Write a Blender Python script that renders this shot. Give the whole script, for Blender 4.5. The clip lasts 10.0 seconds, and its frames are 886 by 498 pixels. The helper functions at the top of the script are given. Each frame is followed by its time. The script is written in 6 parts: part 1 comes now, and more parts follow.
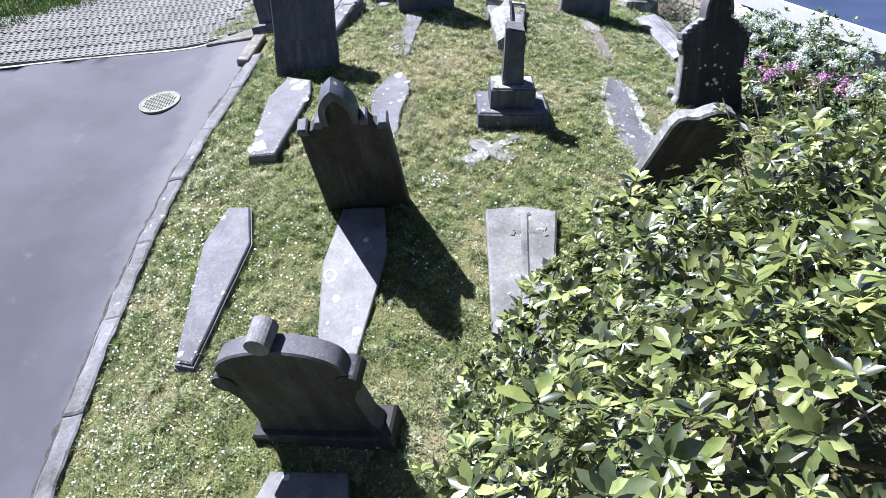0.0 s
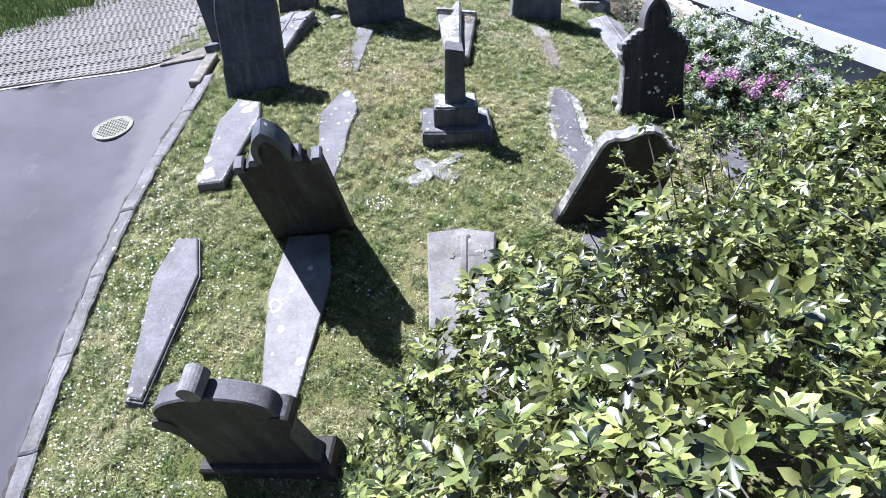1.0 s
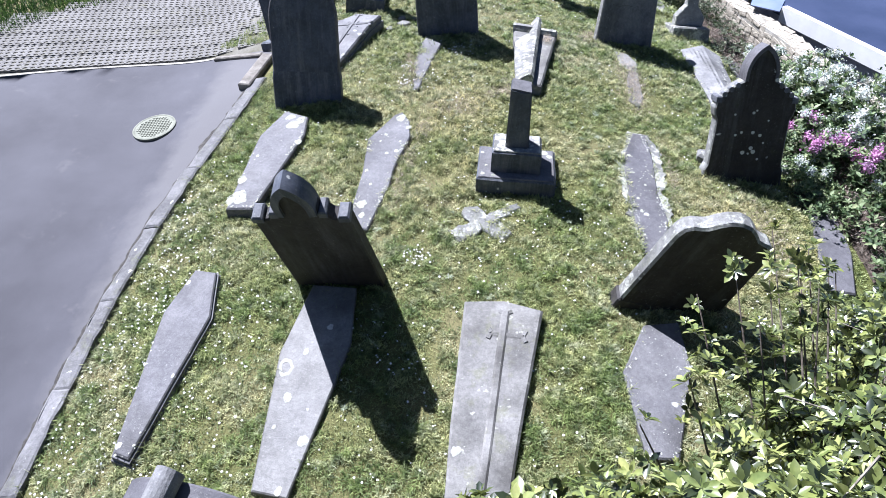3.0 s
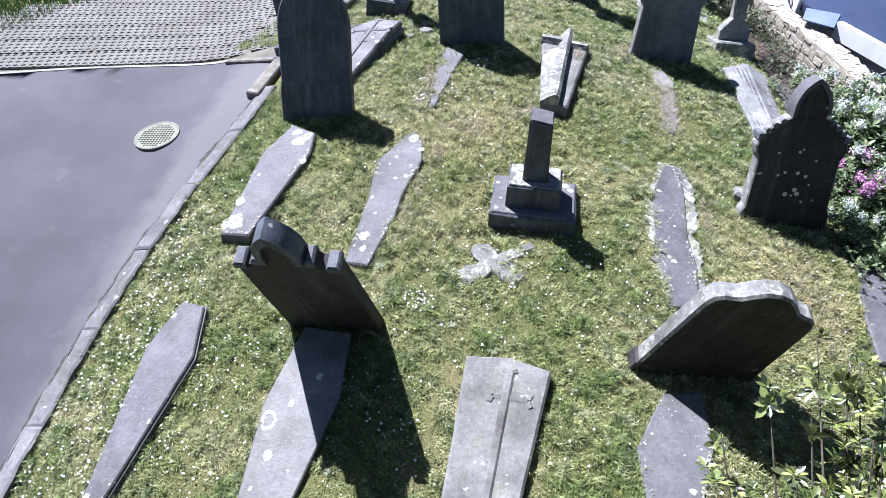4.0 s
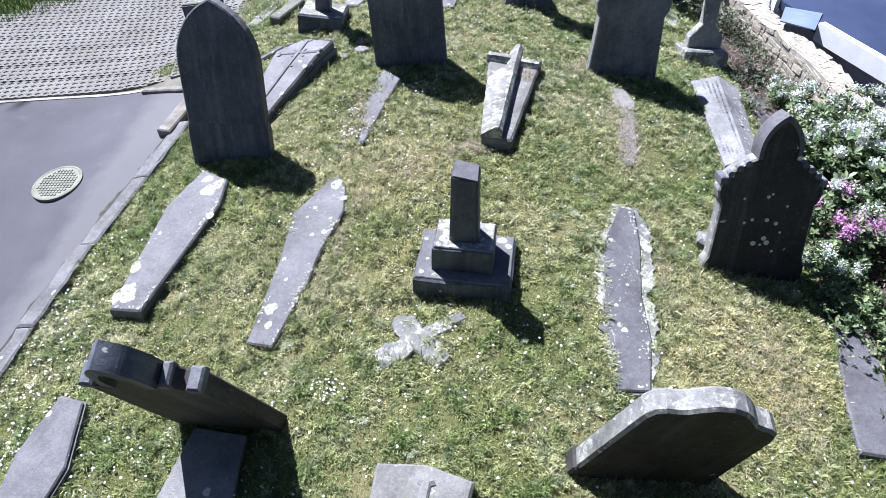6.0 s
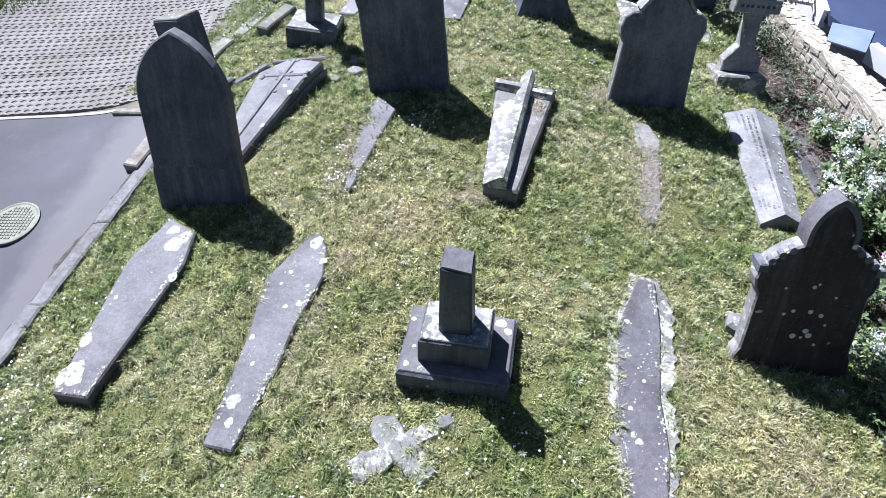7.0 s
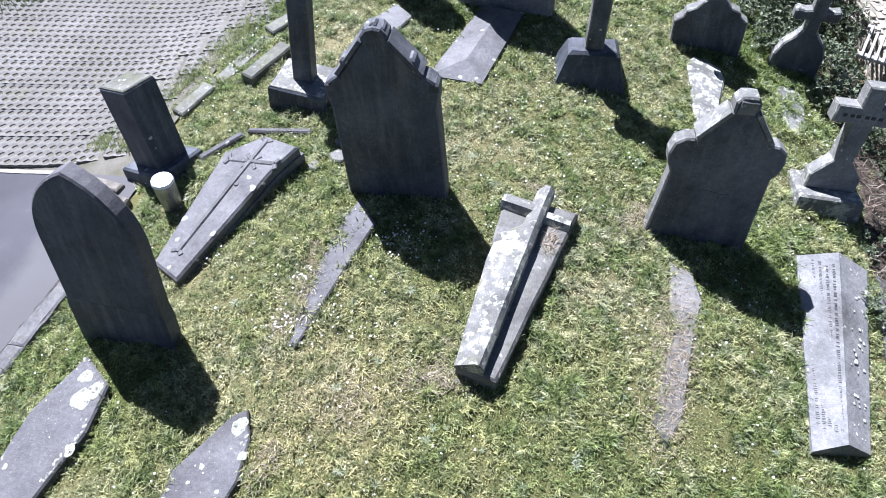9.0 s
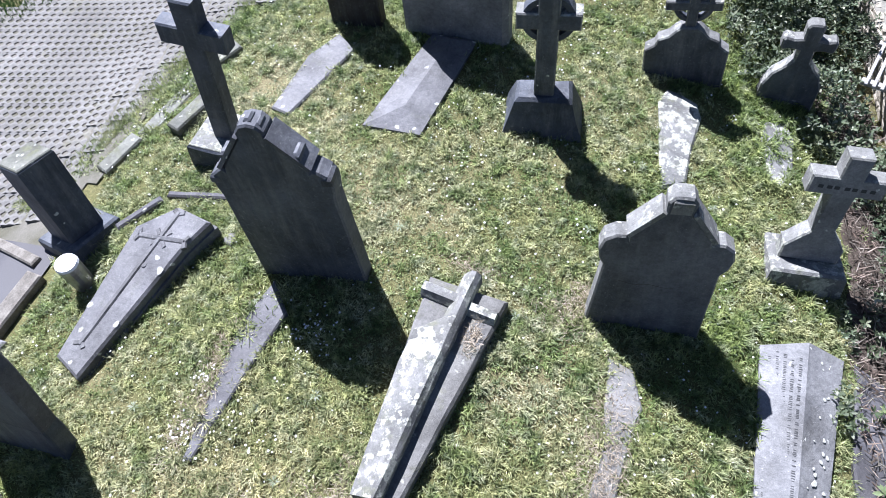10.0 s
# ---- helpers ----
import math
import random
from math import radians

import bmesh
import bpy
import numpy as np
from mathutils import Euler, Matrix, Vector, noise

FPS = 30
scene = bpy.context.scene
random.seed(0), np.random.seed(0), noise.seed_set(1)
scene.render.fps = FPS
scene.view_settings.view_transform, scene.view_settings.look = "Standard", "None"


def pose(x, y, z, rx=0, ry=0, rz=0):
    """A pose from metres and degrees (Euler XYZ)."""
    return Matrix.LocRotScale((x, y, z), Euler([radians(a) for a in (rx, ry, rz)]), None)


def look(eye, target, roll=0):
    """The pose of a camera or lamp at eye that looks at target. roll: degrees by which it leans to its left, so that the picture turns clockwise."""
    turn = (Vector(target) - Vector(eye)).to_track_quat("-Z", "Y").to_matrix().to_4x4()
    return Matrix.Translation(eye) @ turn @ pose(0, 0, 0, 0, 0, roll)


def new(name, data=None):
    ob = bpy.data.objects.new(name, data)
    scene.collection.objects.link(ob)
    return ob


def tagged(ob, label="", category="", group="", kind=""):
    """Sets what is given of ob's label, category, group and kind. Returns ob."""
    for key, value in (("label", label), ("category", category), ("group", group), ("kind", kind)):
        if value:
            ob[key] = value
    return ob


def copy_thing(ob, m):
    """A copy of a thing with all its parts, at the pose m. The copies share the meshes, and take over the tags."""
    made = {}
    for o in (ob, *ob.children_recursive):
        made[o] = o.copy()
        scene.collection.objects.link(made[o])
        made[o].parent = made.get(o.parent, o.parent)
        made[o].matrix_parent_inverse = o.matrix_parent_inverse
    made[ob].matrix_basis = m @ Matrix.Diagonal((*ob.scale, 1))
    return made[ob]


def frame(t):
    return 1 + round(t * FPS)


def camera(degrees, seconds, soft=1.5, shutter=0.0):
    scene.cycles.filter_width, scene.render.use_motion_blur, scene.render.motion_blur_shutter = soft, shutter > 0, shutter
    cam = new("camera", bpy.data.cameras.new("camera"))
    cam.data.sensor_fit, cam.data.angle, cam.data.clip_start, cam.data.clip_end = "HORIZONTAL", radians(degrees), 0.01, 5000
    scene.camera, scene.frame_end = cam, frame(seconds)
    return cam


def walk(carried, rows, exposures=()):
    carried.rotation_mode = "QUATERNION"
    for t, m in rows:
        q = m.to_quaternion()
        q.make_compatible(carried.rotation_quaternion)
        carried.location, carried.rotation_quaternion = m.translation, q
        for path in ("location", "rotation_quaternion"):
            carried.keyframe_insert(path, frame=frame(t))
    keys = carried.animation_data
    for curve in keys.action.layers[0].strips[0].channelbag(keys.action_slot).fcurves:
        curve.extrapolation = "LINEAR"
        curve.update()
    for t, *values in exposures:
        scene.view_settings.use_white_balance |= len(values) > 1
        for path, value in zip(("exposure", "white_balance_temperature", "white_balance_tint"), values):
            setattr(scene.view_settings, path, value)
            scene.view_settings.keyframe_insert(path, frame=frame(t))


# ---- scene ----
cam = camera(64.14, 10.0, 0.9)
ROWS = [
    (0, -0.068, -0.224, 3.600, -0.91, -35.41, -1.17),
    (0.5, 0.291, -0.329, 3.827, -1.88, -36.08, -0.08),
    (1, 0.418, -0.143, 4.036, -2.74, -36.90, 0.32),
    (1.5, 0.515, 0.083, 4.162, -2.32, -37.77, 0.29),
    (2, 0.553, 0.321, 4.221, -0.72, -38.15, -0.13),
    (2.5, 0.577, 0.645, 4.182, 2.16, -38.40, -0.98),
    (4, 0.736, 1.790, 4.259, 8.72, -40.34, -2.12),
    (4.5, 0.853, 2.129, 4.287, 8.67, -40.94, -1.83),
    (5, 1.001, 2.416, 4.311, 8.97, -41.31, -1.50),
    (6.5, 1.285, 3.520, 4.289, 7.13, -43.09, -0.47),
    (7, 1.249, 4.222, 4.404, 9.34, -44.84, -0.94),
    (7.5, 1.283, 4.856, 4.457, 10.39, -46.08, -0.79),
    (8, 1.183, 5.501, 4.669, 15.47, -48.81, -1.73),
    (8.5, 1.295, 6.077, 4.752, 17.57, -50.35, -1.33),
    (9, 1.527, 6.744, 4.829, 17.66, -52.10, -0.02),
    (9.5, 1.816, 7.497, 4.942, 18.56, -54.45, 1.68),
    (10, 2.123, 8.276, 5.018, 19.63, -56.92, 3.87),
]
walk(cam, [(t, pose(x, y, z, 90 + pitch, roll, yaw)) for t, x, y, z, yaw, pitch, roll in ROWS], [(0, 1.76, 5380, 19), (2.5, 1.73, 5380, 19), (4.5, 1.66, 5380, 19), (10, 1.62, 5380, 19)])

# ---- light ----
SUN_AZ, SUN_EL = -47.0, 51.5
world = bpy.data.worlds.new("world")
scene.world = world
world.use_nodes = True
wn = world.node_tree.nodes
sky = wn.new("ShaderNodeTexSky")
sky.sky_type = "NISHITA"
sky.sun_disc = False
sky.ozone_density = 3.0
sky.sun_elevation, sky.sun_rotation = radians(SUN_EL), radians(SUN_AZ)
wn["Background"].inputs["Strength"].default_value = 0.026
world.node_tree.links.new(sky.outputs["Color"], wn["Background"].inputs["Color"])
sun_data = bpy.data.lights.new("sun", "SUN")
sun_data.energy, sun_data.angle, sun_data.color = 5.0, radians(0.55), (1.0, 0.95, 0.87)
sun = new("sun", sun_data)
sun_way = Vector((math.sin(radians(SUN_AZ)) * math.cos(radians(SUN_EL)), math.cos(radians(SUN_AZ)) * math.cos(radians(SUN_EL)), math.sin(radians(SUN_EL))))
sun.matrix_world = look(sun_way * 60, (0, 0, 0))


# ---- materials ----
def ramp(nodes, stops):
    r = nodes.new("ShaderNodeValToRGB")
    e = r.color_ramp.elements
    while len(e) < len(stops):
        e.new(0.5)
    for i, (p, c) in enumerate(stops):
        e[i].position, e[i].color = p, (*c, 1) if len(c) == 3 else c
    return r


class Shader:
    """A principled material with a few shortcuts for procedural layers."""

    def __init__(self, name, rough=0.9, spec=0.3, metal=0.0):
        self.m = bpy.data.materials.new(name)
        self.m.use_nodes = True
        self.n, self.l = self.m.node_tree.nodes, self.m.node_tree.links
        self.b = self.n["Principled BSDF"]
        self.b.inputs["Roughness"].default_value = rough
        self.b.inputs["Specular IOR Level"].default_value = spec
        self.b.inputs["Metallic"].default_value = metal
        self.tc = self.n.new("ShaderNodeTexCoord")
        self.info = self.n.new("ShaderNodeObjectInfo")
        add = self.n.new("ShaderNodeVectorMath")
        add.operation = "ADD"
        mul = self.n.new("ShaderNodeMath")
        mul.operation = "MULTIPLY"
        mul.inputs[1].default_value = 37.0
        self.l.new(self.info.outputs["Random"], mul.inputs[0])
        self.l.new(self.tc.outputs["Object"], add.inputs[0])
        self.l.new(mul.outputs[0], add.inputs[1])
        self.co = add.outputs[0]

    def world_co(self):
        self.co = self.n.new("ShaderNodeNewGeometry").outputs["Position"]
        return self

    def noise(self, scale, detail=4, rough=0.6):
        t = self.n.new("ShaderNodeTexNoise")
        t.inputs["Scale"].default_value, t.inputs["Detail"].default_value, t.inputs["Roughness"].default_value = scale, detail, rough
        self.l.new(self.co, t.inputs["Vector"])
        return t.outputs["Fac"]

    def voronoi(self, scale, feature="F1"):
        t = self.n.new("ShaderNodeTexVoronoi")
        t.feature = feature
        t.inputs["Scale"].default_value = scale
        wob = self.n.new("ShaderNodeTexNoise")
        wob.inputs["Scale"].default_value = scale * 2.2
        self.l.new(self.co, wob.inputs["Vector"])
        mix = self.n.new("ShaderNodeMix")
        mix.data_type = "VECTOR"
        mix.inputs["Factor"].default_value = 0.06
        self.l.new(self.co, mix.inputs["A"])
        self.l.new(wob.outputs["Color"], mix.inputs["B"])
        self.l.new(mix.outputs["Result"], t.inputs["Vector"])
        return t

    def island(self):
        return self.n.new("ShaderNodeNewGeometry").outputs["Random Per Island"]

    def ramped(self, value, stops):
        r = ramp(self.n, stops)
        self.l.new(value, r.inputs["Fac"])
        return r.outputs["Color"]

    def mix(self, fac, a, b, mode="MIX"):
        x = self.n.new("ShaderNodeMix")
        x.data_type, x.blend_type = "RGBA", mode
        if isinstance(fac, float):
            x.inputs["Factor"].default_value = fac
        else:
            self.l.new(fac, x.inputs["Factor"])
        for key, v in (("A", a), ("B", b)):
            if isinstance(v, tuple):
                x.inputs[key].default_value = (*v, 1)
            else:
                self.l.new(v, x.inputs[key])
        return x.outputs["Result"]

    def math(self, op, a, b):
        x = self.n.new("ShaderNodeMath")
        x.operation = op
        for i, v in enumerate((a, b)):
            if isinstance(v, (int, float)):
                x.inputs[i].default_value = v
            else:
                self.l.new(v, x.inputs[i])
        return x.outputs[0]

    def colour(self, c):
        if isinstance(c, tuple):
            self.b.inputs["Base Color"].default_value = (*c, 1)
        else:
            self.l.new(c, self.b.inputs["Base Color"])
        return self

    def see_through(self, c, share):
        """Thin leaves let part of the light through."""
        t = self.n.new("ShaderNodeBsdfTranslucent")
        self.l.new(c, t.inputs["Color"])
        x = self.n.new("ShaderNodeMixShader")
        x.inputs[0].default_value = share
        out = self.n["Material Output"]
        self.l.new(self.b.outputs[0], x.inputs[1])
        self.l.new(t.outputs[0], x.inputs[2])
        self.l.new(x.outputs[0], out.inputs["Surface"])

    def bump(self, value, strength=0.4, dist=0.01):
        x = self.n.new("ShaderNodeBump")
        x.inputs["Strength"].default_value, x.inputs["Distance"].default_value = strength, dist
        self.l.new(value, x.inputs["Height"])
        self.l.new(x.outputs["Normal"], self.b.inputs["Normal"])
        return self


W, K = (1, 1, 1), (0, 0, 0)


def stone(name, dark, light, lichen=0.5, spot=7.0, moss=0.0, rough=0.88, spec=0.25, streak=0.0, crust=(0.62, 0.62, 0.55), cover=0.0):
    """Weathered stone: blotches, grain, round pale lichen and some moss."""
    s = Shader(name, rough, spec)
    base = s.ramped(s.noise(3.2, 6, 0.65), [(0.3, dark), (0.72, light)])
    grain = s.noise(120, 3, 0.7)
    base = s.mix(0.55, base, s.ramped(grain, [(0.3, (0.55, 0.55, 0.55)), (0.7, (1.25, 1.25, 1.25))]), "MULTIPLY")
    stain = s.ramped(s.noise(1.7, 6, 0.68), [(0.36, (1.22, 1.22, 1.24)), (0.5, W), (0.66, (0.55, 0.54, 0.52))])
    base = s.mix(0.8, base, stain, "MULTIPLY")
    if streak:
        sc = s.n.new("ShaderNodeVectorMath")
        sc.operation = "MULTIPLY"
        sc.inputs[1].default_value = (9.0, 9.0, 1.1)
        s.l.new(s.co, sc.inputs[0])
        keep, s.co = s.co, sc.outputs[0]
        run = s.noise(1.0, 5, 0.7)
        s.co = keep
        base = s.mix(s.ramped(run, [(0.48, K), (0.72, (streak, streak, streak))]), base, (0.17, 0.172, 0.17))
    if moss:
        base = s.mix(s.ramped(s.noise(5.5, 5, 0.7), [(0.62 - moss * 0.2, K), (0.75 - moss * 0.15, (moss, moss, moss))]), base, (0.16, 0.17, 0.06))
    if lichen:
        v = s.voronoi(spot)
        cut = s.ramped(v.outputs["Distance"], [(0.10 + 0.10 * lichen, W), (0.14 + 0.12 * lichen, K)])
        pick = s.ramped(v.outputs["Color"], [(0.86 - 0.4 * lichen, K), (0.87 - 0.4 * lichen, W)])
        fac = s.math("MULTIPLY", cut, pick)
        small = s.ramped(s.noise(26, 4, 0.75), [(0.70 - 0.1 * lichen, K), (0.76 - 0.1 * lichen, W)])
        fac = s.math("MAXIMUM", fac, s.math("MULTIPLY", small, s.ramped(s.noise(4.5, 3), [(0.45, K), (0.65, W)])))
        base = s.mix(s.math("MULTIPLY", fac, 0.7), base, crust)
    if cover:
        wide = s.math("ADD", s.math("MULTIPLY", s.noise(4.2, 3, 0.55), 0.45), s.math("MULTIPLY", s.noise(15, 5, 0.68), 0.55))
        patches = s.ramped(wide, [(0.60 - 0.2 * cover, K), (0.635 - 0.2 * cover, (0.85, 0.85, 0.85))])
        base = s.mix(patches, base, s.mix(s.ramped(s.noise(55, 4, 0.7), [(0.38, K), (0.6, W)]), (0.27, 0.275, 0.235), crust))
    dots = s.voronoi(42)
    dot = s.math("MULTIPLY", s.ramped(dots.outputs["Distance"], [(0.12, W), (0.26, K)]), s.ramped(dots.outputs["Color"], [(0.55, K), (0.62, W)]))
    dot = s.math("MULTIPLY", dot, s.ramped(s.noise(2.6, 4), [(0.42, K), (0.62, (0.75, 0.75, 0.75))]))
    base = s.mix(dot, base, s.mix(0.45, light, crust))
    base = s.mix(s.ramped(s.noise(11, 6, 0.75), [(0.53, K), (0.70, (0.65, 0.65, 0.65))]), base, s.mix(0.75, base, dark))
    base = s.mix(0.4, base, s.ramped(s.noise(31, 5, 0.72), [(0.34, (0.55, 0.55, 0.55)), (0.5, (0.98, 0.98, 0.98)), (0.66, (1.4, 1.4, 1.38))]), "MULTIPLY")
    s.colour(base)
    s.bump(s.math("ADD", s.noise(22, 6, 0.72), s.math("MULTIPLY", grain, 0.4)), 0.6, 0.012)
    return s.m


M_SLATE = stone("slate_grey", (0.072, 0.070, 0.075), (0.122, 0.118, 0.122), 0.22, 6.5, 0.0, 0.75, 0.3)
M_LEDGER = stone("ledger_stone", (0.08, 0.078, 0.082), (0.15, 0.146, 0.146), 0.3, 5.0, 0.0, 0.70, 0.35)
M_WORN = stone("worn_ledger", (0.115, 0.113, 0.106), (0.195, 0.191, 0.178), 0.3, 5.0, 0.0, 0.60, 0.45)
M_PALE = stone("pale_lichened_stone", (0.10, 0.097, 0.09), (0.225, 0.219, 0.202), 0.6, 14.0, 0.35, 0.78, 0.3, 0.0, (0.34, 0.34, 0.29))
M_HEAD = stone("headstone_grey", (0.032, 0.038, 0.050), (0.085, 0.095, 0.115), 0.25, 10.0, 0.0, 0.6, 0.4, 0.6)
M_TOMB = stone("tomb_grey", (0.094, 0.093, 0.096), (0.185, 0.182, 0.18), 0.45, 9.0, 0.15, 0.72, 0.35)
M_MID = stone("mid_grey_headstone", (0.054, 0.057, 0.067), (0.145, 0.149, 0.16), 0.4, 9.0, 0.1, 0.65, 0.35, 0.6)
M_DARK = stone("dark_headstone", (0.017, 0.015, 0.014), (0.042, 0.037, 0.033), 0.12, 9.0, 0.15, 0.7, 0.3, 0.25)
M_GRANITE = stone("grey_granite", (0.145, 0.145, 0.145), (0.255, 0.253, 0.246), 0.35, 12.0)
# paler than the faces: sunlight on the edges is in this colour, plus lichen
M_RIM = stone("sunlit_weathered_edge", (0.11, 0.11, 0.103), (0.25, 0.248, 0.228), 0.9, 16.0, 0.3, crust=(0.42, 0.42, 0.36), cover=0.26)
M_MOSSY = stone("mossy_kerb", (0.11, 0.112, 0.095), (0.24, 0.24, 0.20), 0.6, 16.0, 0.45)
M_KERB = stone("kerb_concrete", (0.095, 0.093, 0.092), (0.205, 0.201, 0.197), 0.5, 11.0, 0.3)
M_MORTAR = stone("pale_mortar", (0.25, 0.235, 0.195), (0.42, 0.40, 0.345), 0.3, 14.0)
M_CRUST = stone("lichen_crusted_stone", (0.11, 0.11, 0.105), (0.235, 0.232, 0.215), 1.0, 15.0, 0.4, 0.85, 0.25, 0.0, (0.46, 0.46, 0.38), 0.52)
M_RUBBLE = stone("wall_rubble", (0.27, 0.24, 0.185), (0.48, 0.435, 0.345), 0.6, 14.0)

s = Shader("asphalt", 0.85, 0.35).world_co()
agg = s.noise(220, 2, 0.8)
c = s.ramped(s.noise(0.7, 4), [(0.35, (0.049, 0.048, 0.054)), (0.68, (0.075, 0.074, 0.082))])
c = s.mix(0.6, c, s.ramped(agg, [(0.3, (0.6, 0.6, 0.6)), (0.75, (1.5, 1.5, 1.5))]), "MULTIPLY")
c = s.mix(s.math("MULTIPLY", s.ramped(s.noise(3.1, 6, 0.75), [(0.6, K), (0.78, W)]), 0.35), c, (0.16, 0.152, 0.145))
xyz = s.n.new("ShaderNodeSeparateXYZ")
s.l.new(s.co, xyz.inputs[0])
silt = s.math("ADD", s.math("ADD", xyz.outputs["X"], 3.75), s.math("MULTIPLY", s.noise(2.3, 6, 0.7), 0.5))
silt = s.ramped(s.math("DIVIDE", silt, 4.0), [(0.195, K), (0.255, (0.38, 0.38, 0.38)), (0.40, (0.38, 0.38, 0.38)), (0.45, K)])
c = s.mix(silt, c, (0.165, 0.158, 0.15))
s.colour(c).bump(agg, 0.5, 0.004)
M_ROAD = s.m

s = Shader("turf_soil", 0.95, 0.1).world_co()
c = s.ramped(s.noise(0.55, 5, 0.6), [(0.3, (0.07, 0.085, 0.026)), (0.5, (0.125, 0.125, 0.058)), (0.68, (0.21, 0.185, 0.115))])
c = s.mix(0.8, c, s.ramped(s.noise(120, 3, 0.7), [(0.36, (0.4, 0.4, 0.36)), (0.64, (1.6, 1.55, 1.45))]), "MULTIPLY")
c = s.mix(0.7, c, s.ramped(s.noise(38, 4, 0.7), [(0.32, (0.5, 0.5, 0.42)), (0.7, (1.4, 1.38, 1.25))]), "MULTIPLY")
s.colour(c).bump(s.noise(60, 4, 0.75), 0.7, 0.015)
M_TURF = s.m

s = Shader("grass_blades", 0.5, 0.35).world_co()
dry = s.ramped(s.noise(0.55, 5, 0.6), [(0.34, (0.205, 0.25, 0.082)), (0.47, (0.305, 0.318, 0.15)), (0.64, (0.42, 0.40, 0.265))])
dry = s.mix(s.ramped(s.noise(3.4, 5, 0.65), [(0.44, K), (0.58, (0.85, 0.85, 0.85))]), dry, (0.14, 0.195, 0.06))
dry = s.mix(s.ramped(s.noise(7.0, 4, 0.65), [(0.52, K), (0.66, (0.55, 0.55, 0.55))]), dry, (0.42, 0.42, 0.32))
for spot, reach, share in (((0.3, 8.2, 0.2), 2.1, 0.75), ((3.25, 6.7, 0.0), 1.35, 0.85), ((-1.2, 6.3, -0.1), 0.8, 0.4), ((2.3, 9.4, 0.1), 0.8, 0.6)):
    far_ = s.n.new("ShaderNodeVectorMath")
    far_.operation = "DISTANCE"
    far_.inputs[1].default_value = spot
    s.l.new(s.co, far_.inputs[0])
    near_ = s.ramped(s.math("DIVIDE", far_.outputs["Value"], reach), [(0.25, W), (1.0, K)])
    dry = s.mix(s.math("MULTIPLY", near_, s.math("MULTIPLY", s.ramped(s.noise(1.9, 5, 0.7), [(0.36, K), (0.58, W)]), share)), dry, (0.42, 0.375, 0.21))
dry = s.mix(0.9, dry, s.ramped(s.noise(12.0, 4, 0.65), [(0.36, (0.30, 0.38, 0.26)), (0.5, (0.95, 0.97, 0.9)), (0.64, (1.6, 1.55, 1.5))]), "MULTIPLY")
dry = s.mix(0.8, dry, s.ramped(s.noise(34.0, 2, 0.6), [(0.36, (0.6, 0.65, 0.56)), (0.5, (0.97, 0.98, 0.95)), (0.64, (1.35, 1.32, 1.32))]), "MULTIPLY")
c = s.mix(0.75, dry, s.ramped(s.island(), [(0.0, (0.55, 0.6, 0.5)), (0.35, (0.85, 0.88, 0.82)), (0.75, (1.18, 1.16, 1.12)), (1.0, (1.7, 1.66, 1.75))]), "MULTIPLY")
s.colour(c)
s.see_through(c, 0.42)
M_GRASS = s.m

s = Shader("weed_leaf", 0.6, 0.3)
c = s.ramped(s.island(), [(0.0, (0.14, 0.18, 0.09)), (0.6, (0.22, 0.26, 0.16)), (1.0, (0.34, 0.36, 0.28))])
s.colour(c)
s.see_through(c, 0.25)
M_WEED = s.m

s = Shader("verge_grass", 0.5, 0.4).world_co()
c = s.mix(0.6, s.ramped(s.noise(1.2, 4), [(0.35, (0.03, 0.065, 0.013)), (0.65, (0.075, 0.12, 0.028))]), s.ramped(s.island(), [(0.0, (0.4, 0.45, 0.4)), (1.0, (1.6, 1.6, 1.5))]), "MULTIPLY")
s.colour(c)
s.see_through(c, 0.3)
M_VERGE = s.m

s = Shader("daisy_white", 0.7, 0.2)
s.colour((0.7, 0.7, 0.68))
M_DAISY = s.m

s = Shader("dark_grit", 0.95, 0.1).world_co()
s.colour(s.ramped(s.noise(24, 6, 0.75), [(0.3, (0.028, 0.027, 0.025)), (0.55, (0.065, 0.06, 0.053)), (0.75, (0.14, 0.132, 0.118))])).bump(s.noise(70, 5, 0.75), 0.8, 0.01)
M_GRIT = s.m

s = Shader("bark_soil", 0.95, 0.1).world_co()
c = s.ramped(s.noise(14, 6, 0.75), [(0.3, (0.035, 0.028, 0.023)), (0.55, (0.10, 0.08, 0.062)), (0.75, (0.24, 0.205, 0.17))])
s.colour(c).bump(s.noise(40, 5, 0.75), 1.0, 0.03)
M_SOIL = s.m


def leaf_material(name, stops, rough=0.35, spec=0.5):
    s = Shader(name, rough, spec)
    c = s.ramped(s.island(), stops)
    c = s.mix(0.35, c, s.ramped(s.noise(60, 3), [(0.3, (0.6, 0.6, 0.6)), (0.7, (1.3, 1.3, 1.3))]), "MULTIPLY")
    c = s.mix(0.8, c, s.ramped(s.noise(5.5, 4, 0.65), [(0.36, (0.5, 0.64, 0.56)), (0.5, (0.97, 1.0, 0.95)), (0.66, (1.36, 1.27, 1.15))]), "MULTIPLY")
    s.colour(c)
    s.see_through(c, 0.24)
    return s.m


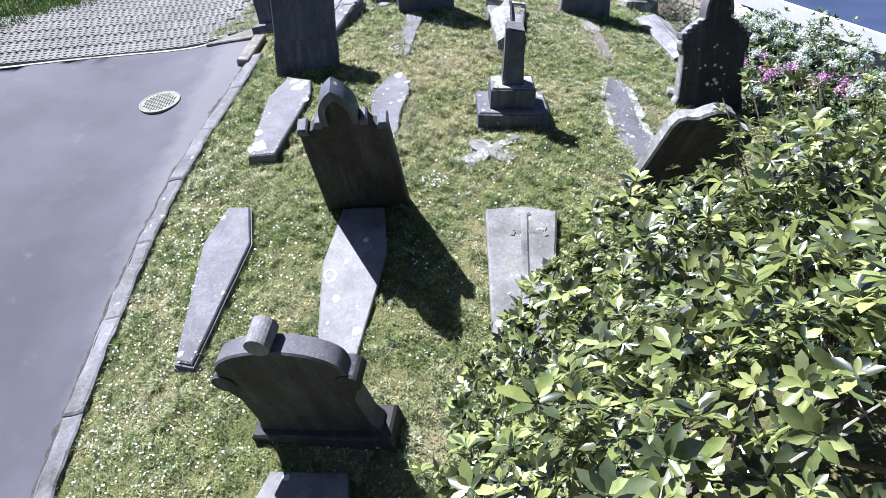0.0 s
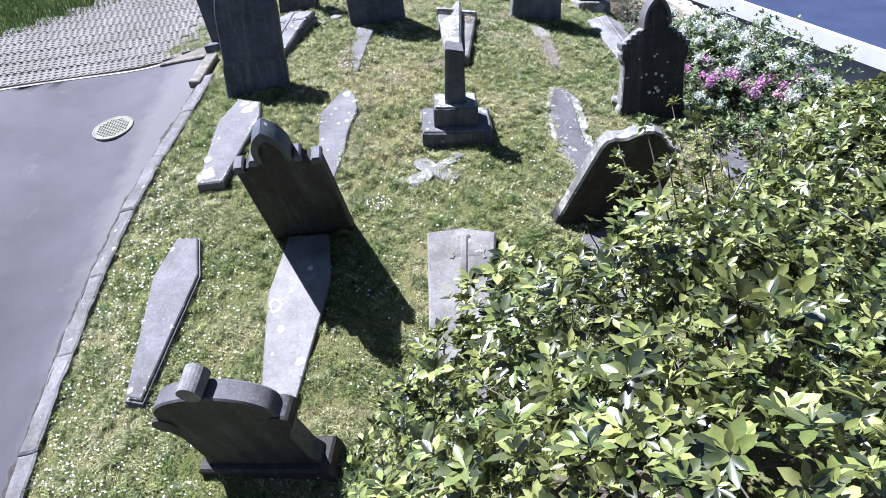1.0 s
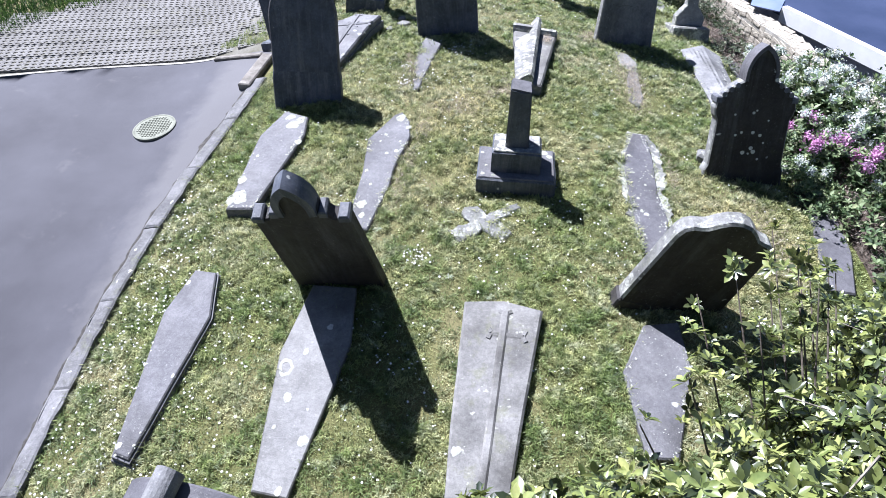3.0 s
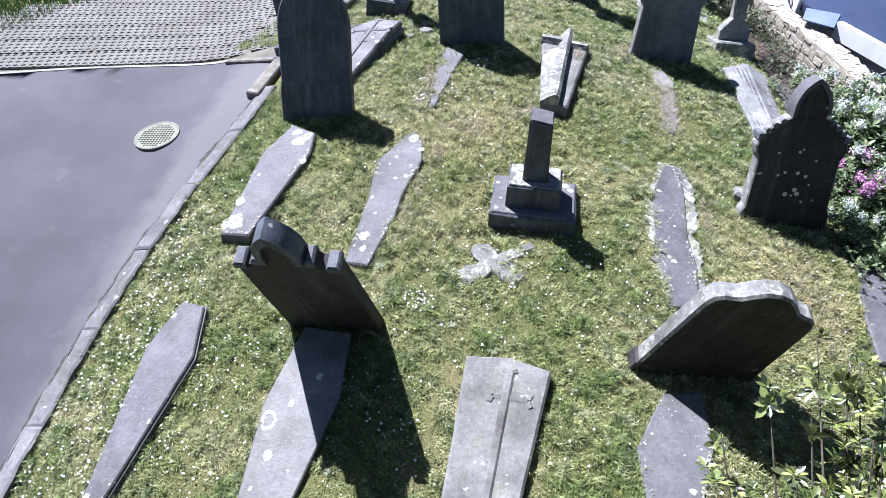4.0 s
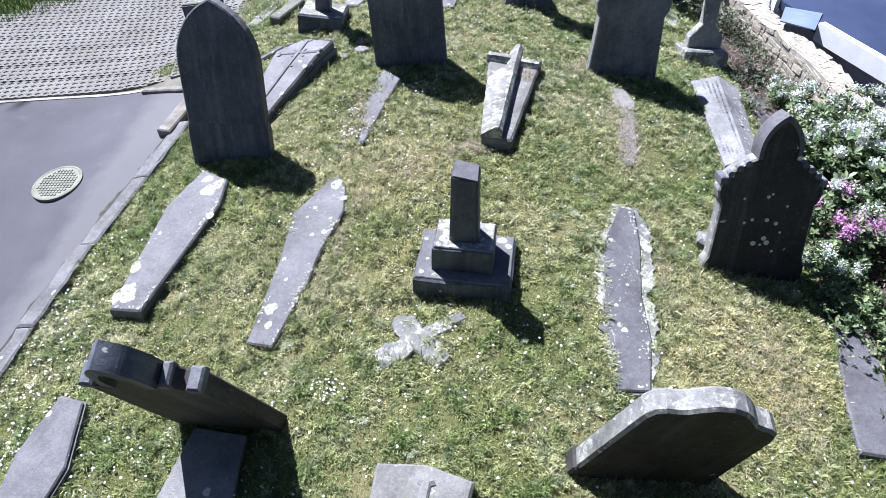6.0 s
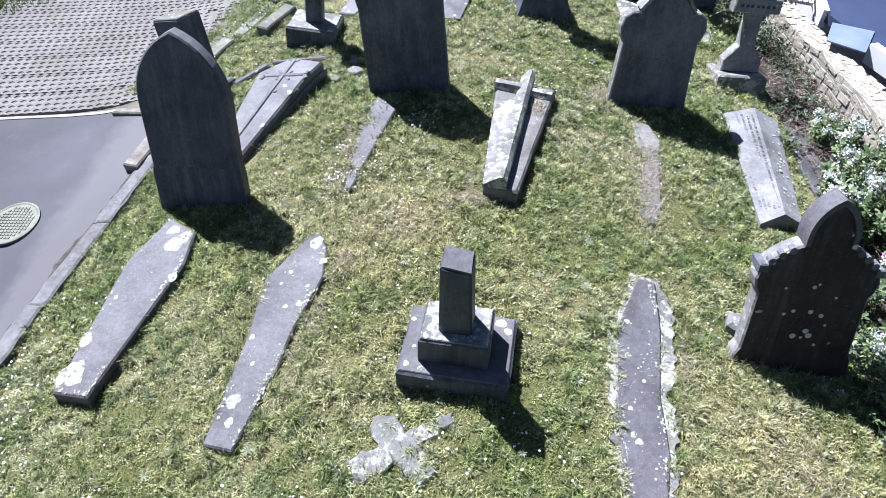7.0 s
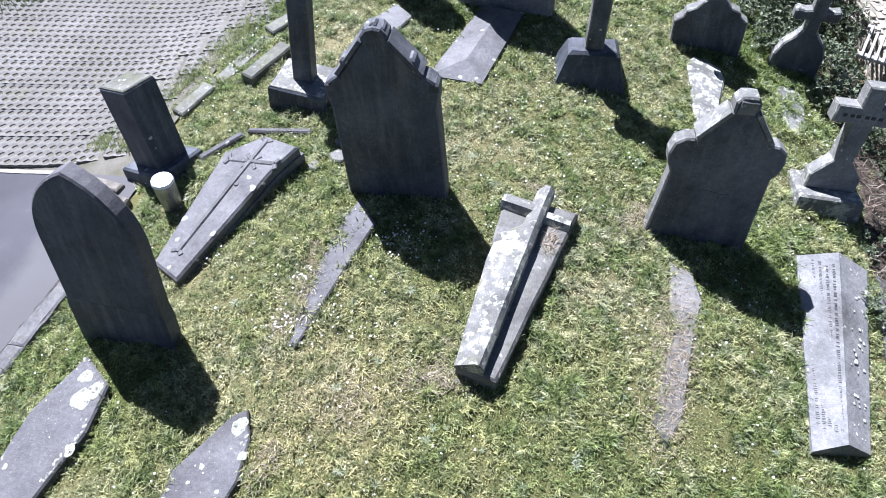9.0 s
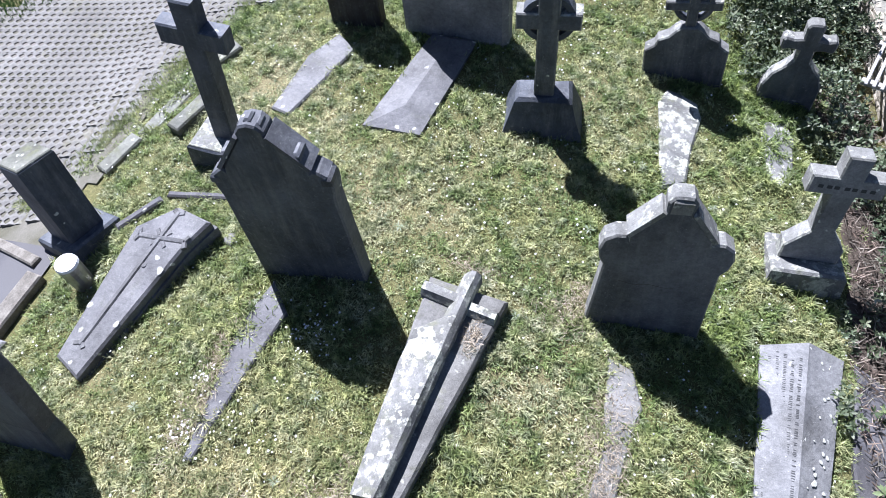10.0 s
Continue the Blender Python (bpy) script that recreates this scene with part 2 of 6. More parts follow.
M_LEAF = leaf_material("shrub_leaf", [(0.0, (0.016, 0.024, 0.012)), (0.30, (0.075, 0.09, 0.036)), (0.7, (0.178, 0.207, 0.056)), (1.0, (0.36, 0.38, 0.145))], 0.24, 0.75)
M_HERB = leaf_material("herb_leaf", [(0.0, (0.03, 0.055, 0.02)), (0.5, (0.10, 0.145, 0.055)), (1.0, (0.29, 0.33, 0.18))], 0.6, 0.3)
M_IVY = leaf_material("ground_ivy", [(0.0, (0.028, 0.04, 0.02)), (0.5, (0.08, 0.105, 0.05)), (0.85, (0.17, 0.19, 0.12)), (1.0, (0.32, 0.33, 0.26))], 0.6, 0.3)
M_TWIG = leaf_material("dry_twigs", [(0.0, (0.045, 0.034, 0.028)), (0.6, (0.15, 0.115, 0.095)), (1.0, (0.34, 0.29, 0.25))], 0.8, 0.2)
M_PETALW = leaf_material("valerian_white", [(0.0, (0.55, 0.56, 0.54)), (1.0, (0.82, 0.82, 0.80))], 0.7, 0.2)
M_PETALP = leaf_material("valerian_pink", [(0.0, (0.42, 0.16, 0.36)), (1.0, (0.66, 0.40, 0.60))], 0.7, 0.2)

s = Shader("lichen_crust", 0.95, 0.1)
s.colour(s.mix(s.ramped(s.noise(45, 4, 0.7), [(0.4, K), (0.65, W)]), (0.37, 0.375, 0.31), (0.22, 0.225, 0.175))).bump(s.noise(90, 4), 0.8, 0.004)
s.l.new(s.math("MULTIPLY", s.ramped(s.noise(75, 4, 0.75), [(0.28, K), (0.36, W)]), s.ramped(s.noise(24, 5, 0.7), [(0.38, K), (0.44, W)])), s.b.inputs["Alpha"])
M_LICHEN = s.m
s = Shader("faint_lichen", 0.95, 0.1)
s.colour(s.mix(s.ramped(s.noise(45, 4, 0.7), [(0.4, K), (0.65, W)]), (0.36, 0.362, 0.325), (0.25, 0.252, 0.225))).bump(s.noise(90, 4), 0.8, 0.004)
s.l.new(s.ramped(s.noise(75, 4, 0.75), [(0.30, K), (0.40, W)]), s.b.inputs["Alpha"])
M_FAINT = s.m
s = Shader("white_lichen", 0.95, 0.1)
s.colour(s.mix(s.ramped(s.noise(60, 4, 0.7), [(0.4, K), (0.65, W)]), (0.55, 0.55, 0.50), (0.36, 0.365, 0.32))).bump(s.noise(90, 4), 0.6, 0.003)
M_WHITECRUST = s.m
s = Shader("dry_straw", 0.8, 0.2)
s.colour(s.ramped(s.island(), [(0.0, (0.11, 0.085, 0.055)), (0.5, (0.25, 0.205, 0.14)), (1.0, (0.46, 0.40, 0.31))]))
M_STRAW = s.m

s = Shader("bark", 0.9, 0.2)
s.colour(s.ramped(s.noise(30, 5), [(0.3, (0.05, 0.04, 0.03)), (0.7, (0.14, 0.12, 0.095))])).bump(s.noise(60, 4), 0.6, 0.005)
M_BARK = s.m
s = Shader("pale_twig", 0.8, 0.3)
s.colour(s.ramped(s.noise(40, 4), [(0.3, (0.12, 0.10, 0.075)), (0.7, (0.34, 0.31, 0.25))]))
M_PALETWIG = s.m
s = Shader("old_timber", 0.9, 0.2)
s.colour(s.mix(0.6, s.ramped(s.noise(6, 5), [(0.3, (0.10, 0.09, 0.075)), (0.7, (0.27, 0.25, 0.215))]), s.ramped(s.noise(70, 3), [(0.3, (0.6, 0.6, 0.6)), (0.7, (1.3, 1.3, 1.3))]), "MULTIPLY")).bump(s.noise(50, 4), 0.6, 0.006)
M_TIMBER = s.m
s = Shader("white_paint", 0.35, 0.5)
s.colour(s.ramped(s.noise(4, 4), [(0.3, (0.72, 0.72, 0.71)), (0.7, (0.82, 0.82, 0.81))]))
M_WHITE = s.m
s = Shader("white_timber", 0.7, 0.3)
s.colour(s.ramped(s.noise(20, 5), [(0.3, (0.22, 0.21, 0.195)), (0.7, (0.40, 0.39, 0.37))]))
M_WHITEWOOD = s.m
s = Shader("cast_iron", 0.75, 0.3, 0.1)
s.colour(s.ramped(s.noise(9, 5), [(0.35, (0.13, 0.135, 0.10)), (0.7, (0.21, 0.215, 0.165))])).bump(s.noise(80, 3), 0.4, 0.004)
M_IRON = s.m
s = Shader("letter_lead", 0.8, 0.2)
s.colour((0.055, 0.055, 0.055))
M_LETTER = s.m
s = Shader("tin", 0.4, 0.5, 0.7)
s.colour(s.ramped(s.noise(12, 4), [(0.3, (0.22, 0.21, 0.2)), (0.7, (0.4, 0.4, 0.4))]))
M_TIN = s.m


# ---- ground shape ----
def gz_all(x, y):
    """Height of the lawn: it climbs away from the lower end and falls to the lane on one side."""
    low = np.minimum(x, -3.3) + 3.3
    u, v = (np.clip(x, -3.3, 4.3) - 0.3 * (1 - np.exp(low / 0.3)) - 0.5) / 3.5, (np.clip(y, 3.0, 13.6) - 8) / 5
    return 0.1878 + 0.4469 * v - 0.3305 * v * v + 0.0812 * v ** 3 + 0.0285 * u - 0.2744 * u * v + 0.1147 * u * v * v - 0.3211 * u * u - 0.1081 * u * u * v + 0.0696 * u ** 3


def gz(x, y):
    return float(gz_all(x, y))


# ---- mesh helpers ----
def link(name, me, parent=None, label=""):
    ob = new(name, me)
    if parent:
        ob.parent = parent
    if label:
        ob["label"] = label
    return ob


def finish(name, bm, material, parent=None, label="", smooth=False, rim=None):
    me = bpy.data.meshes.new(name)
    bmesh.ops.recalc_face_normals(bm, faces=bm.faces)
    bm.to_mesh(me)
    bm.free()
    me.materials.append(material)
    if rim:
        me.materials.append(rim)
    if smooth:
        me.shade_smooth()
    return link(name, me, parent, label)


def part(name, bm, material, parent=None, label="", smooth=False, rim=None):
    return finish(name, bm, material, parent, label, smooth, rim)


def thing(name, x, y, label, category, rx=0, ry=0, rz=0, lift=0.0, group="", kind=""):
    ob = new(name)
    ob.empty_display_size = 0.1
    ob.matrix_world = pose(x, y, gz(x, y) + lift, rx, ry, rz)
    return tagged(ob, label, category, group, kind)


def ring(bm, pts):
    return [bm.verts.new(p) for p in pts]


def bridge(bm, a, b):
    n = len(a)
    for i in range(n):
        bm.faces.new((a[i], a[(i + 1) % n], b[(i + 1) % n], b[i]))


def inset(poly, d):
    """The polygon (anticlockwise) moved inwards by d."""
    out, n = [], len(poly)
    for i in range(n):
        p, a, b = Vector(poly[i]), Vector(poly[i - 1]), Vector(poly[(i + 1) % n])
        u, v = (p - a).normalized(), (b - p).normalized()
        m = Vector((-u.y - v.y, u.x + v.x))
        if m.length < 1e-6:
            m = Vector((-u.y, u.x))
        m.normalize()
        k = max(0.5, m.dot(Vector((-u.y, u.x))))
        out.append(tuple(p + m * d / k))
    return out


def ccw(poly):
    a = sum(p[0] * q[1] - q[0] * p[1] for p, q in zip(poly, poly[1:] + poly[:1]))
    return list(poly) if a > 0 else list(reversed(poly))


def dense(poly, step):
    out = []
    for p, q in zip(poly, poly[1:] + poly[:1]):
        n = max(1, int(math.hypot(q[0] - p[0], q[1] - p[1]) / step))
        out += [(p[0] + (q[0] - p[0]) * i / n, p[1] + (q[1] - p[1]) * i / n) for i in range(n)]
    return out


def worn(bm, amount, scale=6.0, seed=0.0):
    for v in bm.verts:
        v.co += Vector(noise.noise_vector(v.co * scale + Vector((seed, seed * 2, 0)))) * amount


def box(bm, x0, x1, y0, y1, z0, z1, bev=0.0, taper=0.0):
    """A box with bevelled top edges; taper: how far the top is drawn in on each side."""
    b = max(bev, 0.0005)
    a = ring(bm, [(x0, y0, z0), (x1, y0, z0), (x1, y1, z0), (x0, y1, z0)])
    t = taper
    c1 = ring(bm, [(x0 + t, y0 + t, z1 - b), (x1 - t, y0 + t, z1 - b), (x1 - t, y1 - t, z1 - b), (x0 + t, y1 - t, z1 - b)])
    t += b
    c2 = ring(bm, [(x0 + t, y0 + t, z1), (x1 - t, y0 + t, z1), (x1 - t, y1 - t, z1), (x0 + t, y1 - t, z1)])
    bm.faces.new(a)
    bridge(bm, a, c1)
    bridge(bm, c1, c2)
    bm.faces.new(c2)


def bevelled_box(x0, x1, y0, y1, z0, z1, bev=0.012, wear=0.0, taper=0.0):
    bm = bmesh.new()
    box(bm, x0, x1, y0, y1, z0, z1, bev, taper)
    if wear:
        bmesh.ops.subdivide_edges(bm, edges=bm.edges, cuts=2, use_grid_fill=True)
        worn(bm, wear, 7, x0 * 3 + y0)
    return bm


def cyl(bm, p, q, r0, r1, n=10):
    p, q = Vector(p), Vector(q)
    m = (q - p).to_track_quat("Z", "Y").to_matrix()
    a = ring(bm, [p + m @ Vector((math.cos(6.2832 * i / n) * r0, math.sin(6.2832 * i / n) * r0, 0)) for i in range(n)])
    b = ring(bm, [q + m @ Vector((math.cos(6.2832 * i / n) * r1, math.sin(6.2832 * i / n) * r1, 0)) for i in range(n)])
    bridge(bm, a, b)
    bm.faces.new(a)
    bm.faces.new(b)


def mirrored(half):
    """A closed outline from its right half, which climbs from the base to the top's middle."""
    left = [(-x, z) for x, z in reversed(half) if abs(x) > 1e-4]
    return half + left


def plate(outline, depth, chamfer=0.012, y=0.0, hollow=0.0):
    """An upright plate with that outline in x and z, chamfered on both faces; hollow: a sunk panel's depth on the front."""
    bm = bmesh.new()
    o = ccw(outline)
    i = inset(o, chamfer)
    r = [ring(bm, [(x, yy, z) for x, z in pts]) for pts, yy in ((i, y - depth / 2), (o, y - depth / 2 + chamfer), (o, y + depth / 2 - chamfer), (i, y + depth / 2))]
    for a, b in zip(r, r[1:]):
        bridge(bm, a, b)
    # sides take the second slot; a paler rim there colours them as sunlit
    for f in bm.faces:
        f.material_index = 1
    bm.faces.new(r[0])
    bm.faces.new(r[-1])
    return bm


PLANES = {}


def lie(poly, lean=0.0, rise=0.0):
    """The plane in which a slab lies on the lawn, fitted under its outline: height at a plan point."""
    p = np.array(dense(ccw(poly), 0.15))
    q, *_ = np.linalg.lstsq(np.c_[p, np.ones(len(p))], gz_all(p[:, 0], p[:, 1]), rcond=None)
    cx, cy = p.mean(0)
    return lambda x, y: float(q[0] * x + q[1] * y + q[2] + lean * (x - cx) + rise * (y - cy))


def slab_mesh(poly, height, cx, cy, plane, base, bev=0.02, steps=(), sink=0.16, wear=0.004):
    """A ledger lying on the lawn: outline in the plan, top at that height over its plane, with moulded steps (inset, drop)."""
    poly = dense(ccw(poly), 0.12)
    bm = bmesh.new()

    def rung(inn, h):
        pts = inset(poly, inn) if inn else poly
        return ring(bm, [(x - cx, y - cy, plane(x, y) - base + h) for x, y in pts])
    rings = [rung(0, -sink)]
    last = 0.0
    for inn, h in steps:
        rings.append(rung(last, h))
        rings.append(rung(inn, h))
        last = inn
    rings.append(rung(last, height - bev))
    rings.append(rung(last + bev, height))
    for a, b in zip(rings, rings[1:]):
        bridge(bm, a, b)
    bm.faces.new(rings[0])
    bm.faces.new(rings[-1])
    for v in bm.verts:
        d = Vector(noise.noise_vector(v.co * 9 + Vector((cx, cx * 2, 0)))) * wear
        d.z *= 0.3
        v.co += d
    return bm


SLABS = []


def ledger(name, poly, height, material, label, bev=0.02, steps=(), wear=0.003, lean=0.0, rise=0.0, category="grave slab"):
    cx, cy = sum(p[0] for p in poly) / len(poly), sum(p[1] for p in poly) / len(poly)
    SLABS.append((poly, name in ("sunken_slab", "flat_stone", "grave_slab")))
    ob = thing(name, cx, cy, label, category, group="grave slabs")
    plane = PLANES[ob.name] = lie(poly, lean, rise)
    part("slab", slab_mesh(poly, height, cx, cy, plane, gz(cx, cy), bev, steps, 0.16, wear), material, ob)
    return ob


def blobs(name, tris_verts, tris_faces, material, parent=None, label="", smooth=False):
    me = bpy.data.meshes.new(name)
    v, f = np.asarray(tris_verts, np.float32), np.asarray(tris_faces, np.int32)
    me.vertices.add(len(v))
    me.vertices.foreach_set("co", v.ravel())
    k = f.shape[1]
    me.loops.add(f.size)
    me.loops.foreach_set("vertex_index", f.ravel())
    me.polygons.add(len(f))
    me.polygons.foreach_set("loop_start", np.arange(len(f), dtype=np.int32) * k)
    me.polygons.foreach_set("loop_total", np.full(len(f), k, np.int32))
    me.update(calc_edges=True)
    me.validate()
    me.materials.append(material)
    if smooth:
        me.shade_smooth()
    return link(name, me, parent, label)


# ---- ground ----
def grid_axis(lo, hi, step, far):
    a = list(np.arange(lo, hi, step))
    d, up, down = step, hi, lo
    while up < far:
        d *= 1.5
        up += d
        down -= d
        a = [down] + a + [up]
    return np.array(a)


gx, gy = grid_axis(-7, 6, 0.13, 900), grid_axis(1, 16, 0.13, 900)
X, Y = np.meshgrid(gx, gy)
Zg = gz_all(X, Y) + 0.012 * np.sin(X * 5.1 + 1.3 * np.sin(Y * 3.3)) * np.sin(Y * 4.3 + X) * (X > -2.8)
WALL = [(5.60, 6.5), (5.25, 8.4), (4.92, 10.2), (4.68, 11.6), (4.20, 13.4), (3.88, 14.7), (3.5, 16.2)]


def beyond(x, y):
    """How far the yard behind the boundary wall lies below the lawn."""
    return 0.65 * np.clip((x - np.interp(y, [p[1] for p in WALL], [p[0] for p in WALL]) - 0.1) / 0.3, 0, 1)


Zg -= beyond(X, Y)
nx, ny = len(gx), len(gy)
idx = np.arange(nx * ny).reshape(ny, nx)
quads = np.stack([idx[:-1, :-1], idx[:-1, 1:], idx[1:, 1:], idx[1:, :-1]], -1).reshape(-1, 4)
ground = blobs("ground", np.stack([X, Y, Zg], -1).reshape(-1, 3), quads, M_TURF, smooth=True)
tagged(ground, "uneven churchyard turf, green and dry straw patches", "ground", kind="structure")

KERB = [(-3.16, -2.0), (-3.14, 1.5), (-3.10, 3.0), (-3.03, 4.3), (-2.94, 5.6), (-2.82, 6.8), (-2.66, 7.8), (-2.50, 8.8), (-2.44, 9.4), (-2.42, 10.05)]


def kerb_x(y):
    for (xa, ya), (xb, yb) in zip(KERB, KERB[1:]):
        if y <= yb:
            return xa + (xb - xa) * (y - ya) / (yb - ya)
    return KERB[-1][0]


def lane_end(x):
    """The line where the tarmac stops, bending slightly towards the lower end."""
    d = np.maximum(x + 3.35, -3.0)
    return 10.20 + 0.165 * d - 0.0375 * d * d + 0.39 * np.minimum(x + 6.35, 0.0)


def lane_z(x, y):
    """The lane keeps the lawn's fall beside the kerb."""
    return gz(x, y) + 0.022


rx = np.linspace(0, 1, 60) ** 0.7
rows_ = []
for v in np.linspace(0, 1, 70):
    line = []
    for u in rx:
        y0 = -30 + (40.2) * v ** 0.5
        xr = kerb_x(min(max(y0, -2), 10.05)) - 0.035
        x = -14 + (xr + 14) * u
        y = min(y0, lane_end(x))
        line.append((x, y, lane_z(x, y)))
    rows_.append(line)
rv = np.array(rows_)
idx = np.arange(rv.shape[0] * rv.shape[1]).reshape(rv.shape[:2])
quads = np.stack([idx[:-1, :-1], idx[:-1, 1:], idx[1:, 1:], idx[1:, :-1]], -1).reshape(-1, 4)
road = blobs("road", rv.reshape(-1, 3), quads, M_ROAD, smooth=True)
tagged(road, "smooth grey tarmac lane beside the churchyard grass", "road", kind="structure")


# ---- grave slabs ----
slab_a = ledger("coffin_slab", [(-2.09, 5.94), (-1.82, 5.88), (-1.72, 5.37), (-2.00, 4.05), (-2.20, 4.12), (-2.25, 5.47)], 0.10, M_LEDGER,
                "coffin-shaped grey slate ledger with moulded edge on grass", 0.012, ((0.012, 0.035), (0.03, 0.07)))
slab_b = ledger("coffin_slab", [(-0.88, 5.72), (-0.47, 5.68), (-0.42, 5.09), (-0.66, 3.81), (-0.95, 3.86), (-1.02, 5.03)], 0.06, M_WORN,
                "flat coffin-shaped pale grey ledger with white lichen rings", 0.01)
slab_d = ledger("coffin_slab", [(-1.84, 8.45), (-1.52, 8.28), (-1.48, 7.92), (-1.71, 6.66), (-2.01, 6.68), (-2.02, 7.96)], 0.09, M_LEDGER,
                "raised coffin-shaped grey ledger with large lichen spots", 0.015, rise=-0.035)
slab_e = ledger("coffin_slab", [(-0.42, 8.38), (-0.31, 8.19), (-0.27, 7.90), (-0.37, 7.37), (-0.38, 7.06), (-0.50, 6.41), (-0.72, 6.43), (-0.71, 6.85), (-0.70, 7.30), (-0.74, 7.86), (-0.64, 8.05), (-0.51, 8.31)], 0.05, M_LEDGER,
                "coffin-shaped grey ledger half sunk in dry grass", 0.012)
slab_f = ledger("coffin_slab", [(2.25, 8.37), (2.39, 8.35), (2.42, 7.90), (2.40, 7.30), (2.45, 6.84), (2.41, 6.37), (2.16, 6.34), (2.09, 7.10), (2.09, 7.85)], 0.035, M_SLATE,
                "narrow grey slate ledger with a pale lichened margin", 0.01)
F_MARGIN = [(2.21, 8.43), (2.44, 8.41), (2.53, 8.15), (2.53, 7.60), (2.49, 7.30), (2.52, 6.84), (2.45, 6.35), (2.12, 6.32), (2.03, 7.10), (2.01, 7.88)]
rim = bmesh.new()
p = dense(ccw(F_MARGIN), 0.025)
cx, cy = slab_f.location.x, slab_f.location.y
p = [(x + 0.05 * noise.noise((x * 6, y * 5, 3)) + 0.05 * noise.noise((x * 23, y * 19, 3)), y + 0.03 * noise.noise((x * 17, y * 17, 9))) for x, y in p]
a = ring(rim, [(x - cx, y - cy, gz(x, y) - gz(cx, cy) - 0.05) for x, y in p])
b = ring(rim, [(x - cx, y - cy, gz(x, y) - gz(cx, cy) + 0.020) for x, y in inset(p, 0.008)])
bridge(rim, a, b)
rim.faces.new(b)
part("mortar_margin", rim, M_CRUST, slab_f, "pale crumbling mortar margin")
slab_m = ledger("coffin_slab", [(2.05, 5.46), (2.35, 5.52), (2.40, 5.06), (2.20, 4.25), (1.96, 4.24), (1.84, 4.98)], 0.05, M_LEDGER,
                "pale flat coffin-shaped ledger speckled with lichen", 0.012)
ledger("sunken_slab", [(-0.36, 10.38), (-0.13, 10.14), (-0.20, 9.70), (-0.30, 8.93), (-0.37, 8.93), (-0.47, 9.95)], 0.035, M_LEDGER,
       "narrow grey ledger almost swallowed by grass", 0.012, lean=0.12)
ledger("sunken_slab", [(2.23, 10.58), (2.42, 10.54), (2.54, 10.28), (2.50, 9.86), (2.49, 9.26), (2.40, 9.01), (2.29, 9.18), (2.34, 9.86)], 0.03, M_PALE,
       "flush pale ledger overgrown with dry grass", 0.012)
ledger("coffin_slab", [(3.99, 7.36), (4.27, 7.30), (4.22, 6.70), (4.05, 6.10), (3.84, 6.10), (3.86, 6.60)], 0.05, M_SLATE,
       "plain grey ledger beside the flower bed", 0.015)
ledger("sunken_slab", [(3.96, 11.2), (4.20, 11.1), (4.28, 9.9), (4.10, 9.75), (3.98, 10.4)], 0.04, M_SLATE,
       "low grey ledger at the edge of the bed", 0.015)
ledger("coffin_slab", [(-1.25, 12.04), (-1.21, 12.77), (-1.03, 13.12), (-0.77, 12.93), (-1.04, 11.99)], 0.04, M_TOMB,
       "flat grey ledger with a cracked pale edge", 0.015)
ledger("coffin_slab", [(2.16, 13.35), (2.30, 13.33), (2.45, 13.28), (2.51, 13.12), (2.49, 12.70), (2.50, 12.33), (2.31, 12.21), (2.22, 12.60), (2.17, 12.90), (2.11, 13.16)], 0.04, M_CRUST,
       "white lichen-crusted coffin-shaped ledger", 0.02)
ledger("grave_slab", [(3.06, 13.34), (3.22, 13.42), (3.34, 13.28), (3.36, 12.85), (3.28, 12.62), (3.16, 12.70), (3.05, 13.13)], 0.03, M_CRUST,
       "short pale ledger half covered by ivy", 0.02)
ledger("coffin_slab", [(-1.22, 3.16), (-0.62, 3.06), (-0.55, 2.4), (-0.85, 1.4), (-1.2, 1.5), (-1.40, 2.6)], 0.06, M_WORN,
       "pale ledger at the foot of a scrolled headstone", 0.012)
ledger("grave_slab", [(1.15, 14.9), (1.6, 14.9), (1.7, 15.7), (1.1, 15.7)], 0.08, M_TOMB, "plain grey ledger beyond the ringed cross", 0.02)
ledger("coffin_slab", [(-0.2, 14.2), (0.25, 14.2), (0.3, 15.2), (-0.2, 15.2)], 0.08, M_TOMB, "grey ledger beyond the chest tomb", 0.02)

# ridged ledger with a cross in relief
slab_c = ledger("ridged_slab", [(0.51, 5.55), (0.86, 5.57), (1.19, 5.48), (1.02, 4.30), (0.95, 3.66), (0.50, 3.66), (0.49, 4.40)], 0.10, M_PALE,
                "worn tapered ledger with a raised cross along it", 0.02)
cx, cy = slab_c.location.x, slab_c.location.y


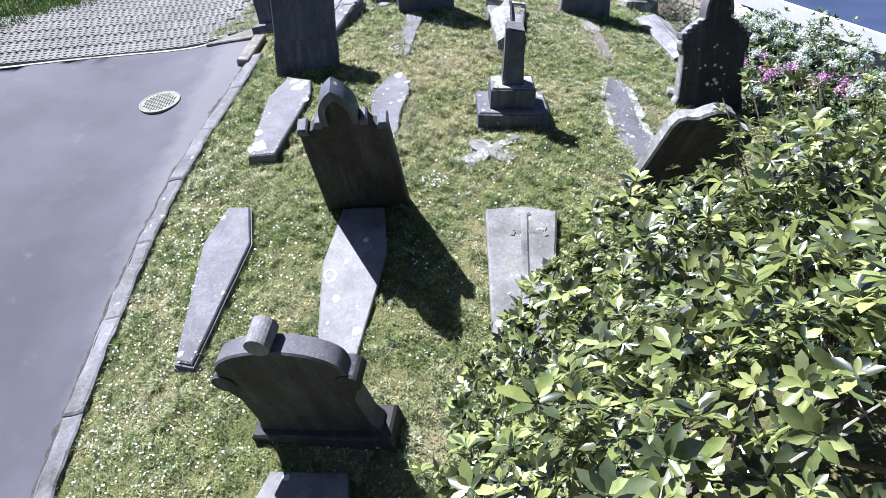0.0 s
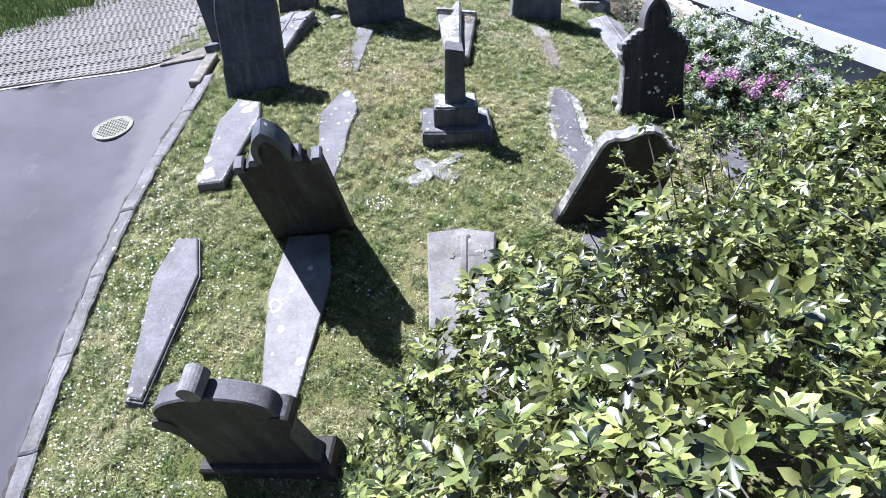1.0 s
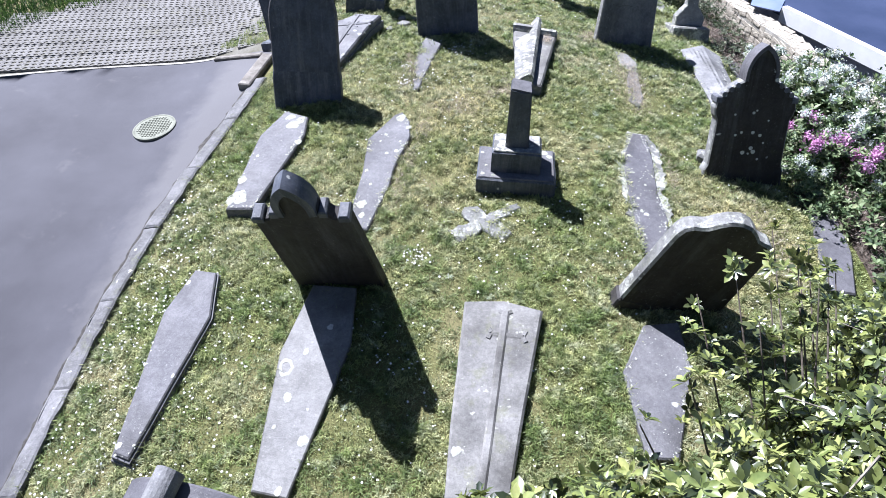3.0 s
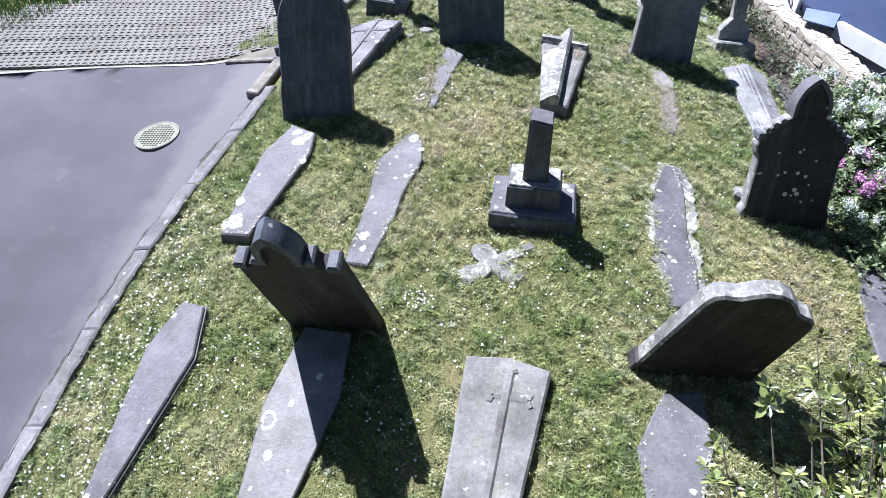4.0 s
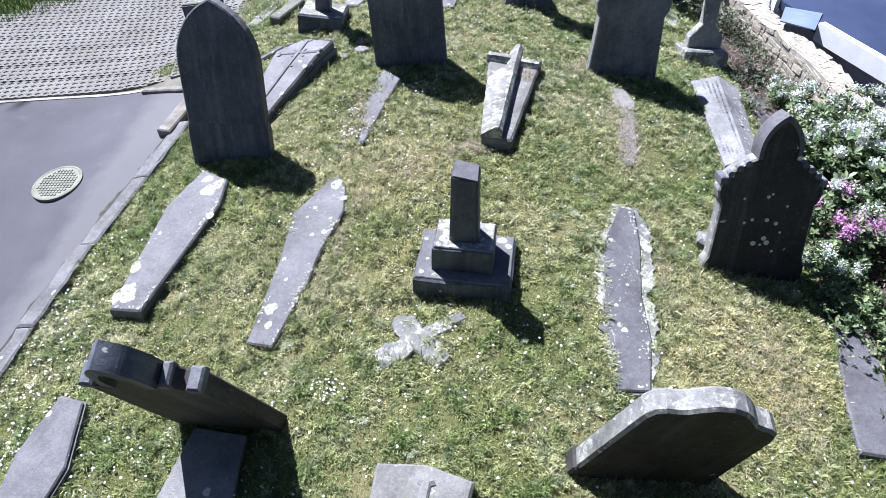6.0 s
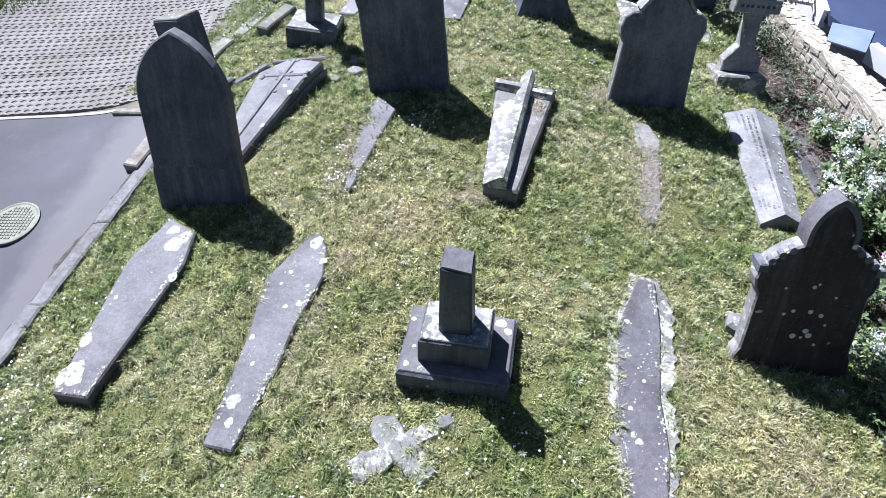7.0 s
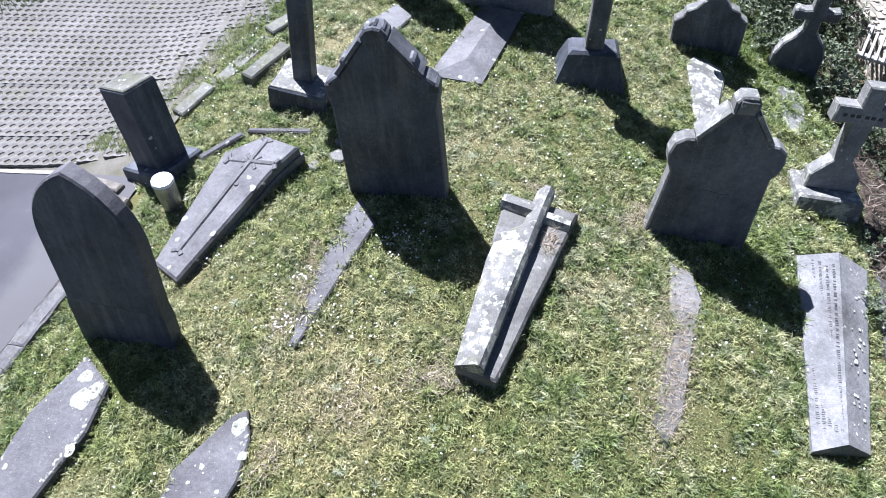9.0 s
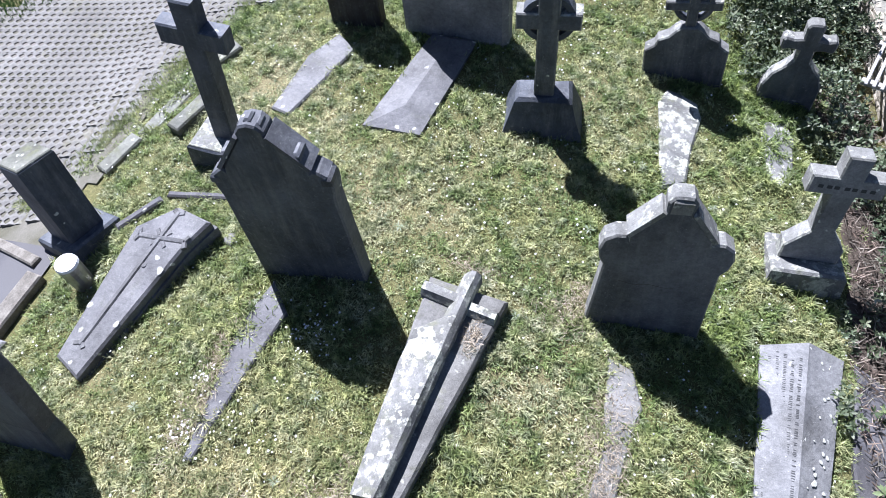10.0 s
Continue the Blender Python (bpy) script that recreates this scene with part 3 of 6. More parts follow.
def relief_bar(ob, pts, width, h0, h1, material, name="cross_arm", bev=0.012, label=""):
    """A low bar along plan points, lying on a slab's top."""
    cx, cy = ob.location.x, ob.location.y
    base, plane = gz(cx, cy), PLANES[ob.name]
    bm = bmesh.new()
    (xa, ya), (xb, yb) = pts
    d = Vector((xb - xa, yb - ya)).normalized()
    n = Vector((-d.y, d.x)) * width / 2
    low, mid, top = [], [], []
    for (x, y), s in (((xa, ya), 1), ((xa, ya), -1), ((xb, yb), -1), ((xb, yb), 1)):
        q = Vector((x, y)) + n * s
        low.append((q.x - cx, q.y - cy, plane(q.x, q.y) - base + h0 - 0.02))
        e = Vector((x, y)) + n * s * 0.98
        mid.append((e.x - cx, e.y - cy, plane(q.x, q.y) - base + h1 - bev))
        e = Vector((x, y)) + n * s * 0.55
        top.append((e.x - cx, e.y - cy, plane(q.x, q.y) - base + h1))
    a, b, c = ring(bm, low), ring(bm, mid), ring(bm, top)
    bridge(bm, a, b)
    bridge(bm, b, c)
    bm.faces.new(c)
    bmesh.ops.subdivide_edges(bm, edges=bm.edges, cuts=2, use_grid_fill=True)
    worn(bm, 0.004, 11, xa)
    return part(name, bm, material, ob, label)


def foils(ob, ends, h0, h1, material):
    """Two curling leaves at each end (x, y, heading) of a carved cross."""
    for x, y, way in ends:
        for turn in (-62, 62):
            q = radians(way + turn)
            relief_bar(ob, ((x + 0.01 * math.cos(q), y + 0.01 * math.sin(q)), (x + 0.06 * math.cos(q), y + 0.06 * math.sin(q))), 0.05, h0, h1, material, "foil", 0.012)


def relief_disc(ob, x, y, r, h0, h1, material, name="foil"):
    cx, cy = ob.location.x, ob.location.y
    bm = bmesh.new()
    z = PLANES[ob.name](x, y) - gz(cx, cy)
    a = ring(bm, [(x - cx + r * math.cos(i * 0.524), y - cy + r * math.sin(i * 0.524), z + h0 - 0.02) for i in range(12)])
    b = ring(bm, [(x - cx + r * 0.95 * math.cos(i * 0.524), y - cy + r * 0.95 * math.sin(i * 0.524), z + h1 - 0.008) for i in range(12)])
    c = ring(bm, [(x - cx + r * 0.7 * math.cos(i * 0.524), y - cy + r * 0.7 * math.sin(i * 0.524), z + h1) for i in range(12)])
    bridge(bm, a, b)
    bridge(bm, b, c)
    bm.faces.new(c)
    return part(name, bm, material, ob)


relief_bar(slab_c, ((0.87, 5.44), (0.74, 3.68)), 0.07, 0.10, 0.116, M_PALE, "cross_shaft")
relief_bar(slab_c, ((0.76, 5.22), (1.02, 5.20)), 0.05, 0.10, 0.107, M_PALE, bev=0.006)
foils(slab_c, ((0.76, 5.22, 180), (1.02, 5.20, 0), (0.87, 5.42, 88)), 0.10, 0.109, M_PALE)

# broken cross head lying in the turf
fallen = [(0.42, 6.80), (0.55, 6.84), (0.64, 6.72), (0.93, 6.91), (0.99, 6.84), (0.77, 6.65), (0.91, 6.47), (0.82, 6.36), (0.62, 6.49), (0.42, 6.31), (0.28, 6.47), (0.49, 6.59), (0.38, 6.72)]
fallen = [(x + 0.03 * noise.noise((x * 17, y * 17, 2)), y + 0.03 * noise.noise((x * 17, y * 17, 8))) for x, y in dense(ccw(fallen), 0.04)]
ledger("flat_stone", fallen, 0.03, M_RIM, "broken pale cross head lying sunk in the turf", 0.01, wear=0.006, category="stone")

# broken cross shaft on a stepped base
ped = thing("broken_cross", 0.915, 7.38, "broken square cross shaft on a two-step mossy base", "grave monument")
# dark sides under thin pale tops: shade and sunlight are in the colours
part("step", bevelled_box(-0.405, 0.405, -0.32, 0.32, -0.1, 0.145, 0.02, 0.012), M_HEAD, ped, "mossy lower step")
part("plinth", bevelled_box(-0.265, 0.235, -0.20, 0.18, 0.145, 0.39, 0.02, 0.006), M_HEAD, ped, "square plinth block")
part("plinth_top", bevelled_box(-0.25, 0.22, -0.185, 0.165, 0.38, 0.396, 0.006, 0.003), M_CRUST, ped, "lichen-white weathered upper face, coloured as sunlit")
part("step_top", bevelled_box(-0.387, 0.387, -0.302, 0.302, 0.135, 0.152, 0.006, 0.003), M_LEDGER, ped, "pale weathered upper face, coloured as sunlit")
bm = bmesh.new()
lower, upper = [(-0.135, -0.11), (0.10, -0.11), (0.10, 0.10), (-0.135, 0.10)], [(-0.135, -0.10, 1.03), (0.075, -0.10, 1.00), (0.07, 0.085, 1.03), (-0.13, 0.085, 1.06)]
A, B = ring(bm, [(x, y, 0.385) for x, y in lower]), ring(bm, upper)
bridge(bm, A, B)
bm.faces.new(list(reversed(A)))
bm.faces.new(B)
bmesh.ops.bevel(bm, geom=[e for e in bm.edges if e.verts[0] not in A or e.verts[1] not in A], offset=0.014, segments=2, affect="EDGES")
bmesh.ops.subdivide_edges(bm, edges=bm.edges, cuts=1, use_grid_fill=True)
worn(bm, 0.006, 8, 2)
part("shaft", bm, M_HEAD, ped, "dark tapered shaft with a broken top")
# pale sheet added over the shaft's top, with the sunlight in its colour
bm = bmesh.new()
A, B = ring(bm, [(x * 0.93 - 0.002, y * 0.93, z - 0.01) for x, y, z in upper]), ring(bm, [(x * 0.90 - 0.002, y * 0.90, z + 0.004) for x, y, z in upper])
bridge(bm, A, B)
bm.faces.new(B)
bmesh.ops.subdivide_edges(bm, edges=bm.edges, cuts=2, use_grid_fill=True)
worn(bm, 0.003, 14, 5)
part("broken_face", bm, M_LEDGER, ped, "paler weathered broken face, coloured as sunlit")

# tomb with a big cross laid on it
tomb = ledger("cross_tomb", [(0.82, 10.72), (1.44, 10.70), (1.19, 9.04), (0.88, 9.06)], 0.13, M_PALE, "tapered tomb slab with a heavy raised stone cross", 0.02, wear=0.008, category="tomb")
TOMB_AXIS = ((9.06, 0.87), (9.5, 0.86), (10.0, 0.845), (10.27, 0.86), (10.42, 1.03), (10.6, 1.05), (10.80, 1.06))


def tomb_ridge(y):
    return 1.035 + (y - 9.06) * 0.067


bm = bmesh.new()
cx, cy = tomb.location.x, tomb.location.y
prev = None
for y, xl in TOMB_AXIS:
    xr = tomb_ridge(y)
    q = [(xl, 0.10), (xl, 0.14), (xr - 0.02, 0.248), (xr + 0.015, 0.25), (xr + 0.05, 0.21), (xr + 0.055, 0.10)]
    cs = ring(bm, [(x - cx, y - cy, PLANES[tomb.name](x, y) - gz(cx, cy) + z) for x, z in q])
    if prev:
        bridge(bm, prev, cs)
    else:
        bm.faces.new(cs)
    prev = cs
bm.faces.new(prev)
bmesh.ops.subdivide_edges(bm, edges=bm.edges, cuts=2, use_grid_fill=True)
worn(bm, 0.008, 9, 3)
part("cross_shaft", bm, M_CRUST, tomb, "lichen-white ridged cross shaft")
relief_bar(tomb, ((0.815, 10.60), (1.13, 10.57)), 0.12, 0.12, 0.20, M_CRUST, "cross_arm", 0.05)
relief_bar(tomb, ((1.15, 10.55), (1.40, 10.53)), 0.11, 0.12, 0.19, M_CRUST, "cross_arm", 0.05)
# low coped stone with lettering
slab_j = thing("coped_slab", 3.50, 10.15, "pale coped ledger with rows of worn lettering", "grave slab", group="grave slabs")
bm = bmesh.new()
zb = gz(3.50, 10.15)
lo = [(3.26, 11.07), (3.39, 9.33), (3.80, 9.46), (3.87, 11.18)]
L0 = ring(bm, [(x - 3.5, y - 10.15, gz(x, y) - zb - 0.1) for x, y in lo])
L1 = ring(bm, [(x - 3.5, y - 10.15, gz(x, y) - zb + 0.05) for x, y in lo])
bridge(bm, L0, L1)
r0 = bm.verts.new((0.08, 1.02, gz(3.58, 11.17) - zb + 0.15))
r1 = bm.verts.new((0.10, -0.73, gz(3.60, 9.42) - zb + 0.15))
for f in ((L1[0], L1[1], r1, r0), (L1[1], L1[2], r1), (L1[2], L1[3], r0, r1), (L1[3], L1[0], r0)):
    bm.faces.new(f)
bm.faces.new(list(reversed(L0)))
part("slab", bm, M_GRANITE, slab_j)


def coped_top(x, y):
    """Height of the coped slab's two slopes over the lawn."""
    u = (y - 9.4) / 1.75
    xr, xw, xe = 3.60 - 0.02 * u, 3.39 - 0.13 * u, 3.80 + 0.07 * u
    zr, zw, ze = gz(xr, y) + 0.15, gz(xw, y) + 0.05, gz(xe, y) + 0.05
    z = zr + (zw - zr) * (xr - x) / (xr - xw) if x < xr else zr + (ze - zr) * (x - xr) / (xe - xr)
    return z - gz(x, y)


for k in range(5):
    bm = bmesh.new()
    y = 9.50 + 0.06 * random.random()
    while y < 11.00 + 0.06 * random.random():
        u = (y - 9.4) / 1.75
        x = 3.39 - 0.13 * u + (0.040 + 0.034 * k) * (1 + 0.55 * u)
        hw, th = random.uniform(0.008, 0.013), random.uniform(0.004, 0.008)
        bm.faces.new(ring(bm, [(px - 3.5, py - 10.15, gz(px, py) - zb + coped_top(px, py) + 0.003) for px, py in ((x - hw, y), (x + hw, y), (x + hw, y + th), (x - hw, y + th))]))
        y += th + random.choice((0.006, 0.008, 0.010, 0.012, 0.03))
    part("lettering", bm, M_LETTER, slab_j, "row of worn dark letters")["kind"] = "stuff"

# coffin tomb with a floriated cross
NP = [(-1.71, 10.48), (-1.40, 10.73), (-1.00, 10.65), (-1.13, 10.37), (-1.46, 9.17), (-1.78, 9.30)]
slab_n = ledger("coffin_tomb", NP, 0.15, M_TOMB, "thick coffin-shaped tomb carved with a floriated cross", 0.02, ((0.02, 0.06),), rise=0.095, category="tomb")
relief_bar(slab_n, ((-1.35, 10.66), (-1.60, 9.44)), 0.05, 0.14, 0.163, M_TOMB, "cross_shaft")
relief_bar(slab_n, ((-1.60, 10.40), (-1.17, 10.42)), 0.05, 0.14, 0.161, M_TOMB)
foils(slab_n, ((-1.60, 10.40, 180), (-1.17, 10.42, 0), (-1.35, 10.64, 84), (-1.60, 9.46, 258)), 0.14, 0.159, M_TOMB)
for q in (45, 135, 225, 315):
    relief_bar(slab_n, ((-1.39 + 0.04 * math.cos(radians(q)), 10.41 + 0.04 * math.sin(radians(q))), (-1.39 + 0.10 * math.cos(radians(q)), 10.41 + 0.10 * math.sin(radians(q)))), 0.045, 0.14, 0.158, M_TOMB, "foil", 0.012)
relief_disc(slab_n, -1.41, 10.16, 0.026, 0.14, 0.158, M_TOMB, "knop")

# hipped ledger
slab_o = thing("hipped_slab", 0.06, 12.62, "grey hipped ledger with a ridge along its top", "grave slab", group="grave slabs")
bm = bmesh.new()
zb = gz(0.06, 12.62)
lo = ccw([(-0.31, 12.03), (0.23, 12.06), (0.34, 13.32), (-0.11, 13.32)])
L0 = ring(bm, [(x - 0.06, y - 12.62, gz(x, y) - zb - 0.1) for x, y in lo])
L1 = ring(bm, [(x - 0.06, y - 12.62, gz(x, y) - zb + 0.035) for x, y in lo])
bridge(bm, L0, L1)
r0, r1 = bm.verts.new((-0.05, -0.33, gz(0.01, 12.29) - zb + 0.11)), bm.verts.new((0.06, 0.58, gz(0.12, 13.2) - zb + 0.11))
for f in ((L1[0], L1[1], r0), (L1[1], L1[2], r1, r0), (L1[2], L1[3], r1), (L1[3], L1[0], r0, r1)):
    bm.faces.new(f)
part("slab", bm, M_TOMB, slab_o)

# ---- upright stones ----
def upright(name, x, y, yaw, lean, tilt, half, depth, material, label, chamfer=0.014, rim=None):
    """An upright stone standing on the lawn; lean: towards the lower end, tilt: to its right."""
    ob = thing(name, x, y, label, "headstone", group="headstones")
    ob.matrix_world = pose(x, y, gz(x, y), 0, 0, yaw) @ pose(0, 0, 0, lean, tilt, 0)
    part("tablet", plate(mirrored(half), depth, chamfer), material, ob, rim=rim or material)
    return ob


def pointed(r, z, h, n=9):
    """The right half of a two-centred pointed arch of that half width, springing at z."""
    k = max(0.0, (h * h / (r * r) - 1) / 2)
    big = r * (1 + k)
    end = math.acos(min(1.0, r * k / big))
    f = h / (big * math.sin(end))
    return [(max(0.0, big * math.cos(a) - r * k), z + f * big * math.sin(a)) for a in np.linspace(end / n, end, n)]


def coping(ob, a, b, depth, w, material, label):
    """A sloping moulding along a gable from a to b (x, z)."""
    bm = bmesh.new()
    d = Vector((b[0] - a[0], b[1] - a[1])).normalized()
    n = Vector((-d.y, d.x)) * (w if a[0] < 0 else -w)
    rr = []
    for q in (a, b):
        rr.append(ring(bm, [(q[0], -depth / 2, q[1]), (q[0], depth / 2, q[1]), (q[0] + n.x, depth / 2, q[1] + n.y), (q[0] + n.x, -depth / 2, q[1] + n.y)]))
    bridge(bm, rr[0], rr[1])
    bm.faces.new(rr[0])
    bm.faces.new(rr[1])
    return part("coping", bm, material, ob, label)


# the lighter slate rim stands for the sunlit edge of the arch
hs_k = upright("lancet_headstone", -1.615, 8.71, 3, -10.5, -1.2, [(0.392, -0.15), (0.392, 0.98)] + pointed(0.392, 0.98, 0.60), 0.14, M_HEAD,
               "tall dark slate headstone with a pointed arch top", rim=M_SLATE)
part("foot", plate(mirrored([(0.408, -0.15), (0.408, 0.30), (0.393, 0.40), (0.0, 0.401)]), 0.143, 0.012), M_HEAD, hs_k, "slightly wider rough foot", rim=M_HEAD)

hood = [(0.41, -0.15), (0.395, 0.8), (0.385, 1.20), (0.375, 1.29), (0.33, 1.30), (0.30, 1.26), (0.26, 1.27), (0.235, 1.31), (0.215, 1.355), (0.165, 1.36), (0.155, 1.41)] + pointed(0.155, 1.42, 0.24)
hs_b = upright("hooded_headstone", -0.635, 5.83, -1, 24, -7, [(x, z - 0.12 if z > 0 else z) for x, z in hood], 0.13, M_DARK, "dark leaning headstone with a gothic hooded crest")
hs_b.scale = (1.0, 1.0, 1.08)
bm = bmesh.new()
outer, inner = mirrored([(0.158, 1.34), (0.158, 1.42)] + pointed(0.158, 1.42, 0.29, 14)), mirrored([(0.10, 1.34), (0.10, 1.42)] + pointed(0.10, 1.42, 0.20, 14))
rr_ = [ring(bm, [(x, yy, z - 0.12) for x, z in pts]) for pts, yy in ((inner, -0.06), (inner, -0.095), (outer, -0.088), (outer, 0.075), (inner, 0.075))]
for a, b in zip(rr_, rr_[1:]):
    for k in range(len(a) - 1):
        bm.faces.new((a[k], a[k + 1], b[k + 1], b[k]))
part("crest_moulding", bm, M_HEAD, hs_b, "weathered grey hood moulding")
for sx in (-1, 1):
    part("kneeler", bevelled_box(sx * 0.345 - 0.045, sx * 0.345 + 0.045, -0.075, 0.075, 1.115, 1.18, 0.014), M_MID, hs_b, "square grey kneeler block")
    part("crest_block", bevelled_box(sx * 0.195 - 0.032, sx * 0.195 + 0.032, -0.075, 0.075, 1.18, 1.245, 0.014), M_MID, hs_b, "square grey kneeler block")

camel = [(0.45, -0.25), (0.405, 0.86), (0.40, 0.94), (0.375, 1.01), (0.32, 1.05), (0.26, 1.06), (0.215, 1.075), (0.155, 1.13), (0.09, 1.175), (0.0, 1.195)]
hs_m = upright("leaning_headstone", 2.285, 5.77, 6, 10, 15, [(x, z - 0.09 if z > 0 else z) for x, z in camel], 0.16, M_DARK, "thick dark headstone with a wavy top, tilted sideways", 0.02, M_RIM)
hs_m.scale = (1.05, 1.0, 1.04)

part("foot", plate([(-0.462, -0.25), (0.462, -0.25), (0.455, 0.0), (0.44, 0.02), (-0.44, 0.02), (-0.455, 0.0)], 0.172, 0.015), M_DARK, hs_m, "wider rough foot", rim=M_DARK)

scroll = [(0.50, -0.2), (0.50, 0.16), (0.465, 0.25), (0.46, 0.58), (0.50, 0.66), (0.545, 0.76), (0.53, 0.87), (0.48, 0.91)] + [(0.48 * math.cos(a), 0.92 + 0.25 * math.sin(a)) for a in np.linspace(0.12, 1.5708, 18)]
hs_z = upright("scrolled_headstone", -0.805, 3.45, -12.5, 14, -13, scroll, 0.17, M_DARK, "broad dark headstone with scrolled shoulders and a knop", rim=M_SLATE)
bm = bmesh.new()
cyl(bm, (0, -0.10, 1.24), (0, 0.105, 1.24), 0.085, 0.09, 22)
worn(bm, 0.006, 9, 4)
part("knop", bm, M_GRANITE, hs_z, "weathered rolled stone knop")
for sx in (-1, 1):
    bm = bmesh.new()
    cyl(bm, (sx * 0.475, -0.095, 0.80), (sx * 0.475, 0.095, 0.80), 0.09, 0.09, 22)
    part("scroll", bm, M_DARK, hs_z)
part("foot", bevelled_box(-0.57, 0.57, -0.15, 0.15, -0.2, 0.13, 0.02, 0.004), M_DARK, hs_z)

gothic = [(0.44, -0.15), (0.43, 0.10), (0.40, 0.16), (0.385, 0.62), (0.41, 0.66), (0.425, 0.73), (0.405, 0.82), (0.37, 0.86), (0.33, 0.90), (0.28, 0.94), (0.22, 0.975), (0.165, 1.0), (0.155, 1.05)] + pointed(0.155, 1.06, 0.27)
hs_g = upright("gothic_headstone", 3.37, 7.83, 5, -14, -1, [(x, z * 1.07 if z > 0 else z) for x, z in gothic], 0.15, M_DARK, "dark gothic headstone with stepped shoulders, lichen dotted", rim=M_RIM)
bm = bmesh.new()
outer, inner = mirrored([(0.168, 1.0), (0.168, 1.06)] + pointed(0.168, 1.06, 0.28, 12)), mirrored([(0.135, 1.0), (0.135, 1.06)] + pointed(0.135, 1.06, 0.235, 12))
rr_ = [ring(bm, [(x, yy, z * 1.07) for x, z in pts]) for pts, yy in ((inner, -0.077), (inner, -0.095), (outer, -0.095), (outer, 0.09), (inner, 0.09))]
for a, b in zip(rr_, rr_[1:]):
    for k in range(len(a) - 1):
        bm.faces.new((a[k], a[k + 1], b[k + 1], b[k]))
part("arch_hood", bm, M_SLATE, hs_g, "pale moulded arch hood")
for sx in (-1, 1):
    for x, z, r in ((0.345, 0.868, 0.027), (0.285, 0.915, 0.029), (0.225, 0.955, 0.027)):
        bm = bmesh.new()
        cyl(bm, (sx * x, -0.078, z * 1.07), (sx * x, -0.015, z * 1.07), r, r * 0.95, 12)
        part("scallop", bm, M_MID, hs_g)
    part("kneeler", bevelled_box(sx * 0.395 - 0.03, sx * 0.395 + 0.03, -0.084, 0.082, 0.845, 0.91, 0.01), M_MID, hs_g)
for x in (3.03, 3.90):
    ob = ledger("foot_stone", [(x - 0.11, 8.02), (x + 0.02, 7.94), (x + 0.10, 8.02), (x + 0.11, 8.17), (x - 0.08, 8.15)], 0.11, M_CRUST, "small pale stone block beside the gothic headstone", 0.03, wear=0.02, category="stone")
    ob["group"] = "foot stones"

gable = [(0.45, -0.15), (0.43, 0.16), (0.40, 0.70), (0.44, 0.77), (0.455, 0.86), (0.43, 0.96), (0.36, 1.01), (0.29, 1.015), (0.27, 0.99), (0.265, 1.06), (0.22, 1.09), (0.09, 1.27), (0.095, 1.35), (0.06, 1.40), (0.0, 1.405)]
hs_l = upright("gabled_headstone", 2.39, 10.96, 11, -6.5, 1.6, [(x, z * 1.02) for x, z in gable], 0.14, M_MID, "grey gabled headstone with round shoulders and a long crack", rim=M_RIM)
hs_l.scale = (0.95, 1.0, 0.98)
for sx in (-1, 1):
    coping(hs_l, (sx * 0.27, 1.045), (sx * 0.085, 1.285), 0.17, 0.035, M_RIM, "pale sloping gable coping")
    part("shoulder_roll", plate([(sx * 0.36 + 0.085 * math.cos(a), 0.895 + 0.115 * math.sin(a)) for a in np.linspace(0, 6.2832, 17)[:-1]], 0.128, 0.02), M_MID, hs_l, rim=M_MID)
part("finial_stub", bevelled_box(-0.065, 0.065, -0.08, 0.08, 1.29, 1.415, 0.02, 0.008), M_RIM, hs_l, "broken finial stub")
bm = bmesh.new()
pts = [(-0.27, 0.57), (-0.16, 0.54), (-0.05, 0.56), (0.06, 0.535), (0.12, 0.545)]
for (xa, za), (xb, zb_) in zip(pts, pts[1:]):
    bm.faces.new(ring(bm, [(xa, -0.0735, za - 0.002), (xb, -0.0735, zb_ - 0.002), (xb, -0.0735, zb_ + 0.002), (xa, -0.0735, za + 0.002)]))
part("crack", bm, M_DARK, hs_l, "thin dark crack")

spire = [(0.42, -0.15), (0.415, 0.90), (0.43, 0.98), (0.435, 1.06), (0.41, 1.12), (0.36, 1.16), (0.32, 1.18), (0.30, 1.16), (0.29, 1.20), (0.10, 1.45), (0.10, 1.50), (0.06, 1.55), (0.0, 1.565)]
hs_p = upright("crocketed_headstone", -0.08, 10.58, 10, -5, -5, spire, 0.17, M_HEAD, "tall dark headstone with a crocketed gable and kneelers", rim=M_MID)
for sx in (-1, 1):
    coping(hs_p, (sx * 0.31, 1.185), (sx * 0.09, 1.46), 0.20, 0.03, M_MID, "weathered sloping gable coping")
    part("crocket", bevelled_box(sx * 0.25 - 0.028, sx * 0.25 + 0.028, -0.085, 0.05, 1.27, 1.325, 0.018), M_MID, hs_p)
    part("kneeler", bevelled_box(sx * 0.40 - 0.035, sx * 0.40 + 0.035, -0.09, 0.06, 1.05, 1.12, 0.022), M_MID, hs_p)
for k in (-1, 0, 1):
    part("finial_bud", bevelled_box(k * 0.055 - 0.025, k * 0.055 + 0.025, -0.045, 0.045, 1.48 - 0.02 * abs(k), 1.58 - 0.03 * abs(k), 0.014), M_MID, hs_p)


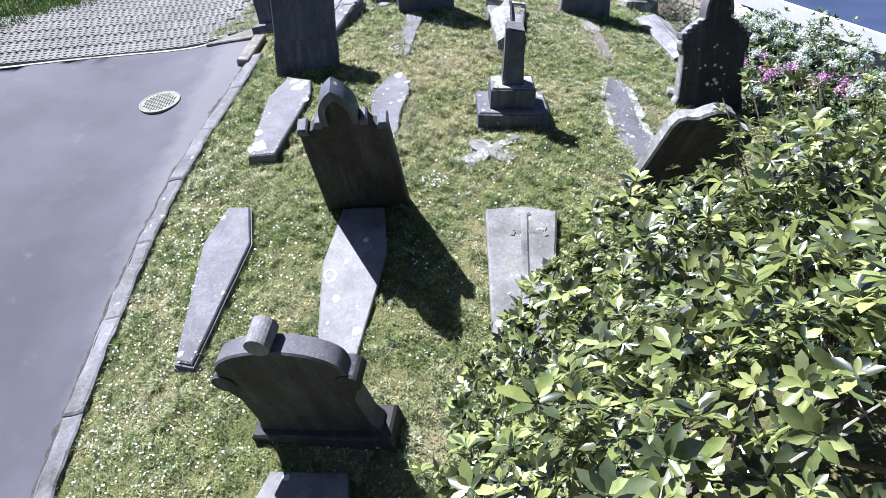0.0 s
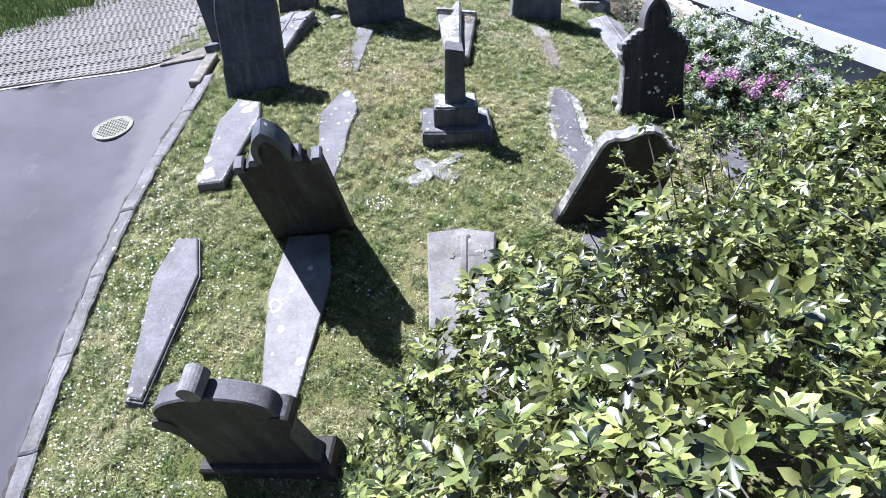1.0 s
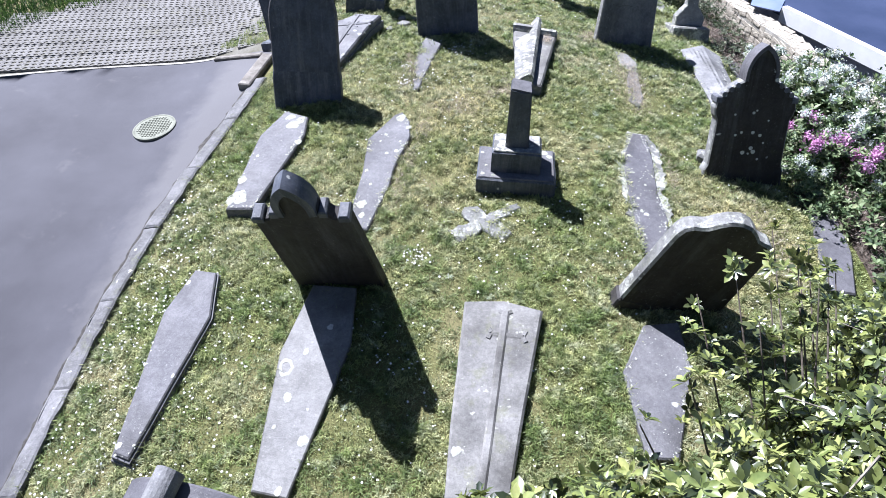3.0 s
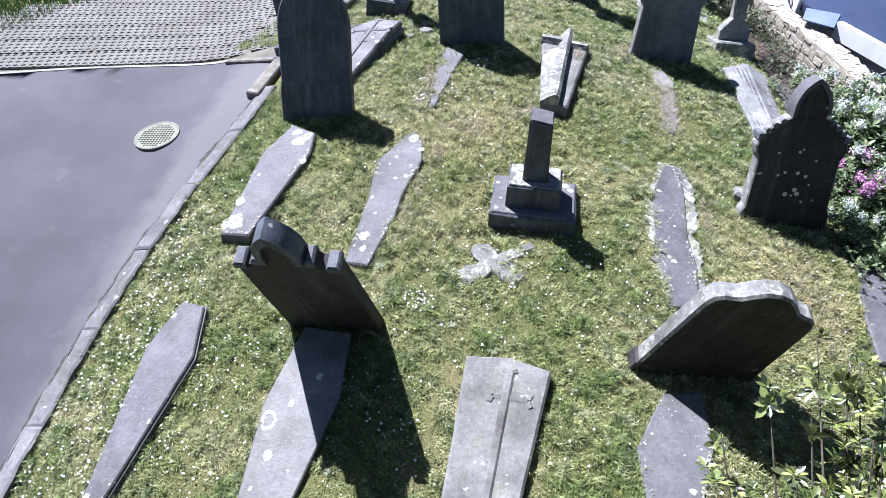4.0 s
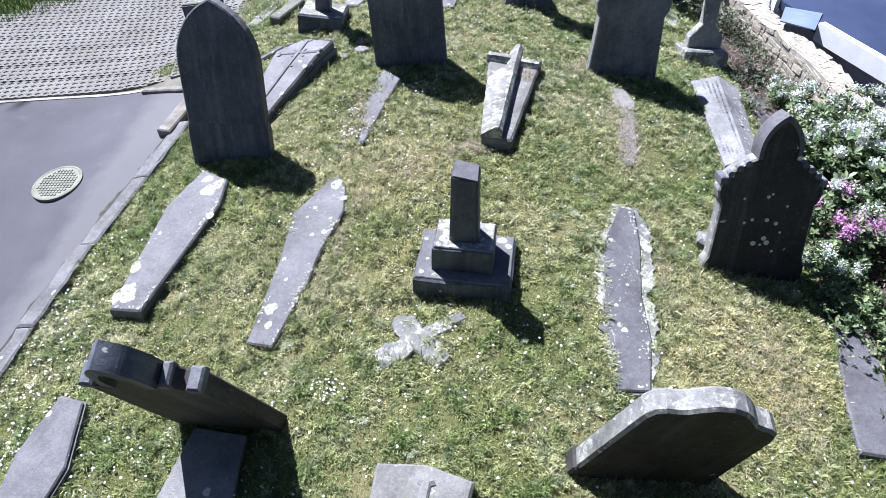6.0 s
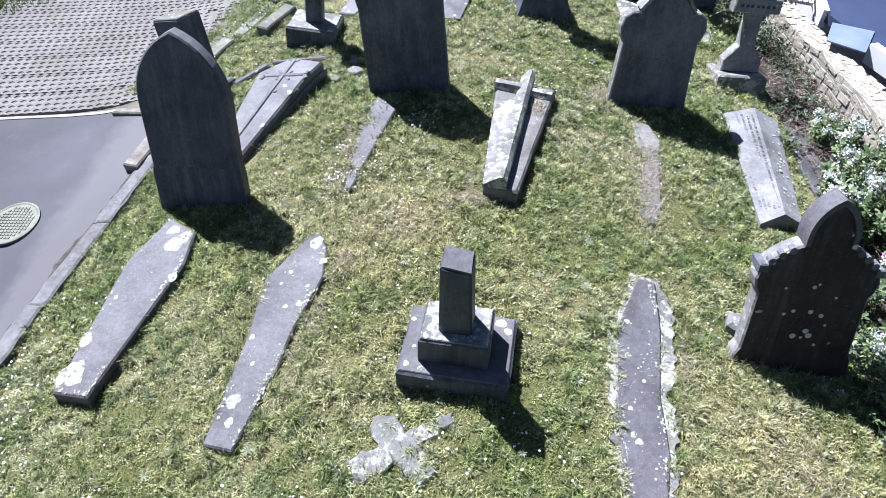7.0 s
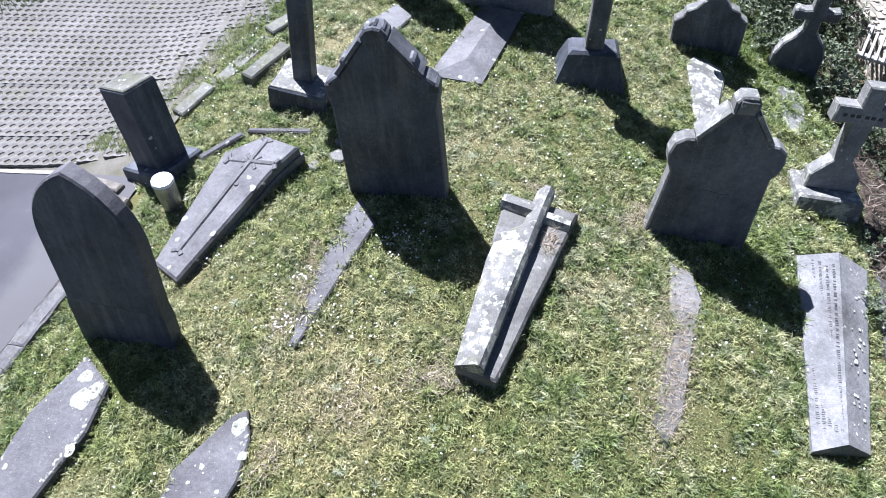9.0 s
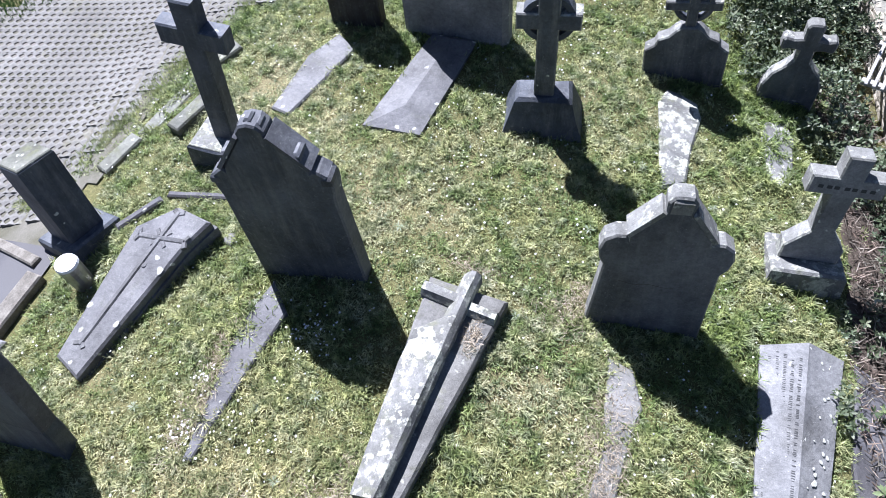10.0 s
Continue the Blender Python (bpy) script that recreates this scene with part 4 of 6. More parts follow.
def cross_outline(w, arm_z, arm_h, arm_w, top, foot_w=0.0, foot_h=0.0):
    half = [(w / 2, foot_h), (w / 2, arm_z), (arm_w / 2, arm_z), (arm_w / 2, arm_z + arm_h), (w / 2, arm_z + arm_h), (w / 2, top), (0, top)]
    if foot_w:
        half = [(foot_w / 2, 0.0), (foot_w / 2, foot_h * 0.45), (foot_w / 2 * 0.62, foot_h * 0.8)] + half
    return mirrored(half)


cr = thing("granite_cross", 3.49, 11.92, "grey granite cross with a flared foot on a plinth", "grave cross", rz=9, rx=-12, ry=3, group="grave crosses")
part("plinth", bevelled_box(-0.30, 0.30, -0.24, 0.24, -0.12, 0.14, 0.02, 0.005, 0.02), M_CRUST, cr, "pale square plinth")
part("cross", plate([(x, z + 0.14) for x, z in cross_outline(0.17, 0.66, 0.16, 0.52, 1.0, 0.44, 0.30)], 0.15, 0.012), M_GRANITE, cr, rim=M_RIM)
bm = bmesh.new()
for x in (-0.18, -0.12, -0.07, 0.0, 0.05, 0.11, 0.17):
    bm.faces.new(ring(bm, [(x - 0.018, -0.078, 0.86), (x + 0.018, -0.078, 0.86), (x + 0.018, -0.078, 0.89), (x - 0.018, -0.078, 0.89)]))
part("lettering", bm, M_LETTER, cr, "row of worn letters")["kind"] = "stuff"

cl = thing("dark_cross", -1.40, 11.54, "tall dark stone cross on a square base", "grave cross", rz=3, rx=-3, ry=4, group="grave crosses")
part("base", bevelled_box(-0.28, 0.28, -0.25, 0.25, -0.15, 0.19, 0.02, 0.006), M_HEAD, cl)
# thin sheet added: the base's sunlit top is put into its pale colour
part("base_top", bevelled_box(-0.262, 0.262, -0.232, 0.232, 0.18, 0.198, 0.006, 0.003), M_CRUST, cl, "lichen-white upper face of the base, coloured as sunlit")
part("cross", plate([(x, z + 0.19) for x, z in cross_outline(0.19, 0.98, 0.18, 0.56, 1.40)], 0.16, 0.014), M_HEAD, cl, rim=M_HEAD)

cc = thing("ringed_cross", 1.175, 12.62, "dark ringed cross on a tapering rough base", "grave cross", rz=12, group="grave crosses")
part("base", bevelled_box(-0.37, 0.37, -0.26, 0.26, -0.1, 0.34, 0.03, 0.012, 0.13), M_HEAD, cc, "rough tapered base block")
part("cross", plate([(x, z + 0.30) for x, z in cross_outline(0.17, 0.72, 0.15, 0.50, 1.15)], 0.15, 0.012), M_HEAD, cc, rim=M_RIM)


def ring_plate(cx, cz, r0, r1, d, y=0.0, n=28):
    bm = bmesh.new()
    rr = []
    for r, yy in ((r0, -d / 2), (r1, -d / 2), (r1, d / 2), (r0, d / 2)):
        rr.append(ring(bm, [(cx + r * math.cos(6.28319 * i / n), y + yy, cz + r * math.sin(6.28319 * i / n)) for i in range(n)]))
    for a, b in zip(rr, rr[1:] + rr[:1]):
        bridge(bm, a, b)
    return bm


part("ring", ring_plate(0, 1.095, 0.165, 0.21, 0.10), M_HEAD, cc)

c3 = thing("ringed_cross_headstone", 2.25, 13.60, "dark shouldered headstone topped by a ringed cross", "headstone", rz=8, ry=-4, group="headstones")
part("tablet", plate(mirrored([(0.36, -0.15), (0.36, 0.34), (0.28, 0.40), (0.26, 0.46), (0.17, 0.50), (0.12, 0.56), (0.07, 0.60), (0, 0.60)]), 0.13, 0.012), M_HEAD, c3, rim=M_RIM)
part("cross", plate([(x, z + 0.58) for x, z in cross_outline(0.09, 0.18, 0.09, 0.46, 0.44)], 0.09, 0.01), M_HEAD, c3, rim=M_RIM)
part("ring", ring_plate(0, 0.805, 0.13, 0.165, 0.07), M_HEAD, c3)

c4 = thing("cross_headstone", 3.19, 13.70, "grey headstone shaped into a rough cross above", "headstone", rz=6, ry=0, group="headstones")
part("tablet", plate(mirrored([(0.26, -0.15), (0.25, 0.22), (0.20, 0.36), (0.12, 0.45), (0.07, 0.52), (0.065, 0.635), (0.13, 0.645), (0.195, 0.63), (0.22, 0.655), (0.22, 0.735), (0.195, 0.76), (0.13, 0.745), (0.065, 0.755), (0.072, 0.87), (0.05, 0.905), (0, 0.91)]), 0.12, 0.014), M_HEAD, c4, rim=M_RIM)

blk = thing("square_pedestal", -2.33, 10.38, "tall square dark pedestal with a weathered flat top", "grave monument")
blk.matrix_world = pose(-2.33, 10.38, gz(-2.33, 10.38), -7, -14, -12)
part("pillar", bevelled_box(-0.165, 0.165, -0.165, 0.165, 0.08, 0.86, 0.012, 0.004), M_HEAD, blk)
part("cap", bevelled_box(-0.158, 0.158, -0.158, 0.158, 0.85, 0.875, 0.010, 0.005), M_MOSSY, blk, "pale lichened flat top")
part("foot", bevelled_box(-0.26, 0.26, -0.26, 0.26, -0.12, 0.10, 0.02, 0.004), M_HEAD, blk)
vase = thing("flower_can", -1.99, 9.96, "small metal grave vase with a pale lid", "vase")
bm = bmesh.new()
cyl(bm, (0, 0, -0.02), (0, 0, 0.30), 0.085, 0.095, 16)
part("can", bm, M_TIN, vase)
bm = bmesh.new()
cyl(bm, (0, 0, 0.301), (0, 0, 0.325), 0.098, 0.09, 16)
part("lid", bm, M_WHITE, vase, "pale blue-white lid")

broad = thing("broad_headstone", 0.11, 13.44, "broad pale grey headstone with a chamfered edge", "headstone", rz=2, group="headstones")
part("tablet", plate(mirrored([(0.52, -0.15), (0.52, 1.0), (0.40, 1.1), (0.0, 1.15)]), 0.24, 0.05), M_GRANITE, broad, rim=M_GRANITE)
plain = thing("plain_headstone", -0.92, 13.36, "plain dark headstone with a rounded top", "headstone", rz=4, group="headstones")
part("tablet", plate(mirrored([(0.27, -0.1), (0.27, 0.75), (0.22, 0.92), (0.12, 1.0), (0.0, 1.03)]), 0.14, 0.014), M_DARK, plain, rim=M_DARK)


# ---- lichen ----
def lichen(ob, x, y, r, top, hole=0.0, material=None):
    """A thin crust with a wavy outline on a slab; top: height over the lawn at a plan point."""
    cx, cy = ob.location.x, ob.location.y
    base, plane = ob.location.z, PLANES.get(ob.name, gz)
    bm = bmesh.new()
    ph = x * 37.1 + y * 11.7
    ang = [i * 6.28319 / 24 for i in range(24)]
    wav = [1 + 0.10 * math.sin(2 * a + ph) + 0.07 * math.sin(3 * a + 2 * ph) + 0.25 * noise.noise((2.2 * math.cos(a) + ph, 2.2 * math.sin(a), ph)) for a in ang]

    def loop(k, dz):
        pts = [(x + r * k * w_ * math.cos(a), y + 1.15 * r * k * w_ * math.sin(a)) for a, w_ in zip(ang, wav)]
        return ring(bm, [(px - cx, py - cy, plane(px, py) - base + top(px, py) + dz) for px, py in pts])
    a, b, c = loop(1.0, -0.0005), loop(0.94, 0.0008), loop(0.6, 0.0012)
    bridge(bm, a, b)
    bridge(bm, b, c)
    if hole:
        bridge(bm, c, loop(0.5, -0.01))
    else:
        bm.faces.new(c)
    return part("lichen_patch", bm, material or M_LICHEN, ob)


def level(h):
    return lambda x, y: h + 0.001


BSPOTS = ((-0.79, 5.03, 0.028), (-0.93, 4.88, -0.065), (-0.85, 4.61, 0.036), (-0.64, 4.25, 0.042), (-0.66, 4.51, 0.012), (-0.74, 3.86, 0.03), (-0.90, 4.36, 0.018))
DSPOTS = ((-1.93, 6.85, 0.10), (-2.00, 6.80, 0.05), (-1.98, 7.15, 0.055), (-1.67, 8.13, 0.075), (-1.60, 8.22, 0.06), (-1.74, 8.30, 0.05), (-1.93, 7.56, 0.02), (-1.52, 7.78, 0.04))
ESPOTS = ((-0.42, 8.25, 0.055), (-0.31, 8.07, 0.03), (-0.62, 6.77, 0.05), (-0.59, 6.61, 0.032), (-0.58, 7.08, 0.018), (-0.66, 7.30, 0.022), (-0.49, 7.60, 0.02), (-0.37, 7.81, 0.015))
for ob, h, spots in (
        (slab_d, 0.09, DSPOTS),
        (slab_e, 0.05, ESPOTS + ((-0.59, 7.81, 0.013), (-0.55, 7.93, 0.02))),
        (slab_b, 0.06, BSPOTS),
        (slab_a, 0.10, ((-2.15, 4.20, 0.028), (-1.90, 4.80, 0.018))),
        (slab_c, 0.10, ((0.55, 4.18, 0.036), )),
        (slab_f, 0.035, ((2.16, 7.6, 0.02), (2.18, 7.16, 0.018), (2.20, 6.96, 0.022), (2.28, 7.4, 0.014), (2.16, 7.91, 0.02))),
        (slab_n, 0.15, ((-1.25, 10.15, 0.029), (-1.38, 9.66, 0.024), (-1.70, 9.75, 0.025), (-1.66, 9.55, 0.02)))):
    for x, y, r in spots:
        lichen(ob, x, y, abs(r), level(h), r < 0, M_FAINT if ob in (slab_b, slab_a, slab_c, slab_n) else M_LICHEN)
for k in range(34):
    y = random.uniform(9.5, 11.1)
    lichen(slab_j, 3.63 + 0.035 * (y - 9.4) + random.uniform(0.0, 0.13), y, random.choice((0.006, 0.008, 0.010, 0.013, 0.018)), lambda px, py: coped_top(px, py) + 0.001, 0.0, M_WHITECRUST)
PLANES[ped.name] = lambda x, y: ped.location.z
for x, y, r, h in ((0.72, 7.30, 0.03, 0.395), (0.70, 7.22, 0.02, 0.395), (0.76, 7.25, 0.018, 0.395), (0.70, 7.45, 0.035, 0.395), (0.74, 7.52, 0.03, 0.395), (1.09, 7.50, 0.04, 0.395), (1.10, 7.42, 0.025, 0.395), (0.80, 7.22, 0.02, 0.395), (1.0, 7.53, 0.02, 0.395),
                   (0.57, 7.14, 0.022, 0.152), (0.60, 7.3, 0.015, 0.152), (1.20, 7.62, 0.04, 0.152), (1.26, 7.55, 0.03, 0.152), (0.68, 7.12, 0.02, 0.152), (0.55, 7.55, 0.02, 0.152)):
    lichen(ped, x, y, r, level(h))
for x, z, r in ((-0.16, 0.50, 0.014), (-0.10, 0.53, 0.015), (0.02, 0.53, 0.019), (0.10, 0.50, 0.018), (0.03, 0.36, 0.022), (0.06, 0.32, 0.024), (-0.05, 0.31, 0.023), (0.15, 0.42, 0.011), (-0.01, 0.74, 0.016), (0.02, 0.765, 0.011), (0.01, 0.30, 0.012), (0.16, 0.66, 0.011), (-0.2, 0.72, 0.012), (0.12, 0.24, 0.013)):
    bm = bmesh.new()
    bm.faces.new(ring(bm, [(x + r * (1 + 0.2 * math.sin(2.3 * i)) * math.cos(i * 0.785), -0.0775, z + r * math.sin(i * 0.785)) for i in range(8)]))
    part("lichen_patch", bm, M_WHITECRUST, hs_g)

# pale crust along the worn margins
for ob, (poly, low), h, count in ((slab_d, SLABS[2], 0.09, 420), (slab_e, SLABS[3], 0.05, 480), (slab_f, SLABS[4], 0.035, 390), (slab_m, SLABS[5], 0.05, 120), (slab_a, SLABS[0], 0.10, 60)):
    bm = bmesh.new()
    edge = dense(inset(ccw(poly), 0.03), 0.03)
    bx, by, bz = ob.location
    for k in range(count):
        ex, ey = edge[int(random.random() * len(edge))]
        if noise.noise((ex * 2.5, ey * 2.5, 7)) < -0.05 or (count > 400 and ex < ob.location.x + 0.25 * (ey - ob.location.y) and random.random() < 0.8):
            continue
        ex, ey, r = ex + random.gauss(0, 0.014), ey + random.gauss(0, 0.014), 0.002 + 0.008 * random.random() ** 2
        ph = random.random() * 6
        bm.faces.new(ring(bm, [(ex - bx + r * (1 + 0.3 * math.sin(2 * a + ph)) * math.cos(a), ey - by + 1.5 * r * (1 + 0.3 * math.sin(3 * a + ph)) * math.sin(a), PLANES[ob.name](ex, ey) - bz + h + 0.0022) for a in (0, 0.7, 1.4, 2.1, 2.8, 3.5, 4.2, 4.9, 5.6)]))
    part("lichen_crust", bm, M_FAINT if ob in (slab_b, slab_m, slab_a, slab_f) else M_LICHEN, ob)["kind"] = "stuff"

# small flecks of lichen over some tops
for ob, (poly, low), h, count in ((slab_f, SLABS[4], 0.035, 120), (slab_m, SLABS[5], 0.05, 70), (slab_e, SLABS[3], 0.05, 40), (slab_d, SLABS[2], 0.09, 30), (slab_c, SLABS[[s_[0][0] for s_ in SLABS].index((0.51, 5.55))], 0.10, 25)):
    bm = bmesh.new()
    q = inset(ccw(poly), 0.05)
    bx, by, bz = ob.location
    cen = (sum(p[0] for p in q) / len(q), sum(p[1] for p in q) / len(q))
    for k in range(count):
        i = int(random.random() * len(q))
        u, v = random.random(), math.sqrt(random.random())
        ex = cen[0] + ((q[i][0] * u + q[(i + 1) % len(q)][0] * (1 - u)) - cen[0]) * v
        ey = cen[1] + ((q[i][1] * u + q[(i + 1) % len(q)][1] * (1 - u)) - cen[1]) * v
        if noise.noise((ex * 3, ey * 3, 11)) < -0.1:
            continue
        r = 0.0025 + 0.008 * random.random() ** 3
        bm.faces.new(ring(bm, [(ex - bx + r * random.uniform(0.7, 1.3) * math.cos(a), ey - by + r * random.uniform(0.7, 1.3) * math.sin(a), PLANES[ob.name](ex, ey) - bz + h + 0.002) for a in (0, 0.9, 1.8, 2.7, 3.6, 4.5, 5.4)]))
    part("lichen_flecks", bm, M_LICHEN if ob in (slab_f, slab_e, slab_d) else M_FAINT, ob)["kind"] = "stuff"

# broken pieces of stone beside the crocketed headstone
for x, y, r, h in ((-0.72, 10.78, 0.09, 0.05), (-0.90, 10.62, 0.06, 0.04), (-0.78, 10.95, 0.07, 0.05), (-0.62, 10.98, 0.05, 0.03)):
    pts = [(x + r * (0.7 + 0.5 * random.random()) * math.cos(a), y + r * (0.7 + 0.5 * random.random()) * math.sin(a)) for a in np.arange(0, 6.28, 1.05)]
    ob = ledger("stone_fragment", pts, h, M_PALE, "small broken piece of stone on the turf", 0.012, wear=0.012, category="stone")
    ob["group"] = "stone fragments"


# ---- kerb stones and timbers ----
def kerb_bar(name, xa, ya, xb, yb, width, height, material, label, category, group, wear=0.006):
    cx, cy = (xa + xb) / 2, (ya + yb) / 2
    ob = thing(name, cx, cy, label, category, group=group)
    ln = math.hypot(xb - xa, yb - ya)
    rise = math.degrees(math.atan((gz(xb, yb) - gz(xa, ya)) / ln))
    ob.matrix_world = pose(cx, cy, (gz(xa, ya) + gz(xb, yb)) / 2, 0, 0, math.degrees(math.atan2(yb - ya, xb - xa))) @ pose(0, 0, 0, 0, -rise, 0)
    me = bevelled_box(-ln / 2, ln / 2, -width / 2, width / 2, -0.15, height, 0.015, wear)
    mesh = finish(name + "_block", me, material, ob)
    mesh.name = "block"
    return ob


for a in ((-2.60, 11.06, -2.47, 11.50, 0.15, 0.06), (-2.08, 11.60, -1.90, 12.16, 0.16, 0.11), (-2.25, 12.43, -2.04, 12.81, 0.16, 0.08), (-2.45, 11.52, -2.24, 12.38, 0.16, 0.025)):
    kerb_bar("grave_kerb", *a, M_MOSSY, "low mossy stone kerb of a grave plot", "kerb stone", "grave kerbs")
kerb_bar("grave_kerb", -2.0, 10.50, -1.74, 10.86, 0.07, 0.06, M_SLATE, "low mossy stone kerb of a grave plot", "kerb stone", "grave kerbs")
kerb_bar("grave_kerb", -1.72, 10.92, -1.1, 11.02, 0.06, 0.045, M_SLATE, "low mossy stone kerb of a grave plot", "kerb stone", "grave kerbs")
kerb_bar("timber_sleeper", -3.33, 10.17, -2.58, 10.03, 0.10, 0.065, M_TIMBER, "weathered timber edging beam at the lane's end", "timber", "edging timbers")
kerb_bar("timber_sleeper", -2.57, 9.12, -2.47, 9.92, 0.16, 0.11, M_TIMBER, "weathered timber edging beam at the lane's end", "timber", "edging timbers")

# lane drain cover
mh = thing("manhole_cover", -3.55, 8.47, "round patterned iron cover set in the lane", "manhole cover", rx=math.degrees(math.atan((gz(-3.53, 8.7) - gz(-3.53, 8.2)) / 0.5)), ry=-math.degrees(math.atan((lane_z(-3.29, 8.48) - lane_z(-3.81, 8.48)) / 0.52)))
mh.location.z = (lane_z(-3.29, 8.48) + lane_z(-3.81, 8.48)) / 2 + 0.010
bm = bmesh.new()
a = ring(bm, [(0.27 * math.cos(i * 0.2094), 0.27 * math.sin(i * 0.2094), -0.02) for i in range(30)])
b = ring(bm, [(0.27 * math.cos(i * 0.2094), 0.27 * math.sin(i * 0.2094), 0.006) for i in range(30)])
c = ring(bm, [(0.255 * math.cos(i * 0.2094), 0.255 * math.sin(i * 0.2094), 0.010) for i in range(30)])
d = ring(bm, [(0.24 * math.cos(i * 0.2094), 0.24 * math.sin(i * 0.2094), 0.004) for i in range(30)])
for p, q in ((a, b), (b, c), (c, d)):
    bridge(bm, p, q)
bm.faces.new(d)
part("plate", bm, M_IRON, mh)
bm = bmesh.new()
for i in range(-6, 7):
    for j in range(-6, 7):
        x, y = i * 0.038, j * 0.038
        if x * x + y * y < 0.046:
            box(bm, x - 0.012, x + 0.012, y - 0.012, y + 0.012, 0.002, 0.011, 0.002)
part("tread_studs", bm, M_IRON, mh)["kind"] = "stuff"


# ---- shrub ----
def leaf_cluster(n, length, rng, cup=0.5):
    """A rosette of pointed, toothed leaves as arrays of vertices and quads."""
    vs, fs = [], []
    for k in range(n):
        a = 6.2832 * k / n + rng.uniform(-0.3, 0.3)
        up = rng.uniform(0.15, 0.15 + cup)
        L = length * rng.uniform(0.75, 1.2)
        w = L * rng.uniform(0.16, 0.23)
        d = np.array([math.cos(a) * math.cos(up), math.sin(a) * math.cos(up), math.sin(up)])
        s = np.array([-math.sin(a), math.cos(a), 0])
        nrm = np.cross(d, s)
        b = len(vs)
        fold = -nrm * w * 0.35
        half = [(0.42, 0.96), (0.60, 0.84), (0.70, 0.90)]
        pts = [d * 0.06 * L] + [d * u * L + s * w * e - fold * e for u, e in half] + [d * L] + [d * u * L - s * w * e - fold * e for u, e in half[::-1]] + [d * 0.6 * L]
        drop = np.array([0, 0, -1.0]) * L * 0.12
        pts = [q + drop * (np.linalg.norm(q) / L) ** 2 for q in pts]
        vs += pts
        fs += [(b + i_, b + (i_ + 1) % 8, b + 8, b + 8) for i_ in range(8)]
    return np.array(vs), fs


def tri_split(fs):
    out = []
    for q in fs:
        out.append((q[0], q[1], q[2]))
        if q[3] != q[2]:
            out.append((q[0], q[2], q[3]))
    return np.array(out)


def scatter(kinds, places, normals, scales, rng):
    """Copies of a few small shapes joined into one mesh's arrays."""
    V, F, base = [], [], 0
    for p, n, sc in zip(places, normals, scales):
        v, f = kinds[rng.integers(len(kinds))]
        z = np.asarray(n, float)
        z /= np.linalg.norm(z)
        x = np.cross(z, [0.3, 0.9, 0.2])
        x /= np.linalg.norm(x)
        y = np.cross(z, x)
        a = rng.uniform(0, 6.2832)
        x, y = x * math.cos(a) + y * math.sin(a), y * math.cos(a) - x * math.sin(a)
        V.append((v * sc) @ np.stack([x, y, z]) + p)
        F.append(f + base)
        base += len(v)
    return np.concatenate(V), np.concatenate(F)


rng = np.random.default_rng(4)
MOUNDS = [((1.55, 0.7, 0.9), (1.8, 1.1, 2.05)), ((1.6, 2.0, 0.6), (1.5, 0.9, 1.8)), ((2.55, 2.55, 0.6), (1.1, 1.0, 1.65)), ((3.5, 2.2, 0.5), (1.3, 1.6, 1.8)), ((4.6, 3.6, 0.0), (1.2, 1.8, 1.5)), ((3.45, 3.3, 0.7), (1.0, 1.05, 1.7)), ((3.65, 4.1, 0.5), (0.75, 0.85, 1.5))]


def mound_points(count, shrink=(0.86, 1.05)):
    P, N = [], []
    while len(P) < count:
        (c, r) = MOUNDS[rng.integers(len(MOUNDS))]
        d = rng.normal(size=3)
        d /= np.linalg.norm(d)
        if d[2] < -0.25:
            continue
        k = rng.uniform(*shrink) + 0.07 * noise.noise((d[0] * 3 + c[0], d[1] * 3 + c[1], d[2] * 3))
        q = np.array(c) + d * np.array(r) * k
        if q[2] < gz(q[0], q[1]) + 0.1:
            continue
        if any(sum(((q[i] - cc_[i]) / rr_[i]) ** 2 for i in range(3)) < 0.70 for cc_, rr_ in MOUNDS):
            continue
        n = d / np.array(r)
        n /= np.linalg.norm(n)
        n = n * 0.75 + np.array([0, 0, 0.5]) + rng.normal(size=3) * 0.45
        P.append(q)
        N.append(n)
    return np.array(P), np.array(N)


shrub = thing("evergreen_shrub", 1.9, 2.2, "large glossy evergreen shrub with rosettes of toothed leaves", "shrub")
o = np.array(shrub.location)
kinds = []
for k in range(6):
    v, f = leaf_cluster(int(rng.integers(6, 9)), 0.07, rng)
    v2, f2 = leaf_cluster(3, 0.045, rng, 0.9)
    kinds.append((np.concatenate([v, v2 + [0, 0, 0.012]]), tri_split(f + [tuple(i + len(v) for i in q) for q in f2])))
P, N = mound_points(12300)
V, F = scatter(kinds, P - o, N, 0.5 + 0.95 * rng.random(len(P)) ** 1.4, rng)
blobs("foliage", V, F, M_LEAF, shrub, "", True)["kind"] = "stuff"
# loose sprigs that stand out of the crown
SP, SN_ = [], []
